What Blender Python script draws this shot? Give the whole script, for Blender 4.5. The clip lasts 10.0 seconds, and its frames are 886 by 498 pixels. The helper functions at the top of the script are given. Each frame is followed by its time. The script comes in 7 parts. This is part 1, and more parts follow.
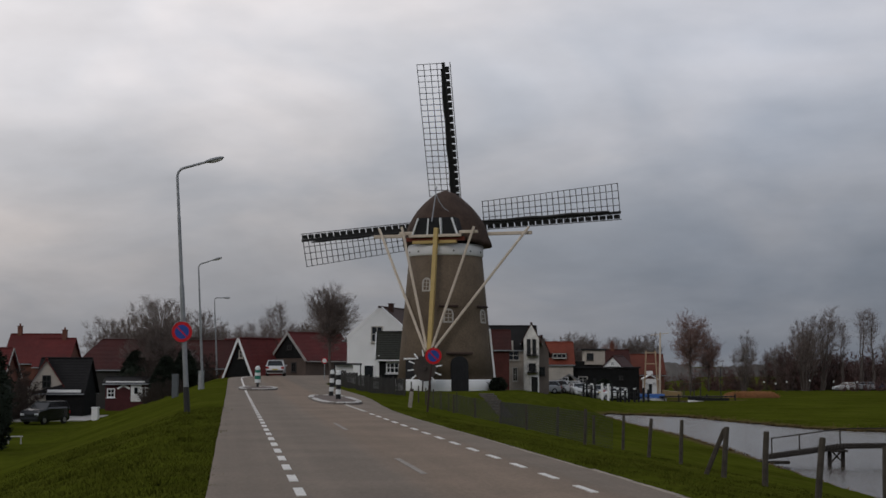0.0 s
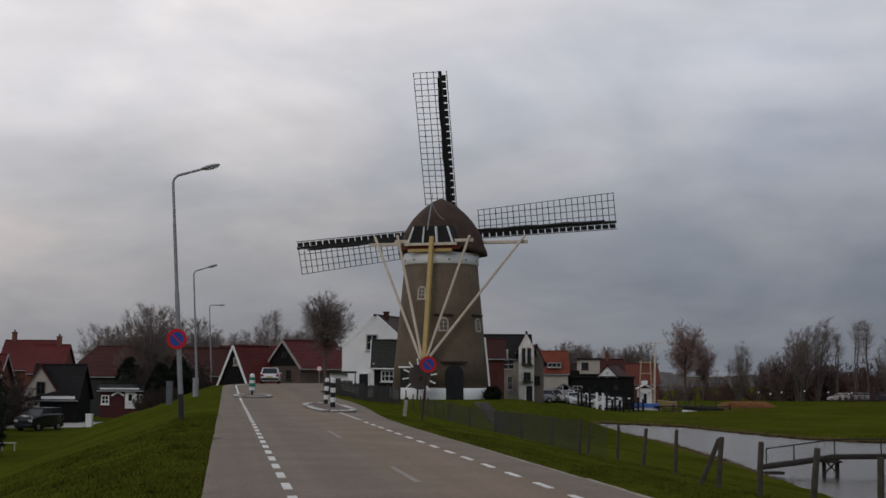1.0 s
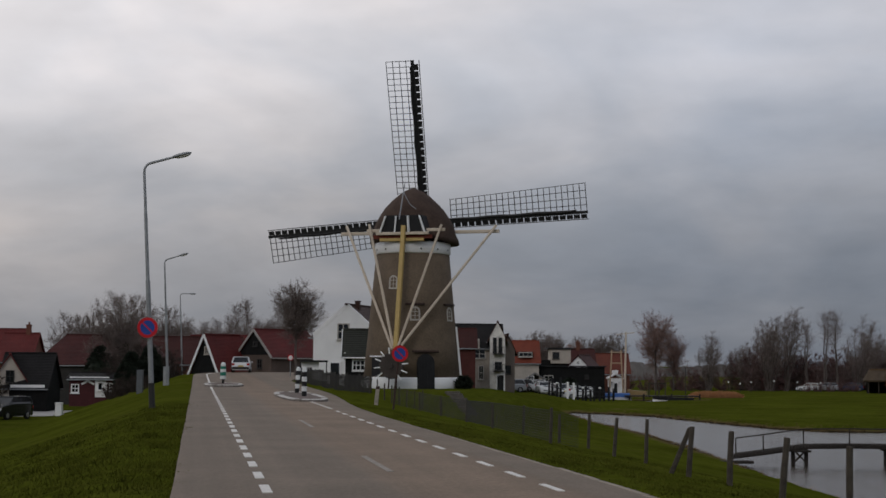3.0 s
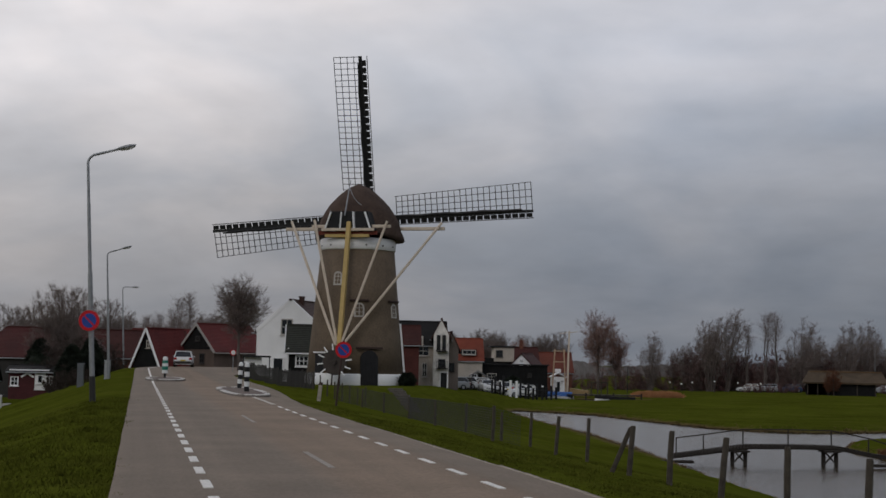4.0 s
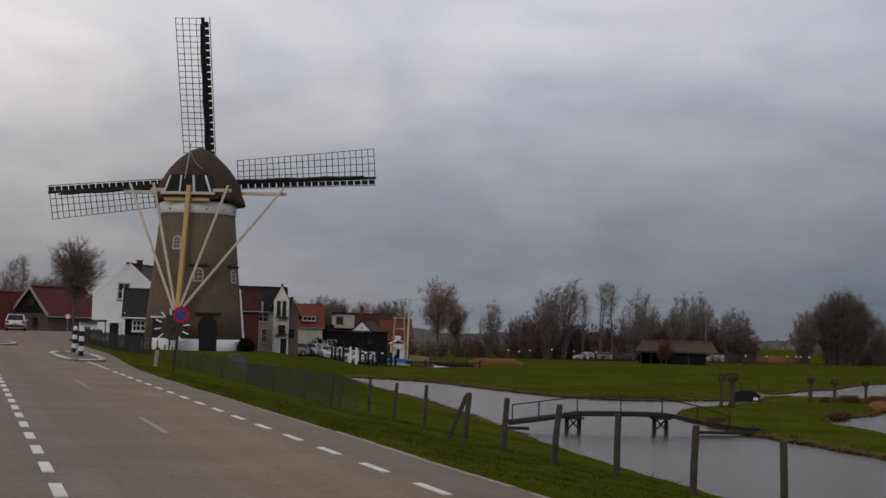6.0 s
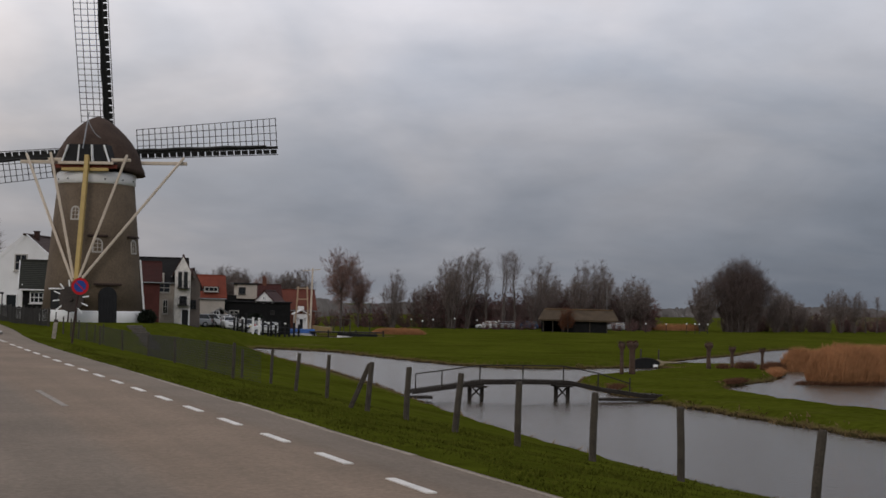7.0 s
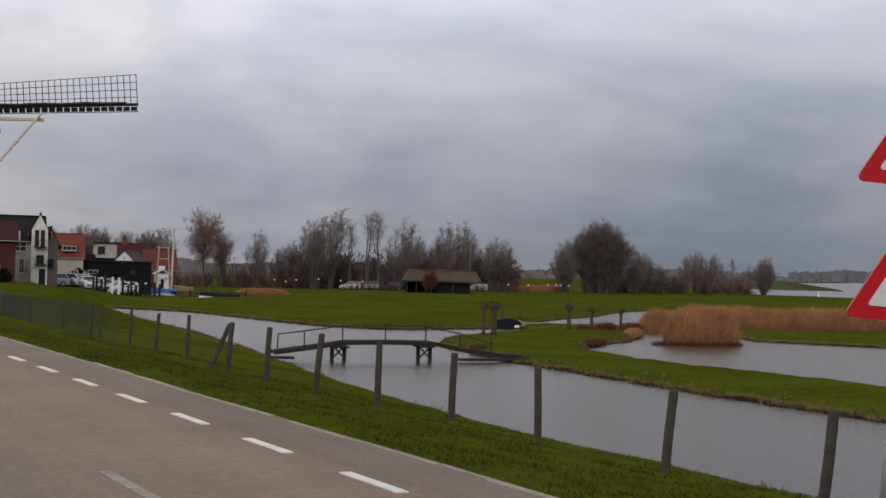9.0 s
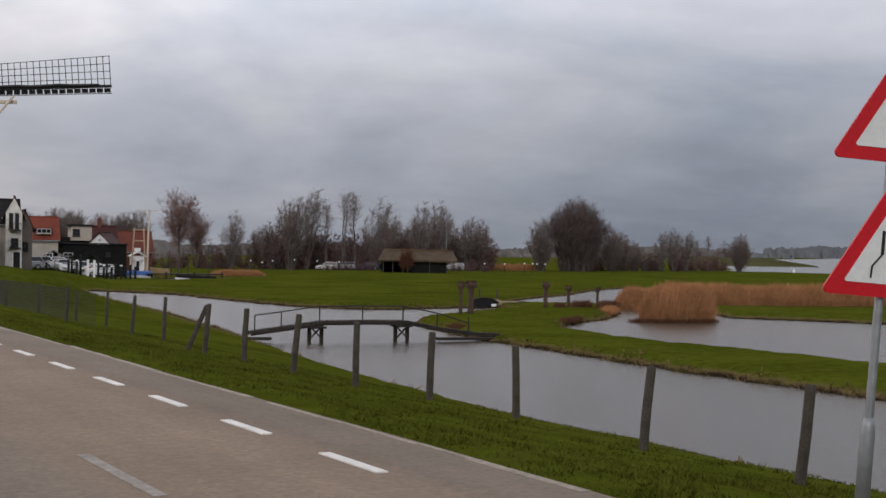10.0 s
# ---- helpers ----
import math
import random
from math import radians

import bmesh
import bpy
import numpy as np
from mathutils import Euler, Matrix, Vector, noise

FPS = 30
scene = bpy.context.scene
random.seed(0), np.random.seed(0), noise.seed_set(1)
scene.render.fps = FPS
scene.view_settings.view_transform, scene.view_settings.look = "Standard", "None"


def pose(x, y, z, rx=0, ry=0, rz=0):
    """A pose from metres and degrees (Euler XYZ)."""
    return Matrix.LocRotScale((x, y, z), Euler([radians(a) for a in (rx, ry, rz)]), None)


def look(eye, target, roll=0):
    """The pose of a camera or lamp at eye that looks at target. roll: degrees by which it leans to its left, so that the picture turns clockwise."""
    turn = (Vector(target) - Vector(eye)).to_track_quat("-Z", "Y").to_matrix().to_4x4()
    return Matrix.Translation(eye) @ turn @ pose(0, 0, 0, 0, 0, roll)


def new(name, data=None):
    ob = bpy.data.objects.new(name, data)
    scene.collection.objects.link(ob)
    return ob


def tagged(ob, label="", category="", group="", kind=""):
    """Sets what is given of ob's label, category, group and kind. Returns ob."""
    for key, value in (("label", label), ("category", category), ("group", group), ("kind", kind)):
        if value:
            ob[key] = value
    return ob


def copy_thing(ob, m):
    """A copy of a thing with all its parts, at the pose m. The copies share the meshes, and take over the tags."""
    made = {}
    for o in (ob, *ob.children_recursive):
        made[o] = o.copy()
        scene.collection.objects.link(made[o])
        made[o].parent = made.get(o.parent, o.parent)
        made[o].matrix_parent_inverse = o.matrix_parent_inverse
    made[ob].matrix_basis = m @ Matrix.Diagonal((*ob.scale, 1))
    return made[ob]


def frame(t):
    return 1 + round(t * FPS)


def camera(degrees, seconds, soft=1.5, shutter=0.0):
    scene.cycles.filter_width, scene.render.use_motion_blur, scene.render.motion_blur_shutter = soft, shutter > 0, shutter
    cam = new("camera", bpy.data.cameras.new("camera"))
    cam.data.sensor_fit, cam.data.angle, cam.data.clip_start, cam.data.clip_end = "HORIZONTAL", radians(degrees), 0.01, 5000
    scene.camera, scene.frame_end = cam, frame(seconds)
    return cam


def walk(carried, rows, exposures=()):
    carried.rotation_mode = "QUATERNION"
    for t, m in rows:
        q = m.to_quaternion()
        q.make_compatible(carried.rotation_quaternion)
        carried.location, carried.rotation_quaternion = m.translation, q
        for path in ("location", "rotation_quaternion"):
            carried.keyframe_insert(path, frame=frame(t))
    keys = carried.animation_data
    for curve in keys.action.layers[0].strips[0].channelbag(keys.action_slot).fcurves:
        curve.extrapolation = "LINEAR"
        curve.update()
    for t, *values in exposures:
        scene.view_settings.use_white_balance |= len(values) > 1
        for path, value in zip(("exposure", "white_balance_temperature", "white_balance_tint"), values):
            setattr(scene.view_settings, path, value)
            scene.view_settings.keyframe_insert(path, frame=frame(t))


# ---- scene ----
cam = camera(33.57, 10.0, soft=1.55)
EYE = 1.5
# seconds, x, y, yaw, pitch, roll of a hand-held pan; the arms swing the camera a little
ROWS = [
    (0, 0.007, -0.005, -0.025, 4.521, -0.025), (0.5, 0.005, 0.004, -0.200, 4.917, -0.003), (1, 0.002, 0.011, -0.228, 4.853, -0.329),
    (1.5, -0.003, 0.014, -0.497, 4.565, -0.260), (2, -0.007, 0.015, -0.674, 4.767, -0.444), (3.5, -0.014, -0.004, -2.224, 4.322, -0.629),
    (4, -0.013, -0.016, -3.547, 4.363, -1.122), (4.5, -0.009, -0.031, -4.920, 4.282, -1.391), (5, -0.003, -0.048, -6.494, 4.097, -1.271),
    (6.5, 0.026, -0.105, -11.586, 2.672, -1.556), (7, 0.038, -0.123, -13.510, 2.132, -1.263), (7.5, 0.050, -0.140, -14.928, 1.672, -1.856),
    (8, 0.062, -0.153, -16.379, 1.375, -1.702), (8.5, 0.071, -0.161, -17.764, 1.051, -1.752), (9, 0.078, -0.164, -18.809, 0.729, -1.541),
    (9.5, 0.079, -0.160, -19.738, 0.307, -1.482), (10, 0.075, -0.147, -19.732, -0.053, -1.016),
]
walk(cam, [(t, pose(x, y, EYE, 90 + pitch, roll, yaw)) for t, x, y, yaw, pitch, roll in ROWS],
     [(0.0, -1.03, 6640, 10), (5.0, -1.00, 6720, 10.5), (6.5, -0.82, 6880, 12), (7.5, -0.60, 6920, 12.5), (8.5, -0.42, 6900, 12.8), (10.0, -0.26, 6860, 12.5)])

# ---- sky and light ----
world = bpy.data.worlds.new("overcast")
scene.world = world
world.use_nodes = True
wt = world.node_tree
wt.nodes.clear()


def wnode(kind, **props):
    n = wt.nodes.new(kind)
    for k, v in props.items():
        if k == "op":
            n.operation = v
        elif k == "blend":
            n.data_type, n.blend_type = "RGBA", v
    return n


def wlink(a, b):
    wt.links.new(a, b)


w_out = wnode("ShaderNodeOutputWorld")
w_bg = wnode("ShaderNodeBackground")
w_sky = wnode("ShaderNodeTexSky")
w_sky.sky_type, w_sky.sun_disc = "NISHITA", False
w_sky.sun_elevation, w_sky.sun_rotation = radians(32), radians(-35)
w_sky.air_density, w_sky.dust_density = 1.5, 4.0
w_tc = wnode("ShaderNodeTexCoord")
w_sep = wnode("ShaderNodeSeparateXYZ")
wlink(w_tc.outputs["Generated"], w_sep.inputs[0])
# flat cloud sheet: direction divided by height above the horizon
w_h = wnode("ShaderNodeMath", op="MAXIMUM")
w_h.inputs[1].default_value = 0.0
wlink(w_sep.outputs["Z"], w_h.inputs[0])
w_ha = wnode("ShaderNodeMath", op="ADD")
w_ha.inputs[1].default_value = 0.34
wlink(w_h.outputs[0], w_ha.inputs[0])
w_div = wnode("ShaderNodeVectorMath", op="DIVIDE")
w_cmb = wnode("ShaderNodeCombineXYZ")
for i in range(3):
    wlink(w_ha.outputs[0], w_cmb.inputs[i])
wlink(w_tc.outputs["Generated"], w_div.inputs[0])
wlink(w_cmb.outputs[0], w_div.inputs[1])
w_map = wnode("ShaderNodeMapping")
w_map.inputs["Scale"].default_value = (1.0, 1.0, 1.6)
w_map.inputs["Rotation"].default_value = (0, 0, radians(15))
wlink(w_div.outputs[0], w_map.inputs[0])
w_n1 = wnode("ShaderNodeTexNoise")
w_n1.inputs["Scale"].default_value, w_n1.inputs["Detail"].default_value = 2.3, 4.0
w_n1.inputs["Roughness"].default_value, w_n1.inputs["Distortion"].default_value = 0.5, 0.5
wlink(w_map.outputs[0], w_n1.inputs["Vector"])
w_n2 = wnode("ShaderNodeTexNoise")
w_n2.inputs["Scale"].default_value, w_n2.inputs["Detail"].default_value = 7.0, 5.0
w_n2.inputs["Roughness"].default_value = 0.55
wlink(w_map.outputs[0], w_n2.inputs["Vector"])
# cloud thickness
w_c1 = wnode("ShaderNodeMapRange")
w_c1.inputs["From Min"].default_value, w_c1.inputs["From Max"].default_value = 0.3, 0.7
w_c1.inputs["To Min"].default_value, w_c1.inputs["To Max"].default_value = 0.81, 1.16
wlink(w_n1.outputs["Fac"], w_c1.inputs["Value"])
w_c2 = wnode("ShaderNodeMapRange")
w_c2.inputs["From Min"].default_value, w_c2.inputs["From Max"].default_value = 0.3, 0.7
w_c2.inputs["To Min"].default_value, w_c2.inputs["To Max"].default_value = 0.94, 1.06
wlink(w_n2.outputs["Fac"], w_c2.inputs["Value"])
w_cl = wnode("ShaderNodeMath", op="MULTIPLY")
wlink(w_c1.outputs[0], w_cl.inputs[0])
wlink(w_c2.outputs[0], w_cl.inputs[1])
# brighter towards the hidden sun
w_dot = wnode("ShaderNodeVectorMath", op="DOT_PRODUCT")
w_dot.inputs[1].default_value = Vector((-0.62, 0.74, 0.22)).normalized()
wlink(w_tc.outputs["Generated"], w_dot.inputs[0])
w_ramp = wnode("ShaderNodeValToRGB")
cr = w_ramp.color_ramp
cr.elements[0].position, cr.elements[0].color = 0.0, (0.39, 0.432, 0.51, 1)
cr.elements[1].position, cr.elements[1].color = 1.0, (1.20, 1.14, 1.15, 1)
for pos, col in ((0.42, (0.425, 0.472, 0.555)), (0.62, (0.525, 0.572, 0.665)), (0.80, (0.68, 0.695, 0.75)), (0.92, (0.95, 0.925, 0.955))):
    e = cr.elements.new(pos)
    e.color = (*col, 1)
wlink(w_dot.outputs["Value"], w_ramp.inputs[0])
# brightness against height above the horizon: pale haze, a greyer belt, bright cloud overhead
w_zr = wnode("ShaderNodeMapRange")
w_zr.inputs["From Min"].default_value, w_zr.inputs["From Max"].default_value = 0.0, 0.5
wlink(w_sep.outputs["Z"], w_zr.inputs["Value"])
w_zc = wnode("ShaderNodeValToRGB")
zc = w_zc.color_ramp
zc.elements[0].position, zc.elements[0].color = 0.0, (0.265, 0.265, 0.265, 1)
zc.elements[1].position, zc.elements[1].color = 1.0, (0.78, 0.78, 0.78, 1)
for pos, v in ((0.06, 0.315), (0.14, 0.375), (0.22, 0.46), (0.30, 0.60), (0.40, 0.80), (0.52, 0.84)):
    zc.elements.new(pos).color = (v, v, v, 1)
wlink(w_zr.outputs[0], w_zc.inputs[0])
w_zen = wnode("ShaderNodeMath", op="MULTIPLY")
w_zen.inputs[1].default_value = 2.5
wlink(w_zc.outputs[0], w_zen.inputs[0])
w_lum = wnode("ShaderNodeMath", op="MULTIPLY")
wlink(w_zen.outputs[0], w_lum.inputs[0])
wlink(w_cl.outputs[0], w_lum.inputs[1])
w_scale = wnode("ShaderNodeVectorMath", op="SCALE")
wlink(w_ramp.outputs[0], w_scale.inputs[0])
wlink(w_lum.outputs[0], w_scale.inputs["Scale"])
# thin bright cloud a little warmer, thick cloud bluer
w_t = wnode("ShaderNodeMapRange")
w_t.inputs["From Min"].default_value, w_t.inputs["From Max"].default_value = 0.35, 0.65
wlink(w_n1.outputs["Fac"], w_t.inputs["Value"])
w_tint = wnode("ShaderNodeMix", blend="MIX")
w_tint.inputs["A"].default_value = (0.965, 1.0, 1.04, 1)
w_tint.inputs["B"].default_value = (1.04, 1.0, 0.97, 1)
wlink(w_t.outputs[0], w_tint.inputs["Factor"])
w_tinted = wnode("ShaderNodeVectorMath", op="MULTIPLY")
wlink(w_scale.outputs[0], w_tinted.inputs[0])
wlink(w_tint.outputs["Result"], w_tinted.inputs[1])
w_skys = wnode("ShaderNodeVectorMath", op="SCALE")
w_skys.inputs["Scale"].default_value = 0.05
wlink(w_sky.outputs[0], w_skys.inputs[0])
w_mix = wnode("ShaderNodeMix", blend="MIX")
w_mix.inputs["Factor"].default_value = 0.93
wlink(w_skys.outputs[0], w_mix.inputs["A"])
# bluish towards the horizon, faintly warm overhead
w_zt = wnode("ShaderNodeValToRGB")
zt = w_zt.color_ramp
zt.elements[0].position, zt.elements[0].color = 0.0, (0.955, 1.0, 1.04, 1)
zt.elements[1].position, zt.elements[1].color = 0.45, (1.02, 1.0, 0.985, 1)
zt.elements.new(0.22).color = (0.98, 1.0, 1.02, 1)
wlink(w_zr.outputs[0], w_zt.inputs[0])
w_toned = wnode("ShaderNodeVectorMath", op="MULTIPLY")
wlink(w_tinted.outputs[0], w_toned.inputs[0])
wlink(w_zt.outputs[0], w_toned.inputs[1])
wlink(w_toned.outputs[0], w_mix.inputs["B"])
wlink(w_mix.outputs["Result"], w_bg.inputs[0])
w_bg.inputs[1].default_value = 1.0
wlink(w_bg.outputs[0], w_out.inputs[0])

sun = new("sun", bpy.data.lights.new("sun", "SUN"))
sun.data.energy, sun.data.angle, sun.data.color = 1.0, radians(25), (1.0, 0.96, 0.92)
sun.matrix_world = look((-30, -25, 40), (0, 40, 0))

# ---- materials ----
MATS = {}


def mat(name, color, rough=0.8, metal=0.0, vary=0.25, scale=1.2, fine=14.0, bump=0.3, spec=0.3, stain=None, coords="Object", random_hue=0.0, dist=0.01):
    """Procedural surface: base colour with coarse stains and fine grain, and relief. Sizes in 1/m."""
    if name in MATS:
        return MATS[name]
    m = bpy.data.materials.new(name)
    m.use_nodes = True
    nt = m.node_tree
    b = nt.nodes["Principled BSDF"]
    b.inputs["Roughness"].default_value, b.inputs["Metallic"].default_value = rough, metal
    b.inputs["Specular IOR Level"].default_value = spec
    tc = nt.nodes.new("ShaderNodeTexCoord")
    n1, n2 = nt.nodes.new("ShaderNodeTexNoise"), nt.nodes.new("ShaderNodeTexNoise")
    n1.inputs["Scale"].default_value, n1.inputs["Detail"].default_value = scale, 5
    n2.inputs["Scale"].default_value, n2.inputs["Detail"].default_value = fine, 4
    src = tc.outputs["Object"]
    nt.links.new(src, n1.inputs["Vector"])
    nt.links.new(src, n2.inputs["Vector"])
    add = nt.nodes.new("ShaderNodeMath")
    add.operation = "MULTIPLY_ADD"
    add.inputs[1].default_value = 0.55
    nt.links.new(n2.outputs["Fac"], add.inputs[0])
    half = nt.nodes.new("ShaderNodeMath")
    half.operation = "MULTIPLY"
    half.inputs[1].default_value = 0.55
    nt.links.new(n1.outputs["Fac"], half.inputs[0])
    nt.links.new(half.outputs[0], add.inputs[2])
    last = add.outputs[0]
    if random_hue:
        oi = nt.nodes.new("ShaderNodeObjectInfo")
        ra = nt.nodes.new("ShaderNodeMath")
        ra.operation = "MULTIPLY_ADD"
        ra.inputs[1].default_value = random_hue
        nt.links.new(oi.outputs["Random"], ra.inputs[0])
        nt.links.new(last, ra.inputs[2])
        last = ra.outputs[0]
    ramp = nt.nodes.new("ShaderNodeValToRGB")
    lo = [c * (1 - vary) for c in color] if stain is None else stain
    ramp.color_ramp.elements[0].position, ramp.color_ramp.elements[0].color = 0.36, (*lo, 1)
    ramp.color_ramp.elements[1].position, ramp.color_ramp.elements[1].color = 0.72, (*[min(1, c * (1 + vary * 0.6)) for c in color], 1)
    nt.links.new(last, ramp.inputs[0])
    nt.links.new(ramp.outputs[0], b.inputs["Base Color"])
    if bump:
        bp = nt.nodes.new("ShaderNodeBump")
        bp.inputs["Strength"].default_value, bp.inputs["Distance"].default_value = bump, dist
        nt.links.new(n2.outputs["Fac"], bp.inputs["Height"])
        nt.links.new(bp.outputs[0], b.inputs["Normal"])
    MATS[name] = m
    return m


def roof_mat(name, color, vary=0.35, course=0.33):
    """Tiled roof: courses of pantiles as bands along the slope, with weathering."""
    m = mat(name, color, 0.75, vary=vary, scale=0.5, fine=5.0, bump=0.0)
    nt = m.node_tree
    b = nt.nodes["Principled BSDF"]
    tc = nt.nodes.new("ShaderNodeTexCoord")
    w = nt.nodes.new("ShaderNodeTexWave")
    w.bands_direction = "Z"
    w.inputs["Scale"].default_value = 0.31 / course * 2.4
    w.inputs["Distortion"].default_value = 0.6
    nt.links.new(tc.outputs["Object"], w.inputs["Vector"])
    bp = nt.nodes.new("ShaderNodeBump")
    bp.inputs["Strength"].default_value, bp.inputs["Distance"].default_value = 0.6, 0.05
    nt.links.new(w.outputs["Fac"], bp.inputs["Height"])
    nt.links.new(bp.outputs[0], b.inputs["Normal"])
    return m


M_ASPHALT = mat("asphalt", (0.215, 0.158, 0.113), 0.85, vary=0.24, scale=0.5, fine=24, bump=0.6, dist=0.006, spec=0.2)


def streaks(m, turn, middle):
    """Wear along the road: faint long streaks, a browner lane and greyer edges."""
    nt = m.node_tree
    b = nt.nodes["Principled BSDF"]
    base = b.inputs["Base Color"].links[0].from_socket
    tc = nt.nodes.new("ShaderNodeTexCoord")
    mp = nt.nodes.new("ShaderNodeMapping")
    mp.inputs["Rotation"].default_value = (0, 0, turn)
    mp2 = nt.nodes.new("ShaderNodeMapping")
    mp2.inputs["Scale"].default_value = (1.5, 0.012, 1)
    n = nt.nodes.new("ShaderNodeTexNoise")
    n.inputs["Scale"].default_value, n.inputs["Detail"].default_value = 1.0, 5
    n.inputs["Distortion"].default_value = 0.6
    nt.links.new(tc.outputs["Object"], mp.inputs[0])
    nt.links.new(mp.outputs[0], mp2.inputs[0])
    nt.links.new(mp2.outputs[0], n.inputs["Vector"])
    r = nt.nodes.new("ShaderNodeMapRange")
    r.inputs["From Min"].default_value, r.inputs["From Max"].default_value = 0.3, 0.7
    r.inputs["To Min"].default_value, r.inputs["To Max"].default_value = 0.88, 1.11
    nt.links.new(n.outputs["Fac"], r.inputs["Value"])
    sc = nt.nodes.new("ShaderNodeVectorMath")
    sc.operation = "SCALE"
    nt.links.new(base, sc.inputs[0])
    nt.links.new(r.outputs[0], sc.inputs["Scale"])
    # distance from the middle of the worn lane, wobbled
    sep = nt.nodes.new("ShaderNodeSeparateXYZ")
    nt.links.new(mp.outputs[0], sep.inputs[0])
    wob = nt.nodes.new("ShaderNodeMath")
    wob.operation = "MULTIPLY_ADD"
    wob.inputs[1].default_value = 0.5
    nt.links.new(n.outputs["Fac"], wob.inputs[0])
    nt.links.new(sep.outputs["X"], wob.inputs[2])
    off = nt.nodes.new("ShaderNodeMath")
    off.operation = "SUBTRACT"
    off.inputs[1].default_value = middle + 0.25
    nt.links.new(wob.outputs[0], off.inputs[0])
    ab = nt.nodes.new("ShaderNodeMath")
    ab.operation = "ABSOLUTE"
    nt.links.new(off.outputs[0], ab.inputs[0])
    fac = nt.nodes.new("ShaderNodeMapRange")
    fac.interpolation_type = "SMOOTHSTEP"
    fac.inputs["From Min"].default_value, fac.inputs["From Max"].default_value = 0.75, 1.25
    nt.links.new(ab.outputs[0], fac.inputs["Value"])
    grey = nt.nodes.new("ShaderNodeMix")
    grey.data_type, grey.blend_type = "RGBA", "MULTIPLY"
    grey.inputs["B"].default_value = (0.88, 0.95, 1.02, 1)
    nt.links.new(fac.outputs[0], grey.inputs["Factor"])
    nt.links.new(sc.outputs[0], grey.inputs["A"])
    # single pale and dark chippings
    vo = nt.nodes.new("ShaderNodeTexVoronoi")
    vo.inputs["Scale"].default_value = 26.0
    nt.links.new(tc.outputs["Object"], vo.inputs["Vector"])
    chip = nt.nodes.new("ShaderNodeMapRange")
    chip.inputs["To Min"].default_value, chip.inputs["To Max"].default_value = 0.90, 1.09
    bw = nt.nodes.new("ShaderNodeSeparateColor")
    nt.links.new(vo.outputs["Color"], bw.inputs[0])
    nt.links.new(bw.outputs[0], chip.inputs["Value"])
    sc2 = nt.nodes.new("ShaderNodeVectorMath")
    sc2.operation = "SCALE"
    nt.links.new(grey.outputs["Result"], sc2.inputs[0])
    nt.links.new(chip.outputs[0], sc2.inputs["Scale"])
    nt.links.new(sc2.outputs[0], b.inputs["Base Color"])


streaks(M_ASPHALT, -0.142, 3.38)
M_MARK = mat("road_paint", (0.70, 0.68, 0.64), 0.6, vary=0.25, scale=3, fine=30, bump=0.2)
M_MARK_OLD = mat("worn_road_paint", (0.275, 0.245, 0.21), 0.75, vary=0.4, scale=4, fine=25, bump=0.2)
M_KERB = mat("kerb_concrete", (0.46, 0.44, 0.42), 0.85, vary=0.3, scale=2, fine=20)
M_STEEL = mat("galvanised_steel", (0.30, 0.31, 0.32), 0.5, 0.6, vary=0.25, scale=2, fine=12, bump=0.1)
M_DARKSTEEL = mat("dark_painted_steel", (0.03, 0.028, 0.027), 0.5, vary=0.3)
M_RUST = mat("rusty_steel", (0.05, 0.03, 0.025), 0.8, vary=0.4, fine=30)
M_RED = mat("sign_red", (0.55, 0.010, 0.018), 0.4, vary=0.12, scale=3, fine=20, bump=0.05)
M_BLUE = mat("sign_blue", (0.02, 0.06, 0.30), 0.4, vary=0.12, scale=3, fine=20, bump=0.05)
M_SIGNWHITE = mat("sign_white", (0.72, 0.73, 0.72), 0.4, vary=0.1, scale=3, fine=20, bump=0.05)
M_BLACK = mat("black_paint", (0.012, 0.012, 0.012), 0.5, vary=0.3)
M_POSTWOOD = mat("weathered_post_wood", (0.066, 0.055, 0.043), 0.9, vary=0.45, scale=5, fine=40, bump=0.6)
M_WIRE = mat("fence_wire", (0.06, 0.06, 0.056), 0.6, 0.5, vary=0.2)
M_DECK = mat("dark_bridge_timber", (0.030, 0.025, 0.021), 0.85, vary=0.4, scale=3, fine=30, bump=0.5, random_hue=0.15)
M_CREAM = mat("cream_painted_timber", (0.62, 0.525, 0.42), 0.6, vary=0.15, scale=2, fine=25, bump=0.15)
M_YELLOW = mat("ochre_painted_timber", (0.52, 0.37, 0.14), 0.6, vary=0.15, scale=2, fine=25, bump=0.15)
M_WHITE = mat("white_paint", (0.85, 0.85, 0.845), 0.6, vary=0.10, scale=0.8, fine=12, bump=0.15)
M_BROWNBRICK = mat("brown_mill_brick", (0.150, 0.112, 0.078), 0.9, vary=0.30, scale=0.9, fine=9, bump=0.5, dist=0.02)
M_THATCH = mat("brown_thatch", (0.072, 0.047, 0.036), 0.95, vary=0.4, scale=1.3, fine=11, bump=0.9, dist=0.04)
M_TAR = mat("tarred_black_timber", (0.014, 0.014, 0.015), 0.7, vary=0.4, scale=2, fine=16)
M_SAILBLACK = mat("dark_sail_timber", (0.016, 0.016, 0.016), 0.6, vary=0.3, scale=2, fine=16)
M_LATTICE = mat("grey_sail_lattice", (0.045, 0.045, 0.05), 0.7, vary=0.3, scale=2, fine=16)
M_GLASS = mat("dark_window_glass", (0.012, 0.014, 0.016), 0.08, vary=0.3, bump=0.0, spec=0.6)
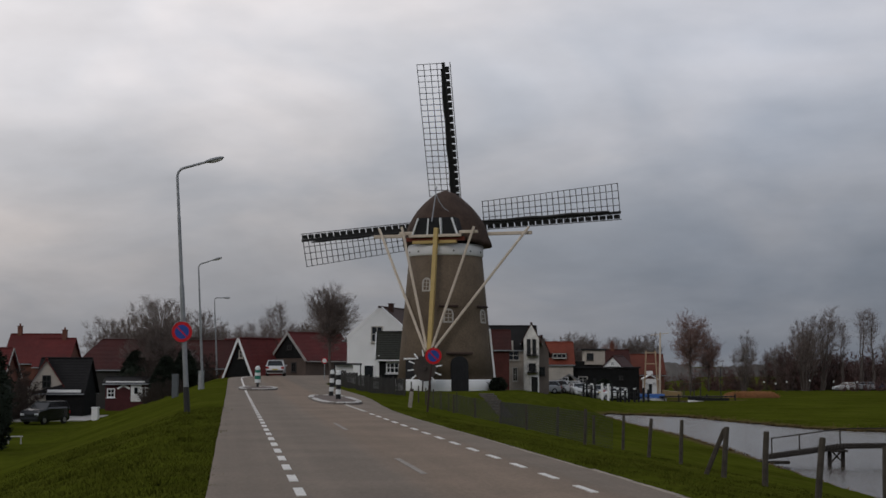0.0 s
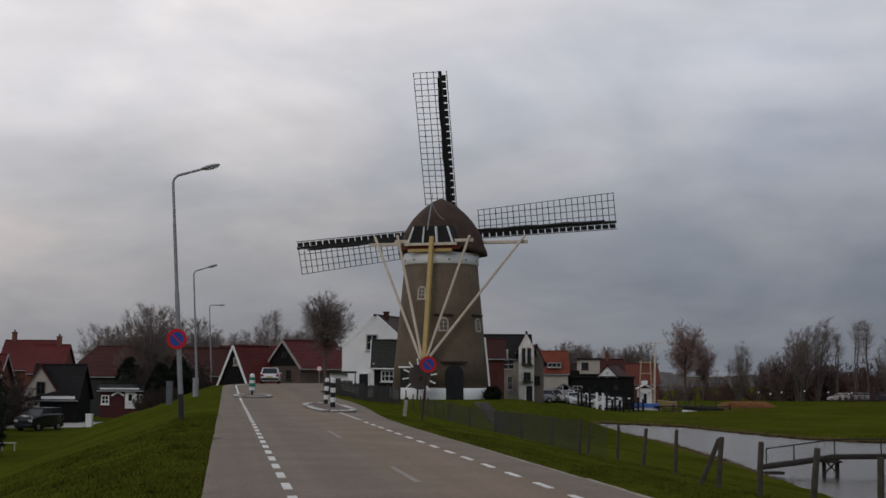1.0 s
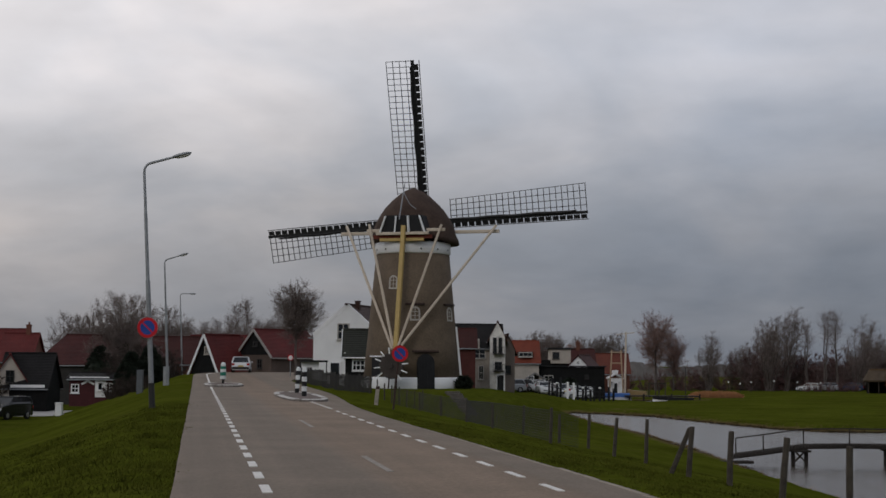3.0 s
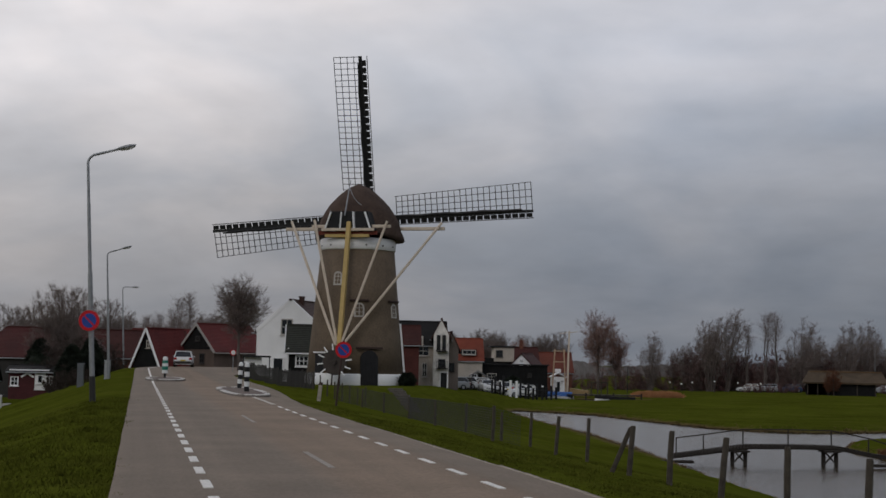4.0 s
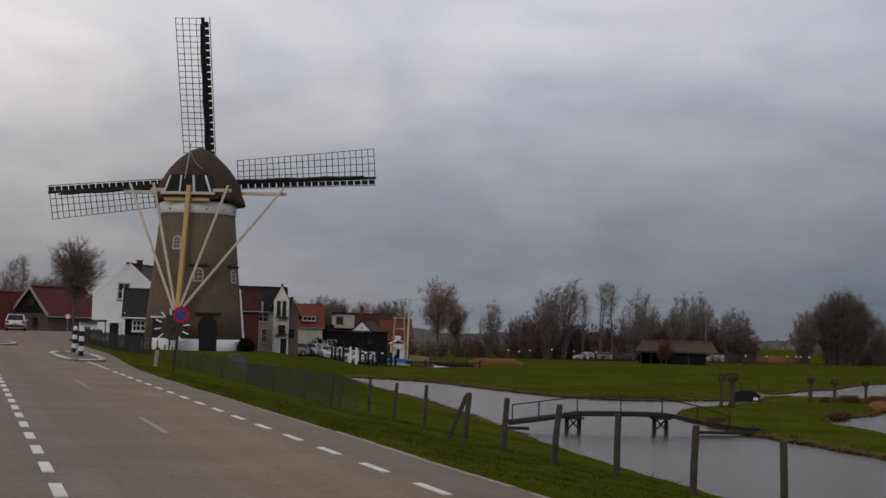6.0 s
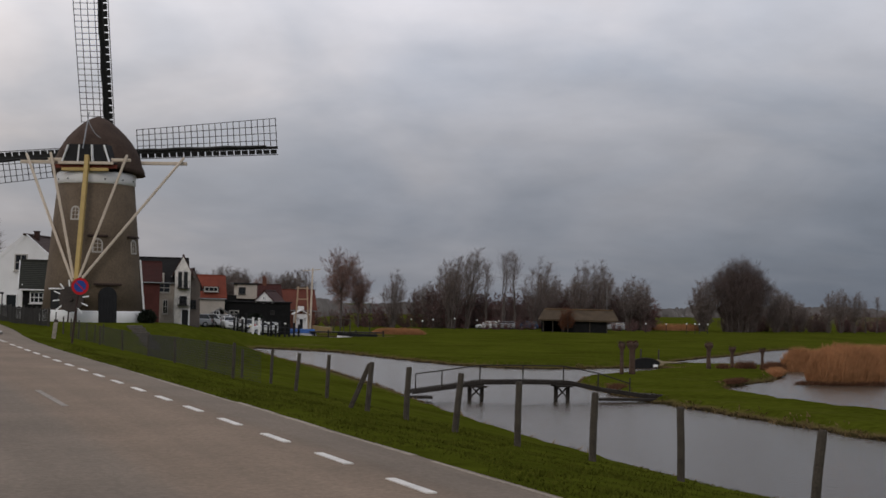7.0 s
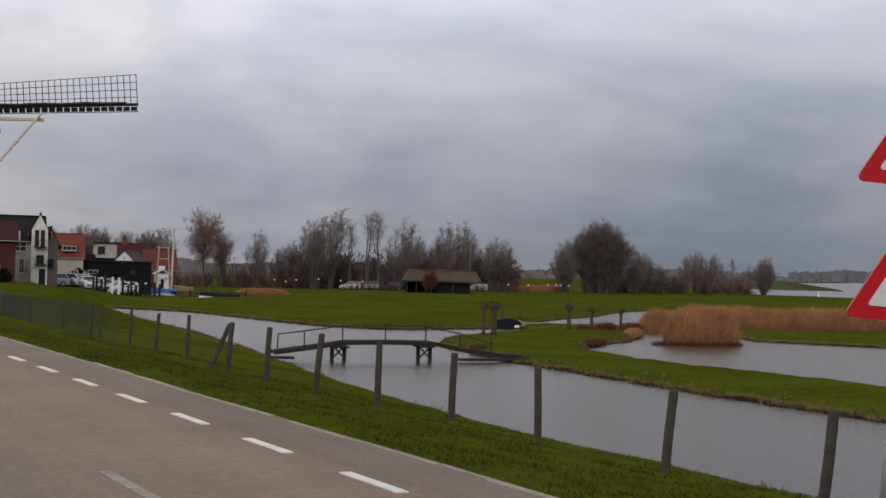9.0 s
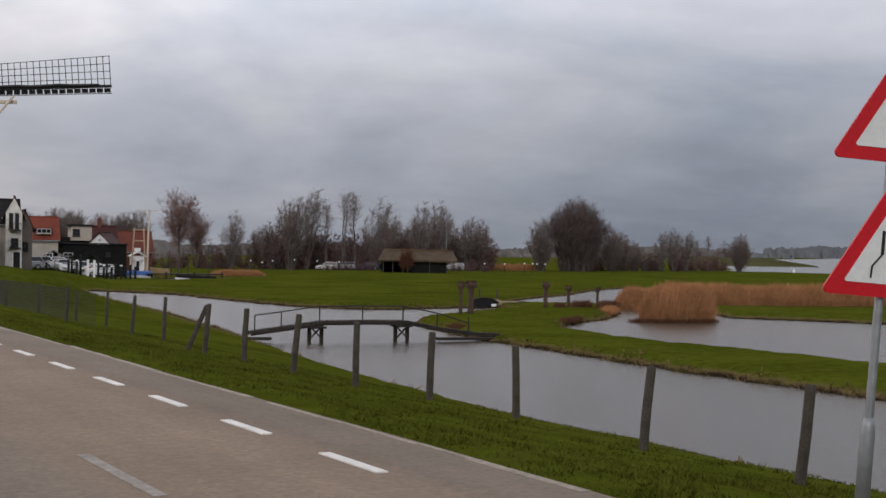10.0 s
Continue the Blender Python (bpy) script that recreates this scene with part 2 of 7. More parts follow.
M_GRASSBLADE = mat("grass_blades", (0.076, 0.083, 0.0125), 1.0, spec=0.0, vary=0.45, scale=0.7, fine=6, bump=0)
M_REED = mat("dry_reed", (0.43, 0.215, 0.105), 0.95, vary=0.35, scale=0.5, fine=3, bump=0, spec=0.05)
M_REEDDARK = mat("dead_reed_stubble", (0.15, 0.075, 0.045), 0.95, vary=0.4, scale=0.6, fine=5, bump=0, spec=0.05)
M_BARK = mat("bark", (0.11, 0.09, 0.08), 0.95, vary=0.4, scale=2, fine=14, bump=0.5)
# twig colour lightened to include aerial haze on the distant trees
M_TWIG = mat("hazed_bare_twigs", (0.185, 0.148, 0.135), 0.95, vary=0.35, scale=0.4, fine=3, bump=0)
M_TWIGRED = mat("reddish_twigs", (0.25, 0.155, 0.135), 0.95, vary=0.35, scale=0.4, fine=3, bump=0)
M_CONIFER = mat("dark_evergreen", (0.012, 0.018, 0.010), 0.9, vary=0.4, scale=0.8, fine=6, bump=0)

# ---- mesh helpers ----


def bm_obj(name, bm, material, smooth=False):
    me = bpy.data.meshes.new(name)
    if smooth:
        for f in bm.faces:
            f.smooth = True
    bm.to_mesh(me)
    bm.free()
    for m in material if isinstance(material, (list, tuple)) else [material]:
        me.materials.append(m)
    return new(name, me)


def part(name, bm, material, parent, label="", smooth=False):
    ob = bm_obj(name, bm, material, smooth)
    ob.parent = parent
    if label:
        tagged(ob, label)
    return ob


def thing(name, place, label, category, group="", kind=""):
    ob = new(name)
    ob.empty_display_size = 0.2
    ob.matrix_world = place if isinstance(place, Matrix) else pose(*place)
    return tagged(ob, label, category, group, kind)


def box(bm, c, s, bevel=0.0, m=None):
    mat4 = Matrix.LocRotScale(Vector(c), None, Vector(s))
    if m is not None:
        mat4 = m @ mat4
    r = bmesh.ops.create_cube(bm, size=1.0, matrix=mat4)
    if bevel:
        edges = list({e for v in r["verts"] for e in v.link_edges})
        bmesh.ops.bevel(bm, geom=edges, offset=bevel, segments=1, affect="EDGES")
    return r["verts"]


def beam(bm, p0, p1, w, h=None, bevel=0.0):
    """A square timber or bar from p0 to p1."""
    p0, p1 = Vector(p0), Vector(p1)
    d = p1 - p0
    q = d.to_track_quat("Z", "Y").to_matrix().to_4x4()
    m = Matrix.Translation((p0 + p1) / 2) @ q
    return box(bm, (0, 0, 0), (w, h or w, d.length), bevel, m)


def tube(bm, p0, p1, r0, r1=None, seg=10):
    p0, p1 = Vector(p0), Vector(p1)
    d = p1 - p0
    q = d.to_track_quat("Z", "Y").to_matrix().to_4x4()
    bmesh.ops.create_cone(bm, cap_ends=True, segments=seg, radius1=r0, radius2=r0 if r1 is None else r1, depth=d.length,
                          matrix=Matrix.Translation((p0 + p1) / 2) @ q)


def lathe(bm, profile, seg=48, cap=True):
    """A turned form from (radius, height) pairs."""
    rings = []
    for r, z in profile:
        rings.append([bm.verts.new((r * math.cos(2 * math.pi * i / seg), r * math.sin(2 * math.pi * i / seg), z)) for i in range(seg)])
    for a, b in zip(rings, rings[1:]):
        for i in range(seg):
            bm.faces.new((a[i], a[(i + 1) % seg], b[(i + 1) % seg], b[i]))
    if cap:
        bm.faces.new(rings[0][::-1])
        bm.faces.new(rings[-1])


def prism(bm, outline, axis_from, axis_to, m=None):
    """Outline (a, b) in the x-z plane, pulled along y."""
    lo = [bm.verts.new((a, axis_from, b)) for a, b in outline]
    hi = [bm.verts.new((a, axis_to, b)) for a, b in outline]
    n = len(outline)
    bm.faces.new(lo)
    bm.faces.new(hi[::-1])
    for i in range(n):
        bm.faces.new((lo[i], hi[i], hi[(i + 1) % n], lo[(i + 1) % n]))
    bmesh.ops.recalc_face_normals(bm, faces=bm.faces[:])
    if m is not None:
        bmesh.ops.transform(bm, matrix=m, verts=lo + hi)


def loft(bm, pts, radii, seg=8):
    """One bent tapering tube through the points."""
    rings = []
    for i, p in enumerate(pts):
        d = (pts[min(i + 1, len(pts) - 1)] - pts[max(i - 1, 0)]).normalized()
        a = d.cross(Vector((0.31, 0.95, 0.1))).normalized()
        b = d.cross(a)
        rings.append([bm.verts.new(p + a * (radii[i] * math.cos(2 * math.pi * k / seg + 0.785)) + b * (radii[i] * math.sin(2 * math.pi * k / seg + 0.785))) for k in range(seg)])
    for a, b in zip(rings, rings[1:]):
        for k in range(seg):
            bm.faces.new((a[k], a[(k + 1) % seg], b[(k + 1) % seg], b[k]))
    bm.faces.new(rings[0][::-1])
    bm.faces.new(rings[-1])
    bmesh.ops.recalc_face_normals(bm, faces=bm.faces[:])


def slab(bm, o, a, b, c):
    """A block spanned by three edges from its corner o."""
    vs_ = [bm.verts.new(o + a * i + b * j + c * k) for k in (0, 1) for i, j in ((0, 0), (1, 0), (1, 1), (0, 1))]
    for f in ((0, 1, 2, 3), (7, 6, 5, 4), (0, 4, 5, 1), (1, 5, 6, 2), (2, 6, 7, 3), (3, 7, 4, 0)):
        bm.faces.new([vs_[i] for i in f])
    bmesh.ops.recalc_face_normals(bm, faces=bm.faces[:])


def strips(name, verts, faces, material, parent=None):
    me = bpy.data.meshes.new(name)
    me.from_pydata(verts, [], faces)
    me.materials.append(material)
    ob = new(name, me)
    if parent is not None:
        ob.parent = parent
    return ob


# ---- the lie of the land ----
ZW = -3.5            # water
C0, SLOPE = Vector((0.045, 17.55)), -0.143
U = Vector((SLOPE, 1.0)).normalized()
V = Vector((U.y, -U.x))
HALF = 2.8           # half the carriageway
MILL = Vector((0.24, 105.0))


def sstep(a, b, x):
    t = np.clip((x - a) / (b - a), 0, 1)
    return t * t * (3 - 2 * t)


def road_height(s):
    return 0.45 * sstep(55, 122, s) - 3.9 * sstep(138, 185, s)


def road_bend(s):
    return np.where(s > 105, 0.006 * (np.clip(s, 105, 150) - 105) ** 2, 0.0)


def extra_right(s):
    return 1.3 * sstep(24, 60, s) + 1.6 * sstep(84, 100, s)


def on_road(s, q, lift=0.0):
    """World place of a point s along and q to the right of the road's middle."""
    qq = q + float(road_bend(np.array(s)))
    p = C0 + U * s + V * qq
    return Vector((p.x, p.y, float(road_height(np.array(s))) + lift))


CHANNEL = [(15.6, 150), (16.0, 124), (17.2, 105), (17.1, 84), (16.3, 72), (15.9, 60), (15.9, 49), (16.8, 40), (17.9, 34), (18.3, 27), (19, 10), (20, -45),
           (40, -45), (33, 20), (31.5, 42), (30.1, 54), (29.5, 66), (29.0, 74), (29.9, 88), (33, 96), (41, 104), (47, 111), (46.5, 115.5),
           (42, 114), (36, 111), (31.7, 111.7), (28.5, 117), (26, 128), (23.4, 142), (18.6, 149)]
POND = [(48.6, 119), (58.7, 116.5), (52.9, 105.2), (47.3, 95.8), (43.9, 92.3), (40.0, 87.5), (37.2, 80.5), (36.6, 73.5), (37.0, 67.6), (38.3, 62.5), (39.6, 54), (42, 30), (52, -30), (120, -30),
        (86, 60), (65.5, 90), (58.6, 98), (63, 112), (75, 135), (90, 167), (89, 175), (79, 164), (67.1, 146.1), (61.4, 139.7), (54.4, 130.5), (50.6, 123.5)]
LAKE = [(186, 312), (206, 275), (330, 140), (900, 200), (2600, 900), (2600, 2600), (1500, 2300), (850, 1250), (560, 980), (330, 560)]
HARBOUR = [(23.9, 185.5), (29, 183), (34, 194), (42, 195.5), (41.5, 204), (24.8, 203.8)]


def poly_distance(x, y, poly):
    """Signed distance to a closed outline, negative inside."""
    d2 = np.full(x.shape, 1e12)
    inside = np.zeros(x.shape, bool)
    n = len(poly)
    for i in range(n):
        ax, ay = poly[i]
        bx, by = poly[(i + 1) % n]
        ex, ey = bx - ax, by - ay
        t = np.clip(((x - ax) * ex + (y - ay) * ey) / (ex * ex + ey * ey), 0, 1)
        d2 = np.minimum(d2, (x - ax - t * ex) ** 2 + (y - ay - t * ey) ** 2)
        cond = (ay > y) != (by > y)
        with np.errstate(divide="ignore", invalid="ignore"):
            xi = ax + (y - ay) * ex / (ey if ey else 1e-9)
        inside ^= cond & (x < xi)
    d = np.sqrt(d2)
    return np.where(inside, -d, d)


def wobble(x, y, k, seed):
    return (np.sin(x * k + seed) * np.cos(y * k * 1.13 + seed * 1.7) + 0.6 * np.sin(x * k * 2.3 + y * k * 1.9 + seed * 0.7)) / 1.6


def height(x, y):
    """Ground height in metres at world places (arrays)."""
    x, y = np.asarray(x, float), np.asarray(y, float)
    s = (x - C0.x) * U.x + (y - C0.y) * U.y
    q = (x - C0.x) * V.x + (y - C0.y) * V.y - road_bend(s)
    zr = road_height(s)
    # polder on both sides
    field = -3.08 + 0.06 * wobble(x, y, 0.11, 1.0) + 0.25 * sstep(150, 240, y) * sstep(40, 100, x)
    # right flank: verge, long slope down to the water
    q8 = 9.8
    xf = C0.x + U.x * s + V.x * q8
    a = np.clip((x - xf) / np.maximum(17.2 - xf, 4.0), 0, 1)
    slope_r = np.where(q < 2.65 + extra_right(s), zr - 0.07,
                       np.where(q < q8, zr - 0.07 - 1.120 * np.clip((q - 3.4 - extra_right(s)) / (6.4 - extra_right(s)), 0, 1), zr - 1.190 - a * (zr + 2.290)))
    # terrace round the mill and the bank beyond it
    dm = np.hypot(x + 0.5, (y - 103) * 0.85)
    slope_r = np.maximum(slope_r, np.where(y > 70, -0.28 - 3.2 * sstep(6.0, 17.0, dm), -9))
    low = -1.5 - 1.0 * sstep(13, 22, x) - 1.6 * sstep(9.5, 14.5, x) * (1 - sstep(148, 166, y)) - 0.3 * sstep(8, 12, x) * sstep(148, 166, y)
    behind = low + (-0.4 - low) * (1 - sstep(4, 15, np.hypot(x + 1, y - 104)))
    behind = np.where(q < 9 + extra_right(s), np.maximum(behind, zr - 0.1 - 3.0 * sstep(6, 14, q)), behind)
    k = sstep(106, 124, y)
    right = slope_r * (1 - k) + behind * k
    # left flank
    left = zr - 0.05 - 0.04 * sstep(-2.8, -4.2, -np.abs(q)) - np.clip((np.abs(q) - 4.0) / 2.9, 0, 10)
    left = np.maximum(left, field)
    z = np.where(q >= 0, right, left)
    z = np.where(q >= 0, z + (field - z) * np.maximum(sstep(17.0, 19.0, x) * (1 - sstep(150, 160, y)), np.maximum(sstep(24, 32, x), sstep(215, 235, y))), z)
    z = z + np.where(np.abs(q) > 3.1 + extra_right(s), (0.025 * wobble(x, y, 1.3, 4.0) + 0.02 * wobble(x, y, 3.1, 2.0)) * np.clip((np.abs(q) - 3.1) / 1.2, 0.35, 1), 0)
    jag = 0.22 * wobble(x, y, 1.1, 3.0)
    sd = np.minimum.reduce([poly_distance(x, y, p) for p in (CHANNEL, POND, HARBOUR)]) + jag
    sd = np.minimum(sd, poly_distance(x, y, LAKE))
    bank = ZW + 0.62 * sd
    z = np.where(sd < 0, np.maximum(bank, ZW - 0.9), np.where(sd < 1.6, np.minimum(z, np.maximum(bank, ZW + 0.02)), z))
    return z


def ground_z(x, y):
    return float(height(np.array([x]), np.array([y]))[0])


def spaced(lo, a, b, hi, step, grow):
    mid = list(np.arange(a, b + 1e-6, step))
    left, d, p = [], step, a
    while p > lo:
        d *= grow
        p -= d
        left.append(p)
    right, d, p = [], step, b
    while p < hi:
        d *= grow
        p += d
        right.append(p)
    return np.array(left[::-1] + mid + right)


gx = spaced(-2800, -24, 68, 3200, 0.75, 1.06)
gy = spaced(-300, 0, 178, 3600, 0.8, 1.05)
GX, GY = np.meshgrid(gx, gy)
GZ = height(GX, GY)
nx, ny = len(gx), len(gy)
co = np.stack([GX, GY, GZ], -1).reshape(-1, 3)
idx = np.arange(nx * ny).reshape(ny, nx)
quads = np.stack([idx[:-1, :-1], idx[:-1, 1:], idx[1:, 1:], idx[1:, :-1]], -1).reshape(-1, 4)


def ground_material():
    m = mat("meadow_grass", (0.063, 0.074, 0.0085), 1.0, vary=0.42, scale=0.16, fine=2.2, bump=0.8, dist=0.06, spec=0.0)
    nt = m.node_tree
    b = nt.nodes["Principled BSDF"]
    base = b.inputs["Base Color"].links[0].from_socket
    geo = nt.nodes.new("ShaderNodeNewGeometry")
    sep = nt.nodes.new("ShaderNodeSeparateXYZ")
    nt.links.new(geo.outputs["Position"], sep.inputs[0])
    nz = nt.nodes.new("ShaderNodeTexNoise")
    nz.inputs["Scale"].default_value, nz.inputs["Detail"].default_value = 0.9, 4
    nt.links.new(geo.outputs["Position"], nz.inputs["Vector"])
    jig = nt.nodes.new("ShaderNodeMath")
    jig.operation = "MULTIPLY_ADD"
    jig.inputs[1].default_value = -0.35
    nt.links.new(nz.outputs["Fac"], jig.inputs[0])
    nt.links.new(sep.outputs["Z"], jig.inputs[2])
    # muddy, reedy strip just above the water
    mr = nt.nodes.new("ShaderNodeMapRange")
    mr.inputs["From Min"].default_value, mr.inputs["From Max"].default_value = ZW - 0.06, ZW + 0.10
    nt.links.new(jig.outputs[0], mr.inputs["Value"])
    mx = nt.nodes.new("ShaderNodeMix")
    mx.data_type = "RGBA"
    mx.inputs["A"].default_value = (0.125, 0.092, 0.042, 1)
    nt.links.new(mr.outputs[0], mx.inputs["Factor"])
    nt.links.new(base, mx.inputs["B"])
    # earth at the waterline, the undercut bank's shadow painted into its dark colour
    undercut = nt.nodes.new("ShaderNodeMapRange")
    undercut.inputs["From Min"].default_value, undercut.inputs["From Max"].default_value = ZW - 0.13, ZW + 0.0
    nt.links.new(jig.outputs[0], undercut.inputs["Value"])
    shaded_earth = nt.nodes.new("ShaderNodeMix")
    shaded_earth.data_type = "RGBA"
    shaded_earth.inputs["A"].default_value = (0.020, 0.015, 0.010, 1)
    nt.links.new(undercut.outputs[0], shaded_earth.inputs["Factor"])
    nt.links.new(mx.outputs["Result"], shaded_earth.inputs["B"])
    # worn yellowish patches
    n3 = nt.nodes.new("ShaderNodeTexNoise")
    n3.inputs["Scale"].default_value, n3.inputs["Detail"].default_value = 0.45, 6
    nt.links.new(geo.outputs["Position"], n3.inputs["Vector"])
    r3 = nt.nodes.new("ShaderNodeMapRange")
    r3.inputs["From Min"].default_value, r3.inputs["From Max"].default_value = 0.52, 0.8
    r3.inputs["To Max"].default_value = 0.55
    nt.links.new(n3.outputs["Fac"], r3.inputs["Value"])
    m3 = nt.nodes.new("ShaderNodeMix")
    m3.data_type = "RGBA"
    m3.inputs["B"].default_value = (0.085, 0.080, 0.018, 1)
    nt.links.new(r3.outputs[0], m3.inputs["Factor"])
    nt.links.new(shaded_earth.outputs["Result"], m3.inputs["A"])
    nt.links.new(m3.outputs["Result"], b.inputs["Base Color"])
    return m


M_GRASS = ground_material()
ground = strips("ground", co.tolist(), quads.tolist(), M_GRASS)
for f in ground.data.polygons:
    f.use_smooth = True
tagged(ground, "green winter grass on dike slopes, banks and flat polder meadow", "grass", kind="structure")


def water_material():
    m = bpy.data.materials.new("ditch_water")
    m.use_nodes = True
    nt = m.node_tree
    b = nt.nodes["Principled BSDF"]
    b.inputs["Base Color"].default_value = (0.072, 0.058, 0.044, 1)
    b.inputs["Roughness"].default_value, b.inputs["IOR"].default_value = 0.2, 1.33
    b.inputs["Specular IOR Level"].default_value = 0.30
    tc = nt.nodes.new("ShaderNodeTexCoord")
    mp = nt.nodes.new("ShaderNodeMapping")
    mp.inputs["Scale"].default_value = (0.9, 2.8, 1)
    n = nt.nodes.new("ShaderNodeTexNoise")
    n.inputs["Scale"].default_value, n.inputs["Detail"].default_value = 1.6, 7
    nt.links.new(tc.outputs["Object"], mp.inputs[0])
    nt.links.new(mp.outputs[0], n.inputs["Vector"])
    bp = nt.nodes.new("ShaderNodeBump")
    bp.inputs["Strength"].default_value, bp.inputs["Distance"].default_value = 0.9, 0.07
    nt.links.new(n.outputs["Fac"], bp.inputs["Height"])
    nt.links.new(bp.outputs[0], b.inputs["Normal"])
    return m


M_WATER = water_material()
bm = bmesh.new()
box(bm, (250, 1500, ZW - 0.75), (6200, 3700, 1.5))
tagged(bm_obj("water", bm, M_WATER), "grey rippled ditch and lake water under a cloudy sky", "water", kind="structure")

# ---- road ----
ss = list(np.arange(-30, 146, 1.5))
verts, faces = [], []
for s in ss:
    er = float(extra_right(np.array(s)))
    cols = [-HALF, -HALF * 0.5, 0, HALF * 0.5, HALF - 0.15 + er]
    for k, q in enumerate(cols):
        edge = (0.004 if k == 0 else 0.012) * (math.sin(s * 0.37 + k) + math.sin(s * 0.91 + 2 * k)) if k in (0, 4) else 0
        p = on_road(s, q + edge, 0.02 if k in (1, 2, 3) else 0.0)
        verts.append(p)
for i in range(len(ss) - 1):
    for k in range(4):
        a = i * 5 + k
        faces.append((a, a + 1, a + 6, a + 5))
n0 = len(verts)
for v in list(verts):
    verts.append(v - Vector((0, 0, 0.25)))
for i in range(len(ss) - 1):
    for k in (0, 4):
        a = i * 5 + k
        faces.append((a, a + 5, a + 5 + n0, a + n0) if k == 0 else (a + 5, a, a + n0, a + 5 + n0))
road = strips("road", verts, faces, M_ASPHALT)
tagged(road, "grey-brown asphalt dike road with worn edges", "road", kind="structure")


def ribbon(name, s0, s1, q0, q1, material, parent=None, lift=0.026):
    n = max(1, int((s1 - s0) / 1.0))
    bm = bmesh.new()
    rows = []
    for i in range(n + 1):
        s = s0 + (s1 - s0) * i / n
        rows.append((bm.verts.new(on_road(s, q0, lift)), bm.verts.new(on_road(s, q1, lift))))
    for a, b in zip(rows, rows[1:]):
        bm.faces.new((a[0], a[1], b[1], b[0]))
    r = bmesh.ops.extrude_face_region(bm, geom=bm.faces[:])
    bmesh.ops.translate(bm, verts=[v for v in r["geom"] if isinstance(v, bmesh.types.BMVert)], vec=(0, 0, -0.012))
    bmesh.ops.recalc_face_normals(bm, faces=bm.faces[:])
    if parent is None:
        return bm_obj(name, bm, material)
    return part(name, bm, material, parent)


s = -8.71 - 2.09 * 6
while s < 62:
    if s < 28.4:
        ribbon("edge_dash", s - 0.13, s + 0.83, 1.65, 1.74, M_MARK, road)
    ribbon("edge_dash", s - 0.10, s + 0.95, -1.775, -1.66, M_MARK, road)
    s += 2.09
ribbon("edge_line", 62, 120, -1.775, -1.66, M_MARK, road)
ribbon("edge_line", 29.6, 40, 1.66, 1.785, mat("half_worn_road_paint", (0.46, 0.43, 0.385), 0.7, vary=0.4, scale=3, fine=25, bump=0.2), road)
for s0, s1 in ((-9.2, -7.38), (2.65, 6.0), (16.4, 20.5)):
    ribbon("centre_dash", s0, s1, 0.05, 0.14, M_MARK_OLD, road)
# pale sealed joint along the edge of the asphalt
M_JOINT = mat("sandy_edge_joint", (0.30, 0.255, 0.205), 0.9, vary=0.5, scale=2.5, fine=20)
g = random.Random(77)
bm = bmesh.new()
s0 = -20.0
while s0 < 26:
    s1 = s0 + g.uniform(0.5, 1.6)
    w = g.uniform(0.045, 0.10) * max(0.3, 1 - max(0, s0) / 30)
    q0 = 2.57 + g.uniform(-0.02, 0.02)
    a, b, c, d = on_road(s0, q0, 0.005), on_road(s1, q0 + g.uniform(-0.02, 0.02), 0.005), on_road(s1, q0 + w * g.uniform(0.7, 1.1), 0.005), on_road(s0, q0 + w, 0.005)
    if g.random() < 0.93:
        slab(bm, a, b - a, d - a, Vector((0, 0, -0.008)))
    s0 = s1
part("edge_joint", bm, M_JOINT, road, "pale crumbling sandy edge")

# ---- windmill ----
mill = thing("windmill", (MILL.x, MILL.y, -0.42), "brown brick tower windmill with thatched cap and four lattice sails", "windmill")
YAW = radians(18.5)
CAP = Matrix.Rotation(-YAW, 4, "Z")       # y runs towards the sails


def tower_r(z):
    return 3.51 - 0.092 * z


bm = bmesh.new()
lathe(bm, [(tower_r(0.92), 0.92), (tower_r(3), 3), (tower_r(6), 6), (tower_r(9.65), 9.65)], 64)
tower = part("tower", bm, M_BROWNBRICK, mill, "brown weathered brick tower", True)
bm = bmesh.new()
lathe(bm, [(3.56, -0.5), (3.56, 0.84), (3.50, 0.92), (3.40, 0.93)], 64)
part("plinth", bm, M_WHITE, mill, "whitewashed plinth", True)
bm = bmesh.new()
lathe(bm, [(2.62, 9.60), (2.70, 9.66), (2.70, 10.38), (2.60, 10.44)], 64)
part("white_band", bm, M_WHITE, mill, "white painted band under the cap", True)
for a in (-70, -45, -18, 12, 40, 66):
    bm = bmesh.new()
    tube(bm, (2.64 * math.sin(radians(a)), -2.64 * math.cos(radians(a)), 9.90), (2.73 * math.sin(radians(a)), -2.73 * math.cos(radians(a)), 9.90), 0.06)
    part("vent_hole", bm, M_BLACK, mill)


def arch(w, h, n=10, inset=0.0):
    w, pts = w / 2 - inset, []
    pts += [(-w, inset), (w, inset)]
    r = w
    for i in range(n + 1):
        a = math.pi * i / n
        pts.append((r * math.cos(a), h - inset - r + r * math.sin(a)))
    return pts


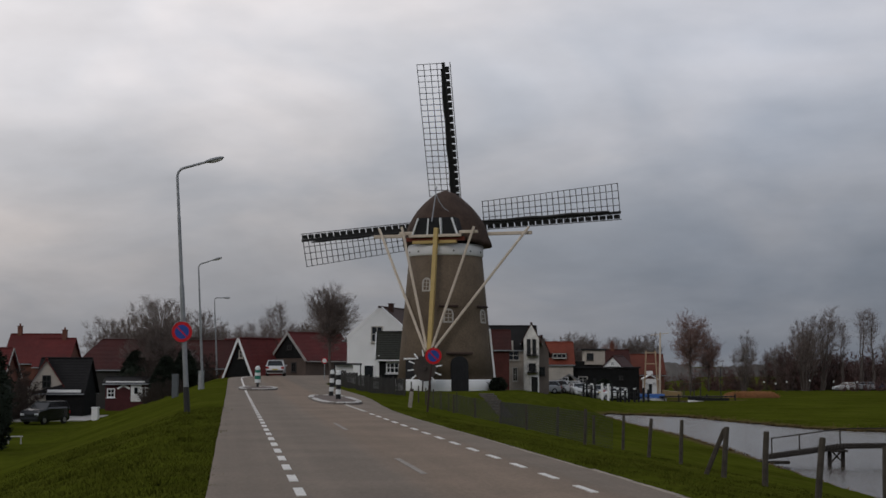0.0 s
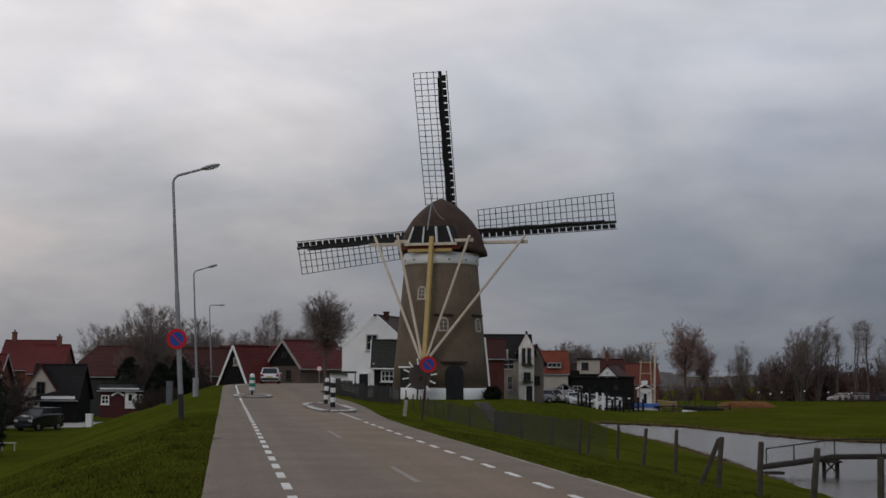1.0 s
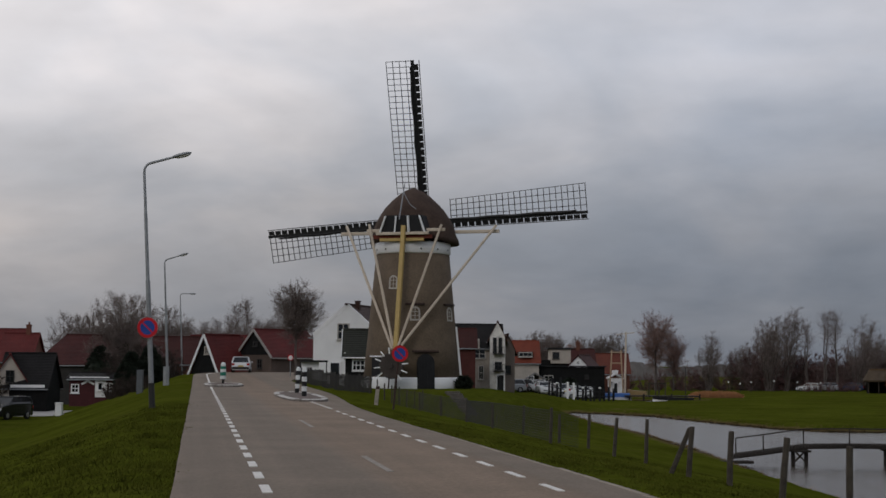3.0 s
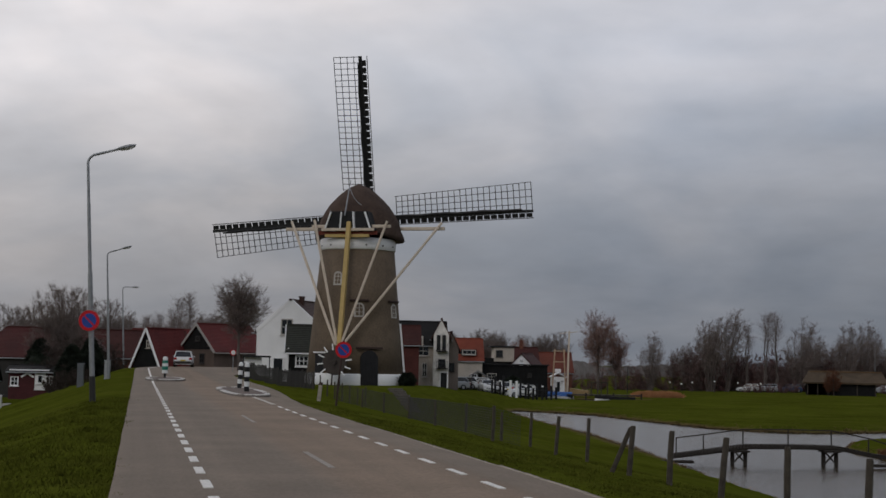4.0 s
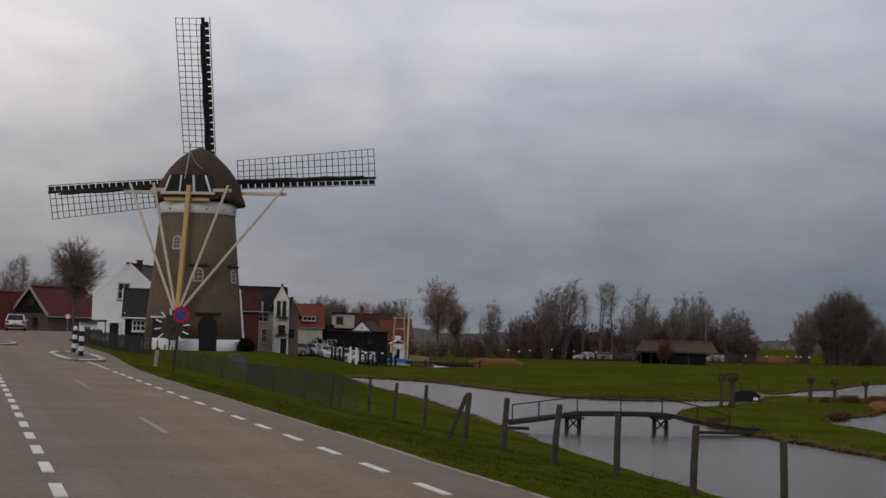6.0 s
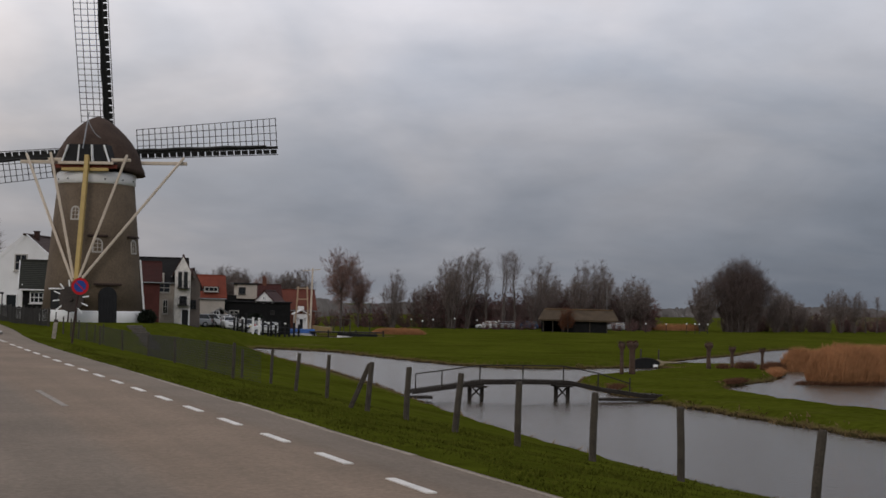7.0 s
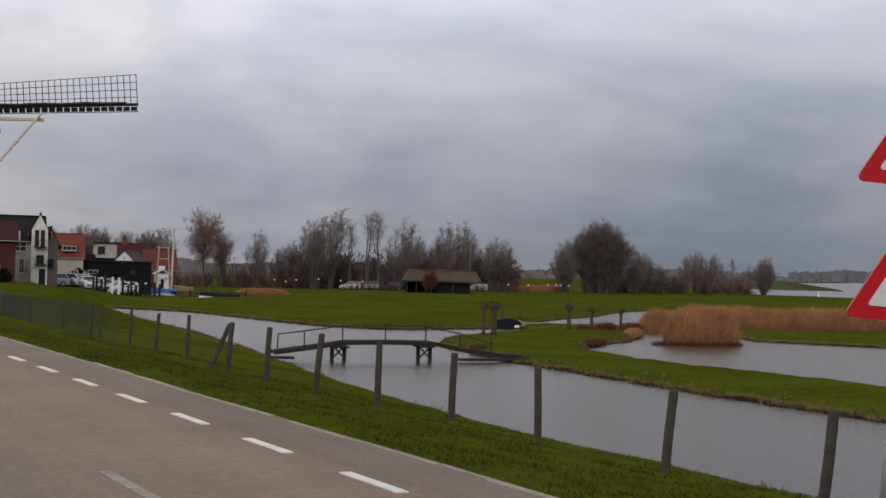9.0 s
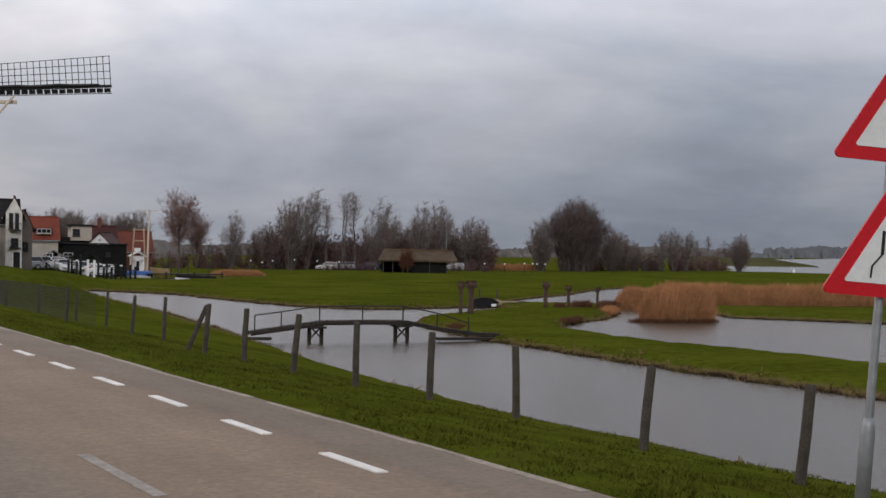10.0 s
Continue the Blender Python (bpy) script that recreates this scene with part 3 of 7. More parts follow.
def ring_prism(bm, outer, inner, y0, y1):
    """A frame between two outlines with equally many points."""
    n = len(outer)
    vs = [[bm.verts.new((a, y, b)) for a, b in o] for y in (y0, y1) for o in (outer, inner)]
    of, inf, ob_, ib = vs
    for i in range(n):
        j = (i + 1) % n
        bm.faces.new((of[i], of[j], inf[j], inf[i]))
        bm.faces.new((ob_[j], ob_[i], ib[i], ib[j]))
        bm.faces.new((of[j], of[i], ob_[i], ob_[j]))
        bm.faces.new((inf[i], inf[j], ib[j], ib[i]))
    bmesh.ops.recalc_face_normals(bm, faces=bm.faces[:])


M_DULLWHITE = mat("weathered_white_paint", (0.46, 0.43, 0.39), 0.7, vary=0.3, scale=4, fine=20)


def mill_window(angle, z, w, h, lintel=False):
    m = Matrix.Rotation(radians(angle), 4, "Z") @ Matrix.Translation((0, -tower_r(z + h / 2) - 0.02, z)) @ Matrix.Rotation(radians(-4.5), 4, "X")
    bm = bmesh.new()
    ring_prism(bm, arch(w, h), arch(w, h, inset=0.11), -0.05, 0.18)
    bmesh.ops.transform(bm, matrix=m, verts=bm.verts)
    win = part("window", bm, M_DULLWHITE, mill, "small white arched window")
    bm = bmesh.new()
    prism(bm, arch(w, h, inset=0.10), 0.03, 0.10, m)
    part("pane", bm, M_GLASS, win)
    bm = bmesh.new()
    box(bm, (0, 0.0, h / 2), (0.05, 0.05, h - 0.12), m=m)
    box(bm, (0, 0.001, h * 0.36), (w - 0.14, 0.045, 0.045), m=m)
    box(bm, (0, 0.001, h * 0.64), (w - 0.14, 0.045, 0.045), m=m)
    part("glazing_bars", bm, M_DULLWHITE, win)
    if lintel:
        bm = bmesh.new()
        box(bm, (0, -0.03, h + 0.16), (1.35, 0.20, 0.13), 0.02, m)
        part("lintel", bm, M_RUST, mill)


mill_window(-28.5, 7.05, 0.66, 0.98)
mill_window(3.5, 4.85, 0.72, 1.0, True)
mill_window(60, 4.85, 0.72, 1.0, True)
m = Matrix.Rotation(radians(16), 4, "Z") @ Matrix.Translation((0, -3.52, 0)) @ Matrix.Rotation(radians(-3.2), 4, "X")
bm = bmesh.new()
prism(bm, arch(1.22, 2.55), -0.12, 0.22, m)
door = part("door", bm, M_TAR, mill, "dark arched plank door")
for k in range(-2, 3):
    bm = bmesh.new()
    box(bm, (k * 0.21, -0.13, 1.1), (0.185, 0.03, 1.75), 0.008, m)
    part("plank", bm, M_TAR, door)
bm = bmesh.new()
box(bm, (0, -0.06, 2.72), (1.9, 0.22, 0.14), 0.02, m)
part("lintel", bm, M_RUST, mill)
# low door with a pale lintel beside the winch
m = Matrix.Rotation(radians(-47), 4, "Z") @ Matrix.Translation((0, -3.36, 0))
bm = bmesh.new()
box(bm, (0, 0, 1.62), (0.9, 0.12, 1.30), 0.01, m)
part("side_opening", bm, M_TAR, mill)
bm = bmesh.new()
box(bm, (0, -0.04, 2.36), (1.2, 0.16, 0.10), 0.01, m)
part("lintel", bm, M_WHITE, mill)

# cap: a thatched boat-shaped hood
bm = bmesh.new()
SEG, RNG = 40, 12
rings = []
for j in range(RNG + 1):
    f = j / RNG
    z = 10.40 + 4.1 * f ** 0.95
    k = (math.cos(f * math.pi / 2) ** 0.72) * (1 + 0.05 * max(0, 1 - f / 0.15)) if f < 1 else 0.0
    row = []
    for i in range(SEG):
        a = 2 * math.pi * i / SEG
        rx, ry = 3.05 * k, (3.35 if math.cos(a) > 0 else 2.95) * k
        bulge = 1 + 0.012 * math.sin(i * 2.4 + j * 1.7)
        # the rear skirt is cut higher than the sides
        cut = 0.75 * max(0, -math.cos(a)) ** 3 * (1 - f)
        row.append(bm.verts.new(CAP @ Vector((rx * math.sin(a) * bulge, ry * math.cos(a) * bulge + 0.35 * (1 - f), z + cut))))
    rings.append(row)
for a, b in zip(rings[:-1], rings[1:]):
    for i in range(SEG):
        bm.faces.new((a[i], b[i], b[(i + 1) % SEG], a[(i + 1) % SEG]))
bm.faces.new(rings[0])
bmesh.ops.remove_doubles(bm, verts=bm.verts, dist=0.02)
bmesh.ops.recalc_face_normals(bm, faces=bm.faces[:])
cap = part("cap", bm, M_THATCH, mill, "brown thatched cap", True)
bm = bmesh.new()
prism(bm, [(-1.52, 10.95), (2.0, 10.95), (1.62, 12.2), (-1.12, 12.2)], -3.0, -1.2, CAP)
rear = part("rear_gable", bm, M_TAR, mill, "dark open rear of the cap")
for x0, x1 in ((-1.42, -1.02), (-0.34, -0.26), (0.70, 0.62), (1.86, 1.46)):
    bm = bmesh.new()
    beam(bm, CAP @ Vector((x0, -3.08, 11.0)), CAP @ Vector((x1, -3.06, 12.15)), 0.18, 0.10, 0.01)
    part("strut", bm, M_WHITE, rear, "white slanted strut")
bm = bmesh.new()
beam(bm, CAP @ Vector((-1.7, -3.05, 10.92)), CAP @ Vector((2.15, -3.05, 10.92)), 0.2, 0.20, 0.02)
part("sill_beam", bm, M_CREAM, rear)
bm = bmesh.new()
beam(bm, CAP @ Vector((-1.5, -2.85, 10.50)), CAP @ Vector((1.75, -2.85, 10.50)), 0.22, 0.22, 0.02)
part("ochre_board", bm, M_YELLOW, mill)
bm = bmesh.new()
beam(bm, CAP @ Vector((-2.1, -2.72, 10.70)), CAP @ Vector((2.3, -2.72, 10.70)), 0.3, 0.26, 0.02)
part("red_board", bm, mat("oxide_red_paint", (0.16, 0.035, 0.02), 0.7), mill)
# tail pole, cross beams and braces
TAILFOOT = CAP @ Vector((0.27, -4.62, 1.25))
for name, p0, p1, w, ma in (
        ("tail_pole", CAP @ Vector((0.34, -3.1, 11.45)), TAILFOOT, 0.30, M_YELLOW),
        ("long_cross_beam", CAP @ Vector((-6.0, 1.3, 11.35)), CAP @ Vector((6.05, 1.3, 11.35)), 0.24, M_CREAM),
        ("short_cross_beam", CAP @ Vector((-2.50, -2.75, 11.16)), CAP @ Vector((3.25, -2.75, 11.16)), 0.22, M_CREAM),
        ("long_brace", CAP @ Vector((-5.52, 1.1, 11.92)), CAP @ Vector((0.05, -4.45, 2.85)), 0.16, M_CREAM),
        ("long_brace", CAP @ Vector((5.88, 1.1, 11.75)), CAP @ Vector((0.50, -4.45, 2.85)), 0.16, M_CREAM),
        ("short_brace", CAP @ Vector((-2.28, -2.95, 11.62)), CAP @ Vector((0.10, -4.4, 3.05)), 0.16, M_CREAM),
        ("short_brace", CAP @ Vector((3.05, -2.95, 11.50)), CAP @ Vector((0.45, -4.4, 3.05)), 0.16, M_CREAM)):
    bm = bmesh.new()
    beam(bm, p0, p1, w, w, 0.03)
    part(name, bm, ma, mill, "cream painted timber" if ma is M_CREAM else "ochre painted timber")
bm = bmesh.new()
tube(bm, CAP @ Vector((0.02, -3.15, 11.9)), CAP @ Vector((0.0, -2.0, 14.5)), 0.05, 0.04, 8)
part("brake_rod", bm, M_STEEL, mill)
bm = bmesh.new()
prev = CAP @ Vector((0.0, -2.2, 14.0))
for i in range(1, 9):
    f = i / 8
    p = CAP @ Vector((1.15 * f, -2.3 - 0.55 * f, 14.0 - 1.35 * f - 0.25 * math.sin(math.pi * f)))
    tube(bm, prev, p, 0.025, 0.025, 6)
    prev = p
part("brake_chain", bm, M_STEEL, mill)
# winch wheel at the foot of the tail
m = Matrix.Translation(CAP @ Vector((0.2, -5.0, 1.72))) @ CAP @ Matrix.Rotation(radians(90), 4, "X")
bm = bmesh.new()
lathe(bm, [(0.86, -0.05), (0.90, 0.0), (0.86, 0.06), (0.16, 0.07), (0.16, 0.22)], 28)
bmesh.ops.transform(bm, matrix=m, verts=bm.verts)
wheel = part("winch_wheel", bm, mat("grey_brown_winch_timber", (0.06, 0.048, 0.042), 0.8, vary=0.4), mill, "grey-brown timber capstan wheel")
for i in range(12):
    a = radians(i * 30 + 8)
    if math.sin(a) < -0.8:
        continue
    bm = bmesh.new()
    beam(bm, m @ Vector((0.80 * math.cos(a), 0.80 * math.sin(a), 0.09)), m @ Vector((1.24 * math.cos(a), 1.24 * math.sin(a), 0.09)), 0.065, 0.09, 0.01)
    part("handle", bm, M_WHITE, wheel, "white wooden spoke handle")
for sx in (-0.3, 0.3):
    bm = bmesh.new()
    beam(bm, CAP @ Vector((sx + 0.2, -4.8, -0.3)), CAP @ Vector((sx * 0.7 + 0.24, -4.75, 2.3)), 0.10, 0.10, 0.02)
    part("winch_post", bm, M_RUST, mill)
# a cream pole leaning against the tower
bm = bmesh.new()
beam(bm, (3.56, -0.6, 0.15), (3.12, -0.6, 4.5), 0.21, 0.14, 0.02)
part("leaning_pole", bm, M_WHITE, mill, "white painted pole leaning on the tower")

# sails
HUB = CAP @ Vector((-0.36, 3.55, 12.30))
right_dir = Matrix.Rotation(radians(4), 4, "Z") @ (CAP @ Vector((1, 0, 0)))
back_tilt = Matrix.Rotation(radians(16), 4, right_dir)
up_dir = (back_tilt @ Vector((0, 0, 1))).normalized()
out_dir = right_dir.cross(up_dir).normalized()    # towards the tower
bm = bmesh.new()
tube(bm, CAP @ Vector((0, 1.5, 12.2)), HUB - out_dir * 0.9, 0.38, 0.34, 16)
part("windshaft", bm, M_DARKSTEEL, mill)
for k, ang in enumerate((90.9, 3.0, 184.6, 270.9)):
    SAIL = 12.3 if k in (1, 2) else 12.0      # outer and inner stock
    a = radians(ang)
    along = right_dir * math.cos(a) + up_dir * math.sin(a)
    side = -right_dir * math.sin(a) + up_dir * math.cos(a)      # towards the lattice
    WID, TWIST = ((2.0, 2.12, 2.05)[k], 0.0) if k < 3 else (0.75, 0.7)     # the lowest sail stands feathered behind the tower
    ROOT = 0.97 if k == 0 else 0.74
    o = HUB + out_dir * (0.16 if k % 2 else -0.16)

    def P(r, w, d=0.0):
        return o + along * r + side * w + out_dir * d

    bm = bmesh.new()
    loft(bm, [P(SAIL * i / 6, 0) for i in range(7)], [0.24 - 0.016 * i for i in range(7)], 4)
    sail = part("sail", bm, M_SAILBLACK, mill, "dark timber sail with an open lattice")
    # leading boards, with gaps between them
    r = 1.9
    while r < SAIL - 0.3:
        bm = bmesh.new()
        slab(bm, P(r, -0.13, 0.05), along * (min(r + 0.44, SAIL) - r), side * -0.30, out_dir * 0.03)
        part("leading_board", bm, M_SAILBLACK, sail)
        r += 0.52
    bm = bmesh.new()
    beam(bm, P(1.9, -0.49), P(SAIL, -0.51), 0.05, 0.06)
    part("leading_lath", bm, mat("grey_lath", (0.16, 0.16, 0.165), 0.7), sail)
    # sail bars and hem laths
    nb = 24
    for i in range(nb):
        r = 2.15 + (SAIL - 0.06 - 2.15) * i / (nb - 1)
        tw = 0.22 * (1 - i / nb)
        bm = bmesh.new()
        beam(bm, P(r, 0.1, -0.05), P(r + 0.02, WID * (ROOT + (1 - ROOT) * i / (nb - 1)), -0.02 - tw - TWIST), 0.046, 0.04)
        part("sail_bar", bm, M_LATTICE, sail)
    for i in range(1, 5):
        w = WID * i / 4
        bm = bmesh.new()
        beam(bm, P(2.1, w * ROOT, -0.05 - (0.2 + TWIST) * i / 4), P(SAIL, w, -0.05 - TWIST * i / 4), 0.044, 0.04)
        part("hem_lath", bm, M_LATTICE, sail)
    # furled canvas bundle along the stock
    bm = bmesh.new()
    pts = [P(2.0 + 0.95 * i, 0.14 + 0.035 * math.sin(i * 1.9 + k), 0.12) for i in range(11)]
    loft(bm, pts, [0.06] + [0.11] * 9 + [0.05], 7)
    part("furled_canvas", bm, M_SAILBLACK, sail, "dark furled sail cloth")

# ---- street lamps ----


def street_lamp(x, y, h, lean, reach, with_cover, rise=0.40):
    z = ground_z(x, y)
    lamp = thing("street_lamp", pose(x, y, z - 0.05) @ Matrix.Rotation(radians(lean), 4, "Y"), "grey galvanised steel street lamp leaning from the dike road", "street lamp", "street lamps along the road")
    bm = bmesh.new()
    tube(bm, (0, 0, -0.4), (0, 0, 0.9), 0.105, 0.10, 14)
    part("base", bm, M_DARKSTEEL if with_cover else M_STEEL, lamp)
    bm = bmesh.new()
    tube(bm, (0, 0, 0.9), (0, 0, h * 0.52), 0.088, 0.078, 14)
    tube(bm, (0, 0, h * 0.52), (0, 0, h * 0.80), 0.062, 0.056, 14)
    tube(bm, (0, 0, h * 0.80), (0, 0, h * 0.965), 0.050, 0.045, 14)
    part("pole", bm, M_STEEL, lamp)
    bm = bmesh.new()
    pts = [Vector((0, 0, h * 0.962))]
    for i in range(1, 7):
        a = radians(i * 12)
        pts.append(Vector((0.30 * (1 - math.cos(a)), 0, h * 0.962 + 0.30 * math.sin(a))))
    pts.append(pts[-1] + Vector((reach * 0.94, 0, reach * rise)))
    for p0, p1 in zip(pts, pts[1:]):
        tube(bm, p0, p1, 0.045, 0.042, 10)
    part("arm", bm, M_STEEL, lamp)
    tip = pts[-1]
    bm = bmesh.new()
    m = Matrix.Translation(tip + Vector((0.28, 0, 0.28 * rise + 0.01))) @ Matrix.Rotation(-math.atan(rise), 4, "Y")
    bmesh.ops.create_uvsphere(bm, u_segments=16, v_segments=8, radius=1.0, matrix=m @ Matrix.Diagonal((0.36, 0.13, 0.075, 1)))
    head = part("lamp_head", bm, M_STEEL, lamp, smooth=True)
    bm = bmesh.new()
    bmesh.ops.create_uvsphere(bm, u_segments=14, v_segments=8, radius=1.0, matrix=m @ Matrix.Translation((0.04, 0, -0.045)) @ Matrix.Diagonal((0.27, 0.10, 0.06, 1)))
    part("lens", bm, mat("lamp_lens", (0.55, 0.55, 0.52), 0.2, bump=0), head, smooth=True)
    return lamp


def disc(bm, r, y0, y1, m, seg=32):
    bmesh.ops.create_cone(bm, cap_ends=True, segments=seg, radius1=r, radius2=r, depth=abs(y1 - y0), matrix=m @ Matrix.Translation((0, (y0 + y1) / 2, 0)) @ Matrix.Rotation(radians(90), 4, "X"))


def no_parking(parent_thing, m, r):
    """Blue disc with red ring and one red bar."""
    bm = bmesh.new()
    disc(bm, r, -0.012, 0.012, m)
    plate = part("sign_plate", bm, M_RED, parent_thing, "round no-parking sign, red ring on blue")
    bm = bmesh.new()
    disc(bm, r * 0.70, -0.018, 0.0, m)
    part("blue_field", bm, M_BLUE, plate)
    bm = bmesh.new()
    box(bm, (0, -0.019, 0), (r * 0.13, 0.008, r * 1.46), 0, m @ Matrix.Rotation(radians(-45), 4, "Y"))
    part("red_bar", bm, M_RED, plate)
    bm = bmesh.new()
    box(bm, (0, 0.03, 0), (0.1, 0.05, r * 1.5), 0.005, m)
    part("bracket", bm, M_STEEL, plate)


street_lamp(-8.63, 50.0, 8.40, -3.2, 0.85, True, 0.20)
street_lamp(-15.75, 97.0, 8.35, -2.7, 0.80, False, 0.24)
street_lamp(-21.8, 143.0, 8.75, -2.6, 0.75, False, -0.05)
sign = thing("traffic_sign", pose(-8.82, 49.85, 2.62), "round no-parking sign strapped to a street lamp", "traffic sign")
no_parking(sign, Matrix.Identity(4), 0.345)

# no-parking sign on a crooked rusty pole
sx, sy = -0.58, 55.5
sg = thing("traffic_sign", pose(sx, sy, ground_z(sx, sy)), "round no-parking sign on a crooked rusty pole", "traffic sign")
bm = bmesh.new()
tube(bm, (0, 0, -0.3), (0.12, 0, 1.2), 0.04, 0.04)
tube(bm, (0.12, 0, 1.2), (0.26, 0, 2.45), 0.04, 0.04)
part("pole", bm, M_RUST, sg)
no_parking(sg, Matrix.Translation((0.25, -0.05, 2.1)), 0.31)

# ---- warning signs by the verge ----
wx, wy = 6.42, 8.66
ws = thing("warning_sign", pose(wx, wy, ground_z(wx, wy), 0, 4.0, -11.7), "two red-bordered triangular warning signs on one grey pole", "traffic sign")
bm = bmesh.new()
tube(bm, (0, 0, 0.55), (0, 0, 3.45), 0.032, 0.032, 12)
part("pole", bm, M_STEEL, ws)
bm = bmesh.new()
lathe(bm, [(0.054, -0.4), (0.052, 0.60), (0.047, 0.66), (0.034, 0.72)], 16)
part("pole_sleeve", bm, M_STEEL, ws, "thicker galvanised lower sleeve", True)


def tri_outline(side, round_r=0.04):
    pts = []
    h = side * math.sqrt(3) / 2
    cs = [(-side / 2, -h / 3), (side / 2, -h / 3), (0, 2 * h / 3)]
    for i, (cx, cz) in enumerate(cs):
        d = math.hypot(cx, cz)
        ix, iz = cx * (1 - 2 * round_r / d), cz * (1 - 2 * round_r / d)
        a0 = (210, 330, 90)[i]
        for k in range(-3, 4):
            a = radians(a0 + k * 20)
            pts.append((ix + round_r * math.cos(a), iz + round_r * math.sin(a)))
    return pts


for zc, picto in ((1.85, True), (2.81, False)):
    m = Matrix.Translation((0, -0.05, zc))
    bm = bmesh.new()
    prism(bm, tri_outline(0.94), -0.012, 0.012, m)
    plate = part("sign_plate", bm, M_RED, ws, "red triangular warning plate")
    bm = bmesh.new()
    prism(bm, tri_outline(0.61, 0.015), -0.018, 0.0, m)
    part("white_field", bm, M_SIGNWHITE, plate)
    bm = bmesh.new()
    if picto:
        for p0, p1 in (((-0.11, -0.14), (-0.105, -0.05)), ((-0.11, -0.06), (-0.035, 0.035)), ((-0.035, 0.03), (-0.035, 0.2)), ((0.1, -0.14), (0.1, 0.13))):
            beam(bm, m @ Vector((p0[0], -0.021, p0[1])), m @ Vector((p1[0], -0.021, p1[1])), 0.022, 0.008)
    else:
        for p0, p1 in (((0.06, -0.13), (0.06, 0.1)), ((0.06, 0.1), (0.12, 0.02))):
            beam(bm, m @ Vector((p0[0], -0.021, p0[1])), m @ Vector((p1[0], -0.021, p1[1])), 0.03, 0.008)
    part("pictogram", bm, M_BLACK, plate)
    bm = bmesh.new()
    box(bm, (0, 0.03, -0.12), (0.5, 0.03, 0.04), 0.004, m)
    part("bracket", bm, M_STEEL, plate)

# ---- field fence along the slope ----


def fence_post(x, y, h, lean_x, lean_y=0.0, r=0.056):
    ob = thing("fence_post", pose(x, y, ground_z(x, y), lean_y, lean_x, 0), "weathered grey wooden fence post on the grassy slope", "fence post", "posts of the field fence")
    bm = bmesh.new()
    prof = [(r * 1.05, -0.4), (r * 1.02, 0.0), (r, h * 0.5), (r * 0.97, h - 0.03), (r * 0.8, h)]
    lathe(bm, prof, 9)
    for v in bm.verts:
        v.co.x += 0.006 * math.sin(v.co.z * 9 + x)
        v.co.y += 0.006 * math.cos(v.co.z * 7 + y)
    part("post", bm, M_POSTWOOD, ob)
    return ob


FENCE = [(8.21, 12.13, 0.98, 7), (7.96, 14.93, 0.96, 6), (8.34, 19.62, 1.06, -1), (7.41, 20.80, 1.03, 2), (6.95, 23.20, 1.06, 1), (6.21, 24.47, 1.02, 5),
         (5.99, 27.47, 1.01, 2), (5.78, 30.37, 1.03, 4), (6.17, 38.25, 1.13, 2), (5.60, 40.07, 1.04, 4), (6.05, 49.5, 1.15, 2),
         (5.23, 51.0, 1.0, 0), (4.25, 44.0, 1.05, 1), (4.45, 57.0, 1.12, 1), (3.2, 56.0, 0.95, 0), (2.6, 66.0, 1.0, 1), (1.6, 72.0, 1.0, 0), (0.6, 78.0, 1.0, 0), (-0.8, 83.0, 1.0, 0)]
for x, y, h, l in FENCE:
    fence_post(x, y, h, l, 0.0, 0.056 if y < 35 else 0.05)
lean = thing("fence_brace", pose(5.78, 30.5, ground_z(5.78, 30.5)), "slanted weathered timber bracing a fence post", "fence post")
bm = bmesh.new()
beam(bm, (-0.42, 0.12, -0.2), (0.06, 0.03, 0.99), 0.12, 0.10, 0.02)
part("timber", bm, M_POSTWOOD, lean)

# ---- footbridge ----
bridge = thing("footbridge", pose(0, 74.0, 0), "dark weathered timber footbridge with handrail over the ditch", "footbridge")
DECK = [(16.2, -3.02), (18.0, -2.78), (20.0, -2.49), (22.4, -2.46), (24.7, -2.48), (26.6, -2.84), (28.9, -3.14), (30.6, -3.2)]


def deck_z(x):
    for (a, za), (b, zb) in zip(DECK, DECK[1:]):
        if a <= x <= b:
            return za + (zb - za) * (x - a) / (b - a)
    return DECK[-1][1]


x = 16.2
while x < 30.5:
    bm = bmesh.new()
    z0, z1 = deck_z(x), deck_z(x + 0.15)
    beam(bm, (x + 0.07, -0.6, (z0 + z1) / 2), (x + 0.07, 0.6, (z0 + z1) / 2), 0.045, 0.15)
    part("deck_board", bm, M_DECK, bridge)
    x += 0.165
for y in (-0.5, 0.5):
    for (a, za), (b, zb) in zip(DECK, DECK[1:]):
        bm = bmesh.new()
        beam(bm, (a, y, za - 0.09), (b, y, zb - 0.09), 0.12, 0.11, 0.01)
        part("girder", bm, M_DECK, bridge)
rail_x = [16.6, 18.0, 20.05, 22.4, 24.65, 26.6, 28.4]
for x in rail_x:
    bm = bmesh.new()
    box(bm, (x, 0.52, deck_z(x) + 0.38), (0.06, 0.06, 0.86), 0.008)
    part("rail_post", bm, M_DECK, bridge)
for a, b in zip(rail_x[:-1], rail_x[1:]):
    bm = bmesh.new()
    beam(bm, (a, 0.52, deck_z(a) + 0.80), (b, 0.52, deck_z(b) + (0.80 if b < 28 else 0.5)), 0.06, 0.06, 0.008)
    part("handrail", bm, M_DECK, bridge)
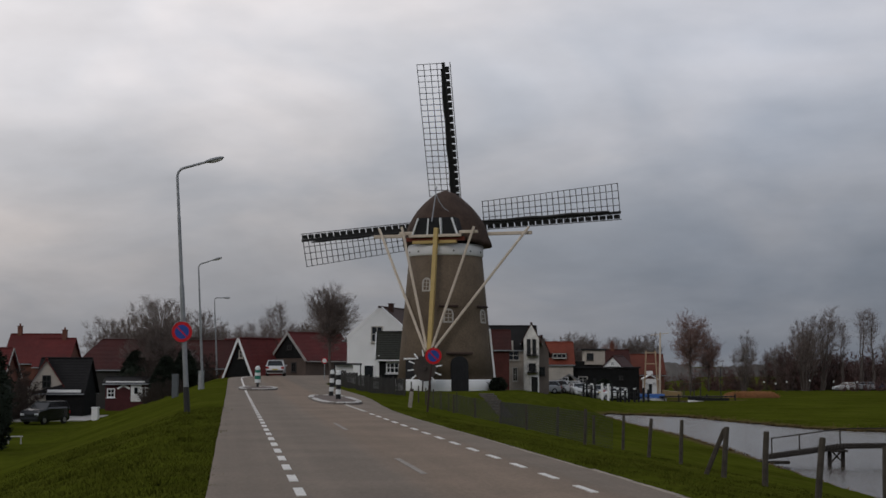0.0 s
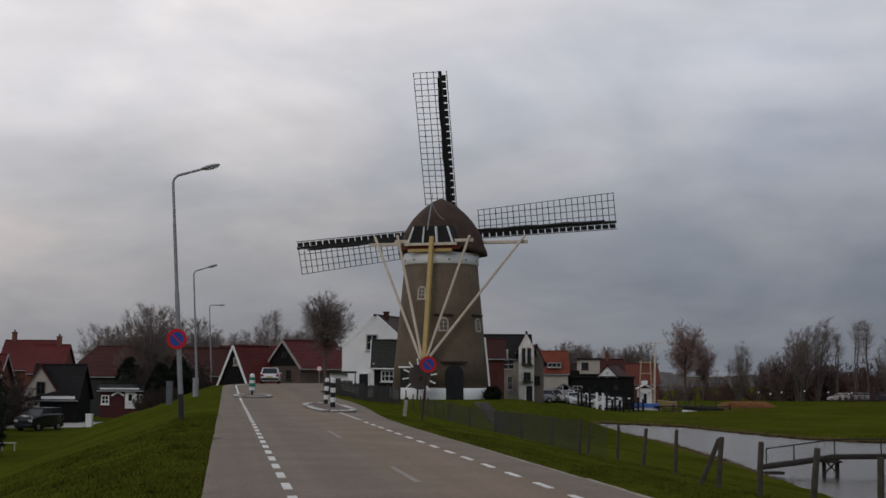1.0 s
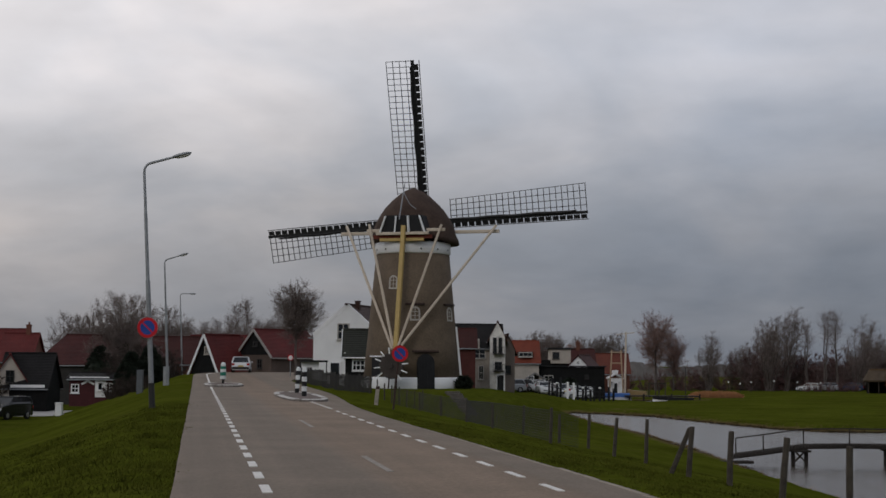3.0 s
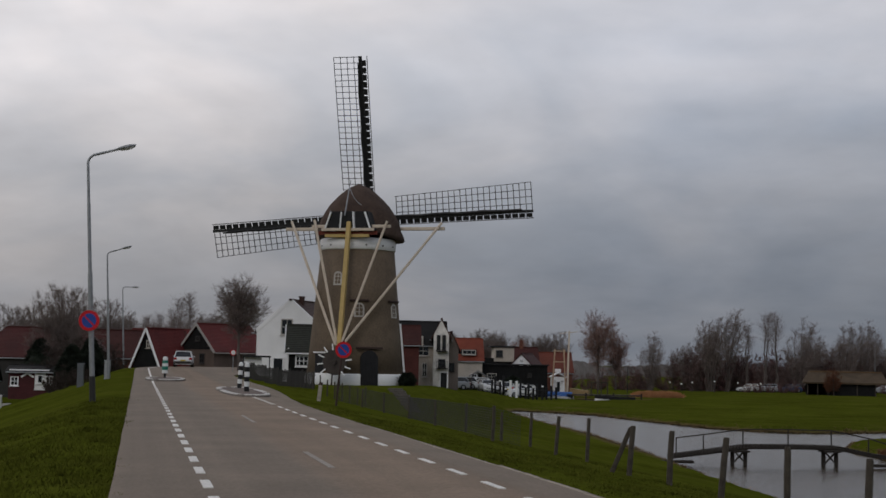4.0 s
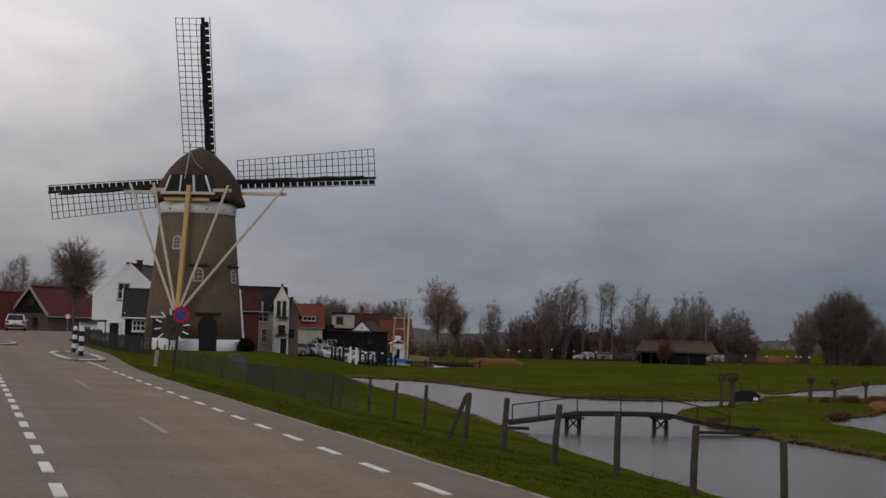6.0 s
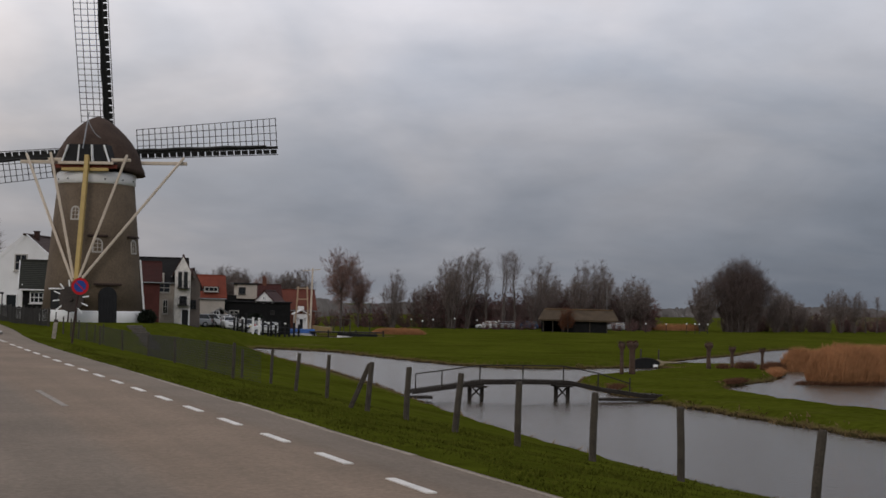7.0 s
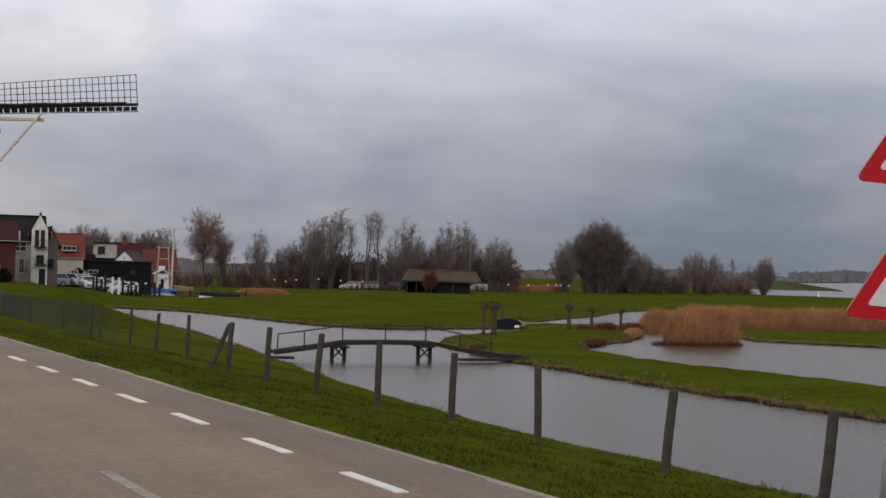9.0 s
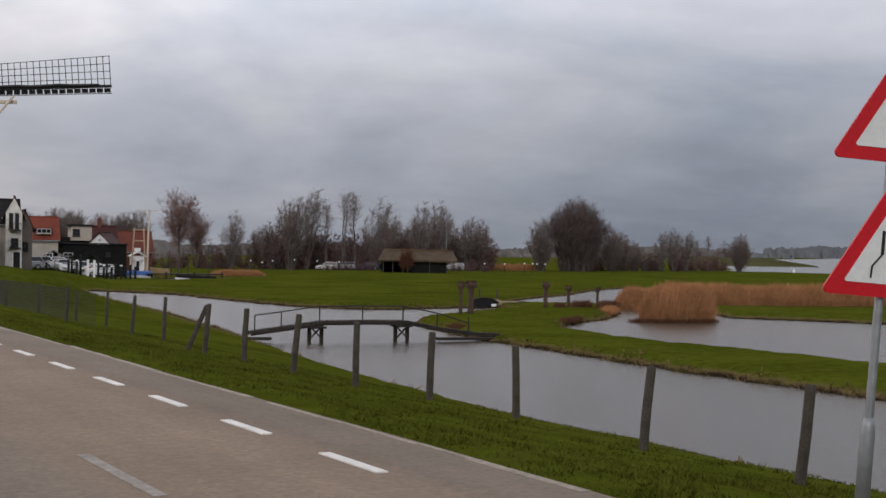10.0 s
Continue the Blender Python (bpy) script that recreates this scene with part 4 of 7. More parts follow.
for x in (19.7, 24.4):
    for y in (0.0,):
        for dx in (-0.33, 0.33):
            bm = bmesh.new()
            box(bm, (x + dx, y, ZW + 0.2), (0.18, 0.18, 1.6), 0.015)
            part("bridge_leg", bm, M_DECK, bridge)
        for sgn in (-1, 1):
            bm = bmesh.new()
            beam(bm, (x - 0.36 * sgn, y - 0.08, ZW + 0.1), (x + 0.36 * sgn, y - 0.08, ZW + 0.85), 0.12, 0.06)
            part("cross_brace", bm, M_DECK, bridge)
        bm = bmesh.new()
        box(bm, (x, y, deck_z(x) - 0.22), (0.9, 1.1, 0.10), 0.01)
        part("cap_beam", bm, M_DECK, bridge)
for x0, x1, z in ((15.6, 17.2, -3.3), (26.2, 30.5, -3.35)):
    bm = bmesh.new()
    box(bm, ((x0 + x1) / 2, -0.6, z), (x1 - x0, 0.5, 0.14), 0.02)
    part("bank_sill", bm, M_DECK, bridge)

# wire netting between the fence posts
net_pts = [Vector((x, y, ground_z(x, y))) for x, y in ((4.9, 42.5), (4.25, 44.0), (3.2, 56.0), (2.6, 66.0), (1.6, 72.0), (0.6, 78.0), (-0.8, 83.0))]
verts, faces = [], []


def wire(p0, p1, w):
    d = Vector((0, 0, w)) if abs((p1 - p0).z) < 0.5 * (p1 - p0).length else Vector((w, 0, 0))
    n = len(verts)
    verts.extend([p0 - d, p1 - d, p1 + d, p0 + d])
    faces.append((n, n + 1, n + 2, n + 3))


for p0, p1 in zip(net_pts, net_pts[1:]):
    L = (p1 - p0).length
    for k in range(13):
        hgt = 0.06 + 0.076 * k
        wire(p0 + Vector((0, 0, hgt)), p1 + Vector((0, 0, hgt)), 0.0035)
    n = int(L / 0.075)
    for i in range(n):
        p = p0.lerp(p1, i / n)
        wire(p + Vector((0, 0, 0.05)), p + Vector((0, 0, 0.98)), 0.0032)
net = strips("wire_netting", verts, faces, M_WIRE)
tagged(net, "thin grey wire sheep netting strung between fence posts", "fence netting", kind="stuff")

# ---- buildings ----
M_REDROOF = roof_mat("red_pantiles", (0.112, 0.017, 0.015))
M_DKREDROOF = roof_mat("weathered_red_pantiles", (0.050, 0.012, 0.009))
M_BARNROOF = roof_mat("dull_red_pantiles", (0.058, 0.0125, 0.0105))
M_ORANGEROOF = roof_mat("orange_pantiles", (0.19, 0.042, 0.022))
M_DARKROOF = roof_mat("dark_slate_roof", (0.018, 0.017, 0.017))
M_DARKROOF.node_tree.nodes["Principled BSDF"].inputs["Specular IOR Level"].default_value = 0.12
M_BRICKRED = mat("red_brick_wall", (0.16, 0.065, 0.045), 0.9, vary=0.35, scale=0.8, fine=10, bump=0.4)
M_BRICKGREY = mat("grey_brown_brick_wall", (0.105, 0.078, 0.064), 0.9, vary=0.3, scale=0.8, fine=10, bump=0.4)
M_BRICKPALE = mat("grey_pale_brick_wall", (0.22, 0.18, 0.155), 0.9, vary=0.3, scale=0.8, fine=10, bump=0.4)
M_CREAMWALL = mat("pale_plaster_wall", (0.48, 0.43, 0.37), 0.85, vary=0.2, scale=0.7, fine=9, bump=0.2)
M_DARKBOARD = mat("dark_weatherboard", (0.014, 0.014, 0.014), 0.85, spec=0.12, vary=0.4, scale=1.5, fine=12, bump=0.4)
M_DARKRED = mat("dark_red_boards", (0.07, 0.016, 0.018), 0.75, vary=0.35, scale=1.5, fine=12)
M_GREYBOARD = mat("grey_weathered_boards", (0.036, 0.034, 0.032), 0.85, vary=0.35, scale=1.5, fine=14, random_hue=0.2)


def wall_window(parent, m, w, h, frame_mat=None, bars=(1, 1), depth=0.10):
    """A window in the wall plane y = 0 of m (outwards is -y), its middle at the origin of m."""
    fm = frame_mat or M_WHITE
    bm = bmesh.new()
    t = 0.09
    ring = []
    for y in (-depth / 2, depth / 2):
        for k in (0.0, t):
            a, b = w / 2 - k, h / 2 - k
            ring.append([bm.verts.new(m @ Vector((x, y, z))) for x, z in ((-a, -b), (a, -b), (a, b), (-a, b))])
    fo, fi, bo, bi = ring
    for i in range(4):
        j = (i + 1) % 4
        for q in ((fo[i], fo[j], fi[j], fi[i]), (bo[j], bo[i], bi[i], bi[j]), (fo[j], fo[i], bo[i], bo[j]), (fi[i], fi[j], bi[j], bi[i])):
            bm.faces.new(q)
    bmesh.ops.recalc_face_normals(bm, faces=bm.faces[:])
    win = part("window", bm, fm, parent)
    for i in range(1, bars[0] + 1):
        bm = bmesh.new()
        box(bm, (-w / 2 + w * i / (bars[0] + 1), 0.01, 0), (0.05, depth * 0.6, h - 2 * t), 0, m)
        part("glazing_bar", bm, fm, win)
    for i in range(1, bars[1] + 1):
        bm = bmesh.new()
        box(bm, (0, 0.012, -h / 2 + h * i / (bars[1] + 1)), (w - 2 * t, depth * 0.5, 0.05), 0, m)
        part("glazing_bar", bm, fm, win)
    bm = bmesh.new()
    box(bm, (0, 0.03, 0), (w - t, 0.02, h - t), 0, m)
    part("pane", bm, M_GLASS, win)
    bm = bmesh.new()
    box(bm, (0, -0.04, -h / 2 - 0.04), (w + 0.12, 0.18, 0.06), 0, m)
    part("sill", bm, fm, win)
    return win


def wall_door(parent, m, w, h, material):
    bm = bmesh.new()
    box(bm, (0, 0.01, h / 2), (w, 0.10, h), 0.01, m)
    d = part("door", bm, material, parent)
    bm = bmesh.new()
    for c, sz in (((-w / 2 - 0.05, -0.01, h / 2), (0.09, 0.14, h)), ((w / 2 + 0.05, -0.01, h / 2), (0.09, 0.14, h)), ((0, -0.01, h + 0.05), (w + 0.19, 0.14, 0.1))):
        box(bm, c, sz, 0, m)
    part("door_frame", bm, M_WHITE, d)
    return d


def gable_house(place, w, l, eave, ridge, wall_m, roof_m, label, barge=None, gable_m=None, chimneys=((0.5, 0.0),), hip=0.0, windows=(), doors=(), side_windows=(), category="house", eave_left=None, barge_w=0.24, over=0.25, window_m=None):
    """A house whose front gable lies in the plane y = 0 and whose ridge runs along y. windows: x, z, w, h on the front gable;
    side_windows: y, z, w, h on the right (+x) or, with a negative w, the left long side."""
    el = eave if eave_left is None else eave_left
    hs = thing("house", place, label, category)
    bm = bmesh.new()
    prism(bm, [(-w / 2, -0.8), (w / 2, -0.8), (w / 2, eave), (0, ridge - 0.05), (-w / 2, el)] if not hip else [(-w / 2, -0.8), (w / 2, -0.8), (w / 2, eave), (-w / 2, el)], 0, l)
    part("wall", bm, wall_m, hs)
    if gable_m is not None:
        bm = bmesh.new()
        prism(bm, [(-w / 2 + 0.02, el), (w / 2 - 0.02, eave), (0, ridge - 0.07)], -0.05, 0.02)
        part("gable_boarding", bm, gable_m, hs)
    # roof planes with thickness and overhang
    for sgn, ev in ((-1, el), (1, eave)):
        bm = bmesh.new()
        sl = (ridge - ev) / (w / 2)
        ox = w / 2 + 0.3
        oz = ev - 0.3 * sl
        y0, y1 = -over, l + over
        if hip:
            a = [bm.verts.new(v) for v in ((sgn * ox, y0, oz), (sgn * ox, y1, oz), (0, y1 - hip, ridge), (0, y0 + hip, ridge))]
        else:
            a = [bm.verts.new(v) for v in ((sgn * ox, y0, oz), (sgn * ox, y1, oz), (0, y1, ridge), (0, y0, ridge))]
        bm.faces.new(a)
        r = bmesh.ops.extrude_face_region(bm, geom=bm.faces[:])
        bmesh.ops.translate(bm, verts=[v for v in r["geom"] if isinstance(v, bmesh.types.BMVert)], vec=(0, 0, 0.14))
        bmesh.ops.recalc_face_normals(bm, faces=bm.faces[:])
        part("roof", bm, roof_m, hs)
    if hip:
        for y0, y1 in ((-0.25, hip - 0.25), (l + 0.25, l + 0.25 - hip)):
            bm = bmesh.new()
            oz = eave - 0.3 * (ridge - eave) / (w / 2)
            a = [bm.verts.new(v) for v in ((-w / 2 - 0.3, y0, oz), (w / 2 + 0.3, y0, oz), (0, y1, ridge))]
            bm.faces.new(a)
            r = bmesh.ops.extrude_face_region(bm, geom=bm.faces[:])
            bmesh.ops.translate(bm, verts=[v for v in r["geom"] if isinstance(v, bmesh.types.BMVert)], vec=(0, 0, 0.14))
            bmesh.ops.recalc_face_normals(bm, faces=bm.faces[:])
            part("roof_hip", bm, roof_m, hs)
    bm = bmesh.new()
    beam(bm, (0, -0.2 + hip, ridge + 0.12), (0, l + 0.2 - hip, ridge + 0.12), 0.22, 0.16, 0.03)
    part("ridge_tiles", bm, roof_m, hs)
    if barge is not None:
        for sgn, ev in ((-1, el), (1, eave)):
            bm = bmesh.new()
            sl = (ridge - ev) / (w / 2)
            beam(bm, (sgn * (w / 2 + 0.32), -0.3, ev - 0.3 * sl + 0.02), (0, -0.3, ridge + 0.06), 0.06, barge_w)
            part("barge_board", bm, barge, hs)
    for fy, fx in chimneys:
        bm = bmesh.new()
        cx, cz = fx * w / 2, ridge - abs(fx) * (ridge - eave)
        box(bm, (cx, fy * l, cz + 0.35), (0.5, 0.5, 1.3), 0.02)
        box(bm, (cx, fy * l, cz + 1.03), (0.6, 0.6, 0.1), 0.01)
        tube(bm, (cx, fy * l, cz + 1.05), (cx, fy * l, cz + 1.35), 0.12, 0.10, 10)
        part("chimney", bm, M_BRICKRED, hs)
    for x, z, ww, hh in windows:
        wall_window(hs, Matrix.Translation((x, -0.03 if gable_m is None or z < eave else -0.08, z)), ww, hh, window_m)
    for x, ww, hh, dm in doors:
        wall_door(hs, Matrix.Translation((x, -0.03, -0.05)), ww, hh, dm)
    for y, z, ww, hh in side_windows:
        sgn = 1 if ww > 0 else -1
        m = Matrix.Translation((sgn * (w / 2 + 0.03), y, z)) @ Matrix.Rotation(radians(90 * sgn), 4, "Z")
        wall_window(hs, m, abs(ww), hh, window_m)
    for sgn, ev in ((-1, el), (1, eave)):
        bm = bmesh.new()
        sl = (ridge - ev) / (w / 2)
        x = sgn * (w / 2 + 0.36)
        beam(bm, (x, -0.2, ev - 0.3 * sl - 0.02), (x, l + 0.2, ev - 0.3 * sl - 0.02), 0.12, 0.12, 0.03)
        part("gutter", bm, M_STEEL if barge is None else barge, hs)
    return hs


def at_ground(x, y, rz=0.0, z=None):
    return pose(x, y, ground_z(x, y) if z is None else z, 0, 0, rz)


# by the mill
wh = gable_house(at_ground(-4.95, 117.0, -18, -0.5), 5.6, 9, 4.2, 6.5, M_WHITE, roof_mat("brown_black_pantiles", (0.062, 0.033, 0.027)), "white-plastered gabled house with a dark tiled roof behind the mill", barge=None,
            chimneys=(), over=-0.30, windows=((-0.25, 4.45, 1.0, 1.3),), doors=((-0.9, 0.75, 2.0, M_GLASS),), side_windows=((3, 2.0, 1.0, 1.2),), window_m=M_DULLWHITE)
bm = bmesh.new()
prism(bm, [(-2.84, 3.98), (0, 6.34), (2.84, 3.98), (2.84, 4.34), (0, 6.72), (-2.84, 4.34)], -0.03, 0.26)
part("parapet_gable", bm, M_WHITE, wh, "white plastered parapet gable")
bm = bmesh.new()
box(bm, (0.35, 1.6, 6.45), (0.36, 0.36, 0.9), 0.02)
box(bm, (0.35, 1.6, 6.92), (0.44, 0.44, 0.08), 0.01)
part("chimney", bm, mat("dark_brown_brick", (0.06, 0.032, 0.026), 0.9, vary=0.3), wh, "small dark brick chimney")
shed = gable_house(at_ground(-4.75, 112.3, -90, -0.45), 3.0, 2.6, 2.65, 4.35, M_DARKBOARD, roof_mat("mossy_grey_tiles", (0.034, 0.036, 0.028)), "black boarded shed with white barge boards and a small window", barge=M_WHITE, chimneys=(), category="shed")
wall_window(shed, Matrix.Translation((1.53, 1.15, 1.75)) @ Matrix.Rotation(radians(90), 4, "Z"), 1.25, 0.85, bars=(3, 1))
bm = bmesh.new()
beam(bm, (1.58, -0.02, 0.0), (1.58, -0.02, 2.7), 0.14, 0.08)
part("corner_board", bm, M_WHITE, shed, "white corner board")
shl = thing("shelter", at_ground(-6.62, 103.0, 0), "small shelter with a dark flat roof and a white panel", "shelter")
bm = bmesh.new()
box(bm, (0, 0.5, 1.60), (1.9, 1.2, 0.13), 0.02)
part("flat_roof", bm, M_TAR, shl)
bm = bmesh.new()
box(bm, (-0.28, 0.42, 1.2), (1.26, 0.05, 0.66), 0.01)
part("white_panel", bm, M_WHITE, shl)
for px in (-0.92, 0.88):
    bm = bmesh.new()
    box(bm, (px, 0.42, 0.7), (0.07, 0.07, 1.72), 0.01)
    part("post", bm, M_TAR, shl)
# grey slatted fence before the white house
for i in range(6):
    fx, fy = -6.9 + i * 0.83, 98.5 - i * 0.75
    fp = thing("garden_fence", at_ground(fx, fy, -42), "grey weathered slatted garden fence panel", "fence", "garden fence panels")
    for k in range(9):
        bm = bmesh.new()
        hgt = 1.05 + 0.04 * math.sin(k * 2.1 + i)
        box(bm, (-0.5 + k * 0.125, 0, hgt / 2), (0.10, 0.025, hgt), 0.004)
        part("slat", bm, M_GREYBOARD, fp)
    for z in (0.25, 0.85):
        bm = bmesh.new()
        box(bm, (0, 0.03, z), (1.12, 0.04, 0.07))
        part("rail", bm, M_GREYBOARD, fp)
    bm = bmesh.new()
    box(bm, (-0.56, 0.03, 0.55), (0.09, 0.09, 1.3), 0.01)
    part("post", bm, M_GREYBOARD, fp)
# low paling posts before the mill
for i in range(9):
    px, py = -2.9 + i * 0.47, 95.2 - i * 0.9
    po = thing("fence_post", at_ground(px, py, i * 13), "thin dark fence stake before the mill", "fence post", "stakes before the mill")
    bm = bmesh.new()
    box(bm, (0, 0, 0.5), (0.07, 0.07, 1.2 + 0.1 * math.sin(i * 1.7)), 0.01)
    part("stake", bm, M_POSTWOOD, po)

# left of the road, below the dike
gable_house(at_ground(-20.35, 148, -34, 0.1), 3.5, 5, 0.5, 4.0, M_DARKBOARD, M_REDROOF, "black gabled house with white barge boards and a steep red roof", barge=M_WHITE, chimneys=(), windows=((0.2, 2.5, 0.55, 0.8),), window_m=M_CREAMWALL)
gable_house(at_ground(-15.6, 150, -38, 0.0), 4.6, 7.6, 2.2, 4.7, M_BRICKGREY, M_REDROOF, "brick house with black boarded gable and red tiled roof", barge=mat("pale_barge_board", (0.33, 0.31, 0.29), 0.7), gable_m=M_DARKBOARD, chimneys=(),
            windows=((0.1, 3.3, 0.6, 0.5), (0.7, 1.3, 0.7, 1.0)), window_m=M_GREYBOARD)
gable_house(at_ground(-11.8, 158, -60, 0.0), 4.0, 6, 1.2, 3.6, M_DARKBOARD, M_REDROOF, "dark boarded shed with a steep red roof", barge=mat("pale_barge_board", (0.33, 0.31, 0.29), 0.7), chimneys=(), category="shed")
gable_house(at_ground(-25.8, 158, 90), 7.0, 13.0, 4.2, 7.1, M_GREYBOARD, M_BARNROOF, "long low barn with a large red tiled hipped roof", hip=2.5, chimneys=(), side_windows=((3, 2.4, -1.1, 1.0), (8, 2.4, -1.1, 1.0)), category="barn")
gable_house(at_ground(-19.0, 168, 90, -3.05), 6.0, 11, 4.4, 7.2, M_BRICKRED, M_DKREDROOF, "house with weathered dark red tiled roof", chimneys=())
gable_house(at_ground(-17.5, 174, 90, -3.05), 6.0, 8, 4.6, 7.5, M_BRICKRED, M_REDROOF, "house with bright red tiled roof behind the dike", chimneys=())
gable_house(at_ground(-44.6, 172, 90), 6.5, 5.6, 5.0, 8.1, M_BRICKRED, M_REDROOF, "brick house with red tiled roof and chimneys", chimneys=((0.85, 0.0),))
gable_house(at_ground(-41.5, 166, 90), 6.5, 3.6, 4.6, 7.5, M_BRICKRED, M_REDROOF, "brick house with red tiled roof", chimneys=((0.3, 0.0),))
gable_house(at_ground(-35.2, 131, 14), 3.2, 7, 2.5, 5.0, M_CREAMWALL, M_REDROOF, "pale plastered gabled house with a small dark window", chimneys=(), windows=((0.05, 3.1, 0.75, 1.1),), window_m=M_GREYBOARD)
gable_house(at_ground(-36.5, 124.5, 90), 4.4, 4.6, 3.75, 5.9, M_BRICKRED, M_REDROOF, "red-tiled low brick house at the edge of the lane", barge=mat("pale_barge_board", (0.33, 0.31, 0.29), 0.7), chimneys=(), barge_w=0.16)
hb = gable_house(at_ground(-31.9, 133.5, 90), 5.0, 4.2, 2.35, 5.1, M_DARKBOARD, M_DARKROOF, "low building with a black roof and a white-edged carport", barge=None, chimneys=(), category="carport")
bm = bmesh.new()
box(bm, (-2.85, 1.6, 2.28), (0.10, 3.0, 0.26), 0.01)
part("fascia", bm, M_WHITE, hb)
hs = gable_house(at_ground(-25.4, 130.5, 90), 2.6, 4.1, 1.62, 2.0, M_DARKRED, M_DARKROOF, "small dark red boarded shed with white-framed windows and door", chimneys=(), category="shed", side_windows=((0.62, 0.85, -0.62, 0.8), (3.6, 0.75, -0.7, 0.8)))
wall_door(hs, Matrix.Translation((-1.33, 1.4, 0)) @ Matrix.Rotation(radians(-90), 4, "Z"), 0.72, 1.45, M_WHITE)
wall_window(hs, Matrix.Translation((-1.40, 1.4, 0.95)) @ Matrix.Rotation(radians(-90), 4, "Z"), 0.5, 0.75, bars=(0, 0))
bm = bmesh.new()
box(bm, (-1.62, 2.3, 1.72), (0.08, 3.4, 0.12), 0.01)
part("fascia", bm, M_WHITE, hs)
for sy in (-1, 1):
    bm = bmesh.new()
    beam(bm, (-1.36, 2.5, 1.42), (-1.36, 2.5 + 0.55 * sy, 1.12), 0.05, 0.16)
    part("gable_trim", bm, M_WHITE, hs, "white boards crossed over the boarding")

# harbour side, right of the mill
M_SLURRY = mat("pale_slurried_brick", (0.36, 0.315, 0.27), 0.9, vary=0.4, scale=0.9, fine=8, bump=0.4)
slate = gable_house(at_ground(10.6, 169, 90), 6.0, 6.2, 5.1, 7.6, M_SLURRY, M_DARKROOF, "grey-brown brick house with dark slate roof", chimneys=(), side_windows=((1.2, 2.2, -0.6, 1.6), (2.4, 2.2, -0.6, 1.6), (3.9, 2.0, -0.8, 1.2), (2.6, 4.3, -1.4, 1.1)), window_m=M_DULLWHITE)
gable_house(at_ground(7.2, 160, 90), 3.5, 2.2, 4.9, 6.7, mat("dark_red_brick_wall", (0.085, 0.026, 0.022), 0.9, vary=0.35, scale=0.8, fine=10, bump=0.4), M_DKREDROOF, "red brick house wing half hidden by the mill", chimneys=())
bm = bmesh.new()
box(bm, (-2.6, 3.2, 5.35), (1.5, 1.2, 1.25), 0.02)
part("dormer", bm, M_DULLWHITE, slate, "white-boarded dormer")
wall_window(slate, Matrix.Translation((-3.38, 3.2, 5.35)) @ Matrix.Rotation(radians(-90), 4, "Z"), 0.85, 0.9, M_DULLWHITE, bars=(1, 0))
narrow = gable_house(at_ground(9.95, 164.5, -4), 1.7, 7, 6.1, 7.75, mat("weathered_white_plaster", (0.72, 0.69, 0.64), 0.85, vary=0.38, scale=1.3, fine=8, bump=0.2), roof_mat("brown_red_pantiles", (0.085, 0.030, 0.022)), "tall narrow white-plastered gabled house with a brown-red roof", chimneys=(), over=0.02,
            windows=((-0.30, 5.2, 0.42, 1.7), (0.32, 5.2, 0.42, 1.7), (0.1, 2.9, 0.8, 0.9)), doors=((0.35, 0.7, 1.9, M_TAR),), window_m=M_GREYBOARD)
for bz in (2.3, 4.2):
    bm = bmesh.new()
    box(bm, (0.15, -0.4, bz), (1.3, 0.7, 0.08), 0.01)
    balcony = part("balcony", bm, M_TAR, narrow, "small dark balcony")
    bm = bmesh.new()
    box(bm, (0.15, -0.72, bz + 0.75), (1.3, 0.05, 0.06))
    for k in range(7):
        box(bm, (-0.47 + k * 0.207, -0.72, bz + 0.4), (0.03, 0.03, 0.7))
    part("balustrade", bm, M_TAR, balcony)
gable_house(at_ground(11.5, 170, 0), 1.6, 7, 4.9, 6.6, M_BRICKPALE, M_DKREDROOF, "grey brick house with a dark red roof", chimneys=(), windows=((0.0, 2.6, 0.7, 1.0),), window_m=M_GREYBOARD)
ho = gable_house(at_ground(16.3, 186, 90), 5.0, 3.1, 3.9, 6.4, M_CREAMWALL, M_ORANGEROOF, "house with a bright orange tiled roof and pale walls", chimneys=(), side_windows=((1.0, 1.6, -0.8, 1.0),))
bm = bmesh.new()
box(bm, (-2.1, 1.7, 4.75), (0.9, 1.9, 0.7), 0.02)
dormer = part("dormer", bm, M_DARKBOARD, ho, "flat dark dormer")
wall_window(ho, Matrix.Translation((-2.58, 1.7, 4.75)) @ Matrix.Rotation(radians(-90), 4, "Z"), 1.7, 0.6, M_DULLWHITE, bars=(2, 0))
porch = thing("shed", at_ground(15.8, 183.5, 0), "small pale shed with a grey pitched roof", "shed")
bm = bmesh.new()
prism(bm, [(-0.9, 0), (0.9, 0), (0.9, 1.7), (0, 2.2), (-0.9, 1.7)], 0, 1.5)
part("wall", bm, M_CREAMWALL, porch)
bm = bmesh.new()
prism(bm, [(-1.2, 1.62), (0, 2.3), (1.2, 1.62), (1.2, 1.75), (0, 2.45), (-1.2, 1.75)], -0.2, 1.7)
part("roof", bm, mat("pale_grey_sheet_roof", (0.22, 0.22, 0.22), 0.6, vary=0.3), porch)
blk = thing("house", at_ground(19.2, 193, 0), "black building with a white flat-roofed upper storey", "house")
bm = bmesh.new()
box(bm, (0, 2, 1.9), (4.0, 4, 5.4), 0.02)
part("wall", bm, M_DARKBOARD, blk)
bm = bmesh.new()
box(bm, (0.75, 1.4, 5.1), (2.6, 4, 1.9), 0.02)
up = part("upper_storey", bm, M_CREAMWALL, blk)
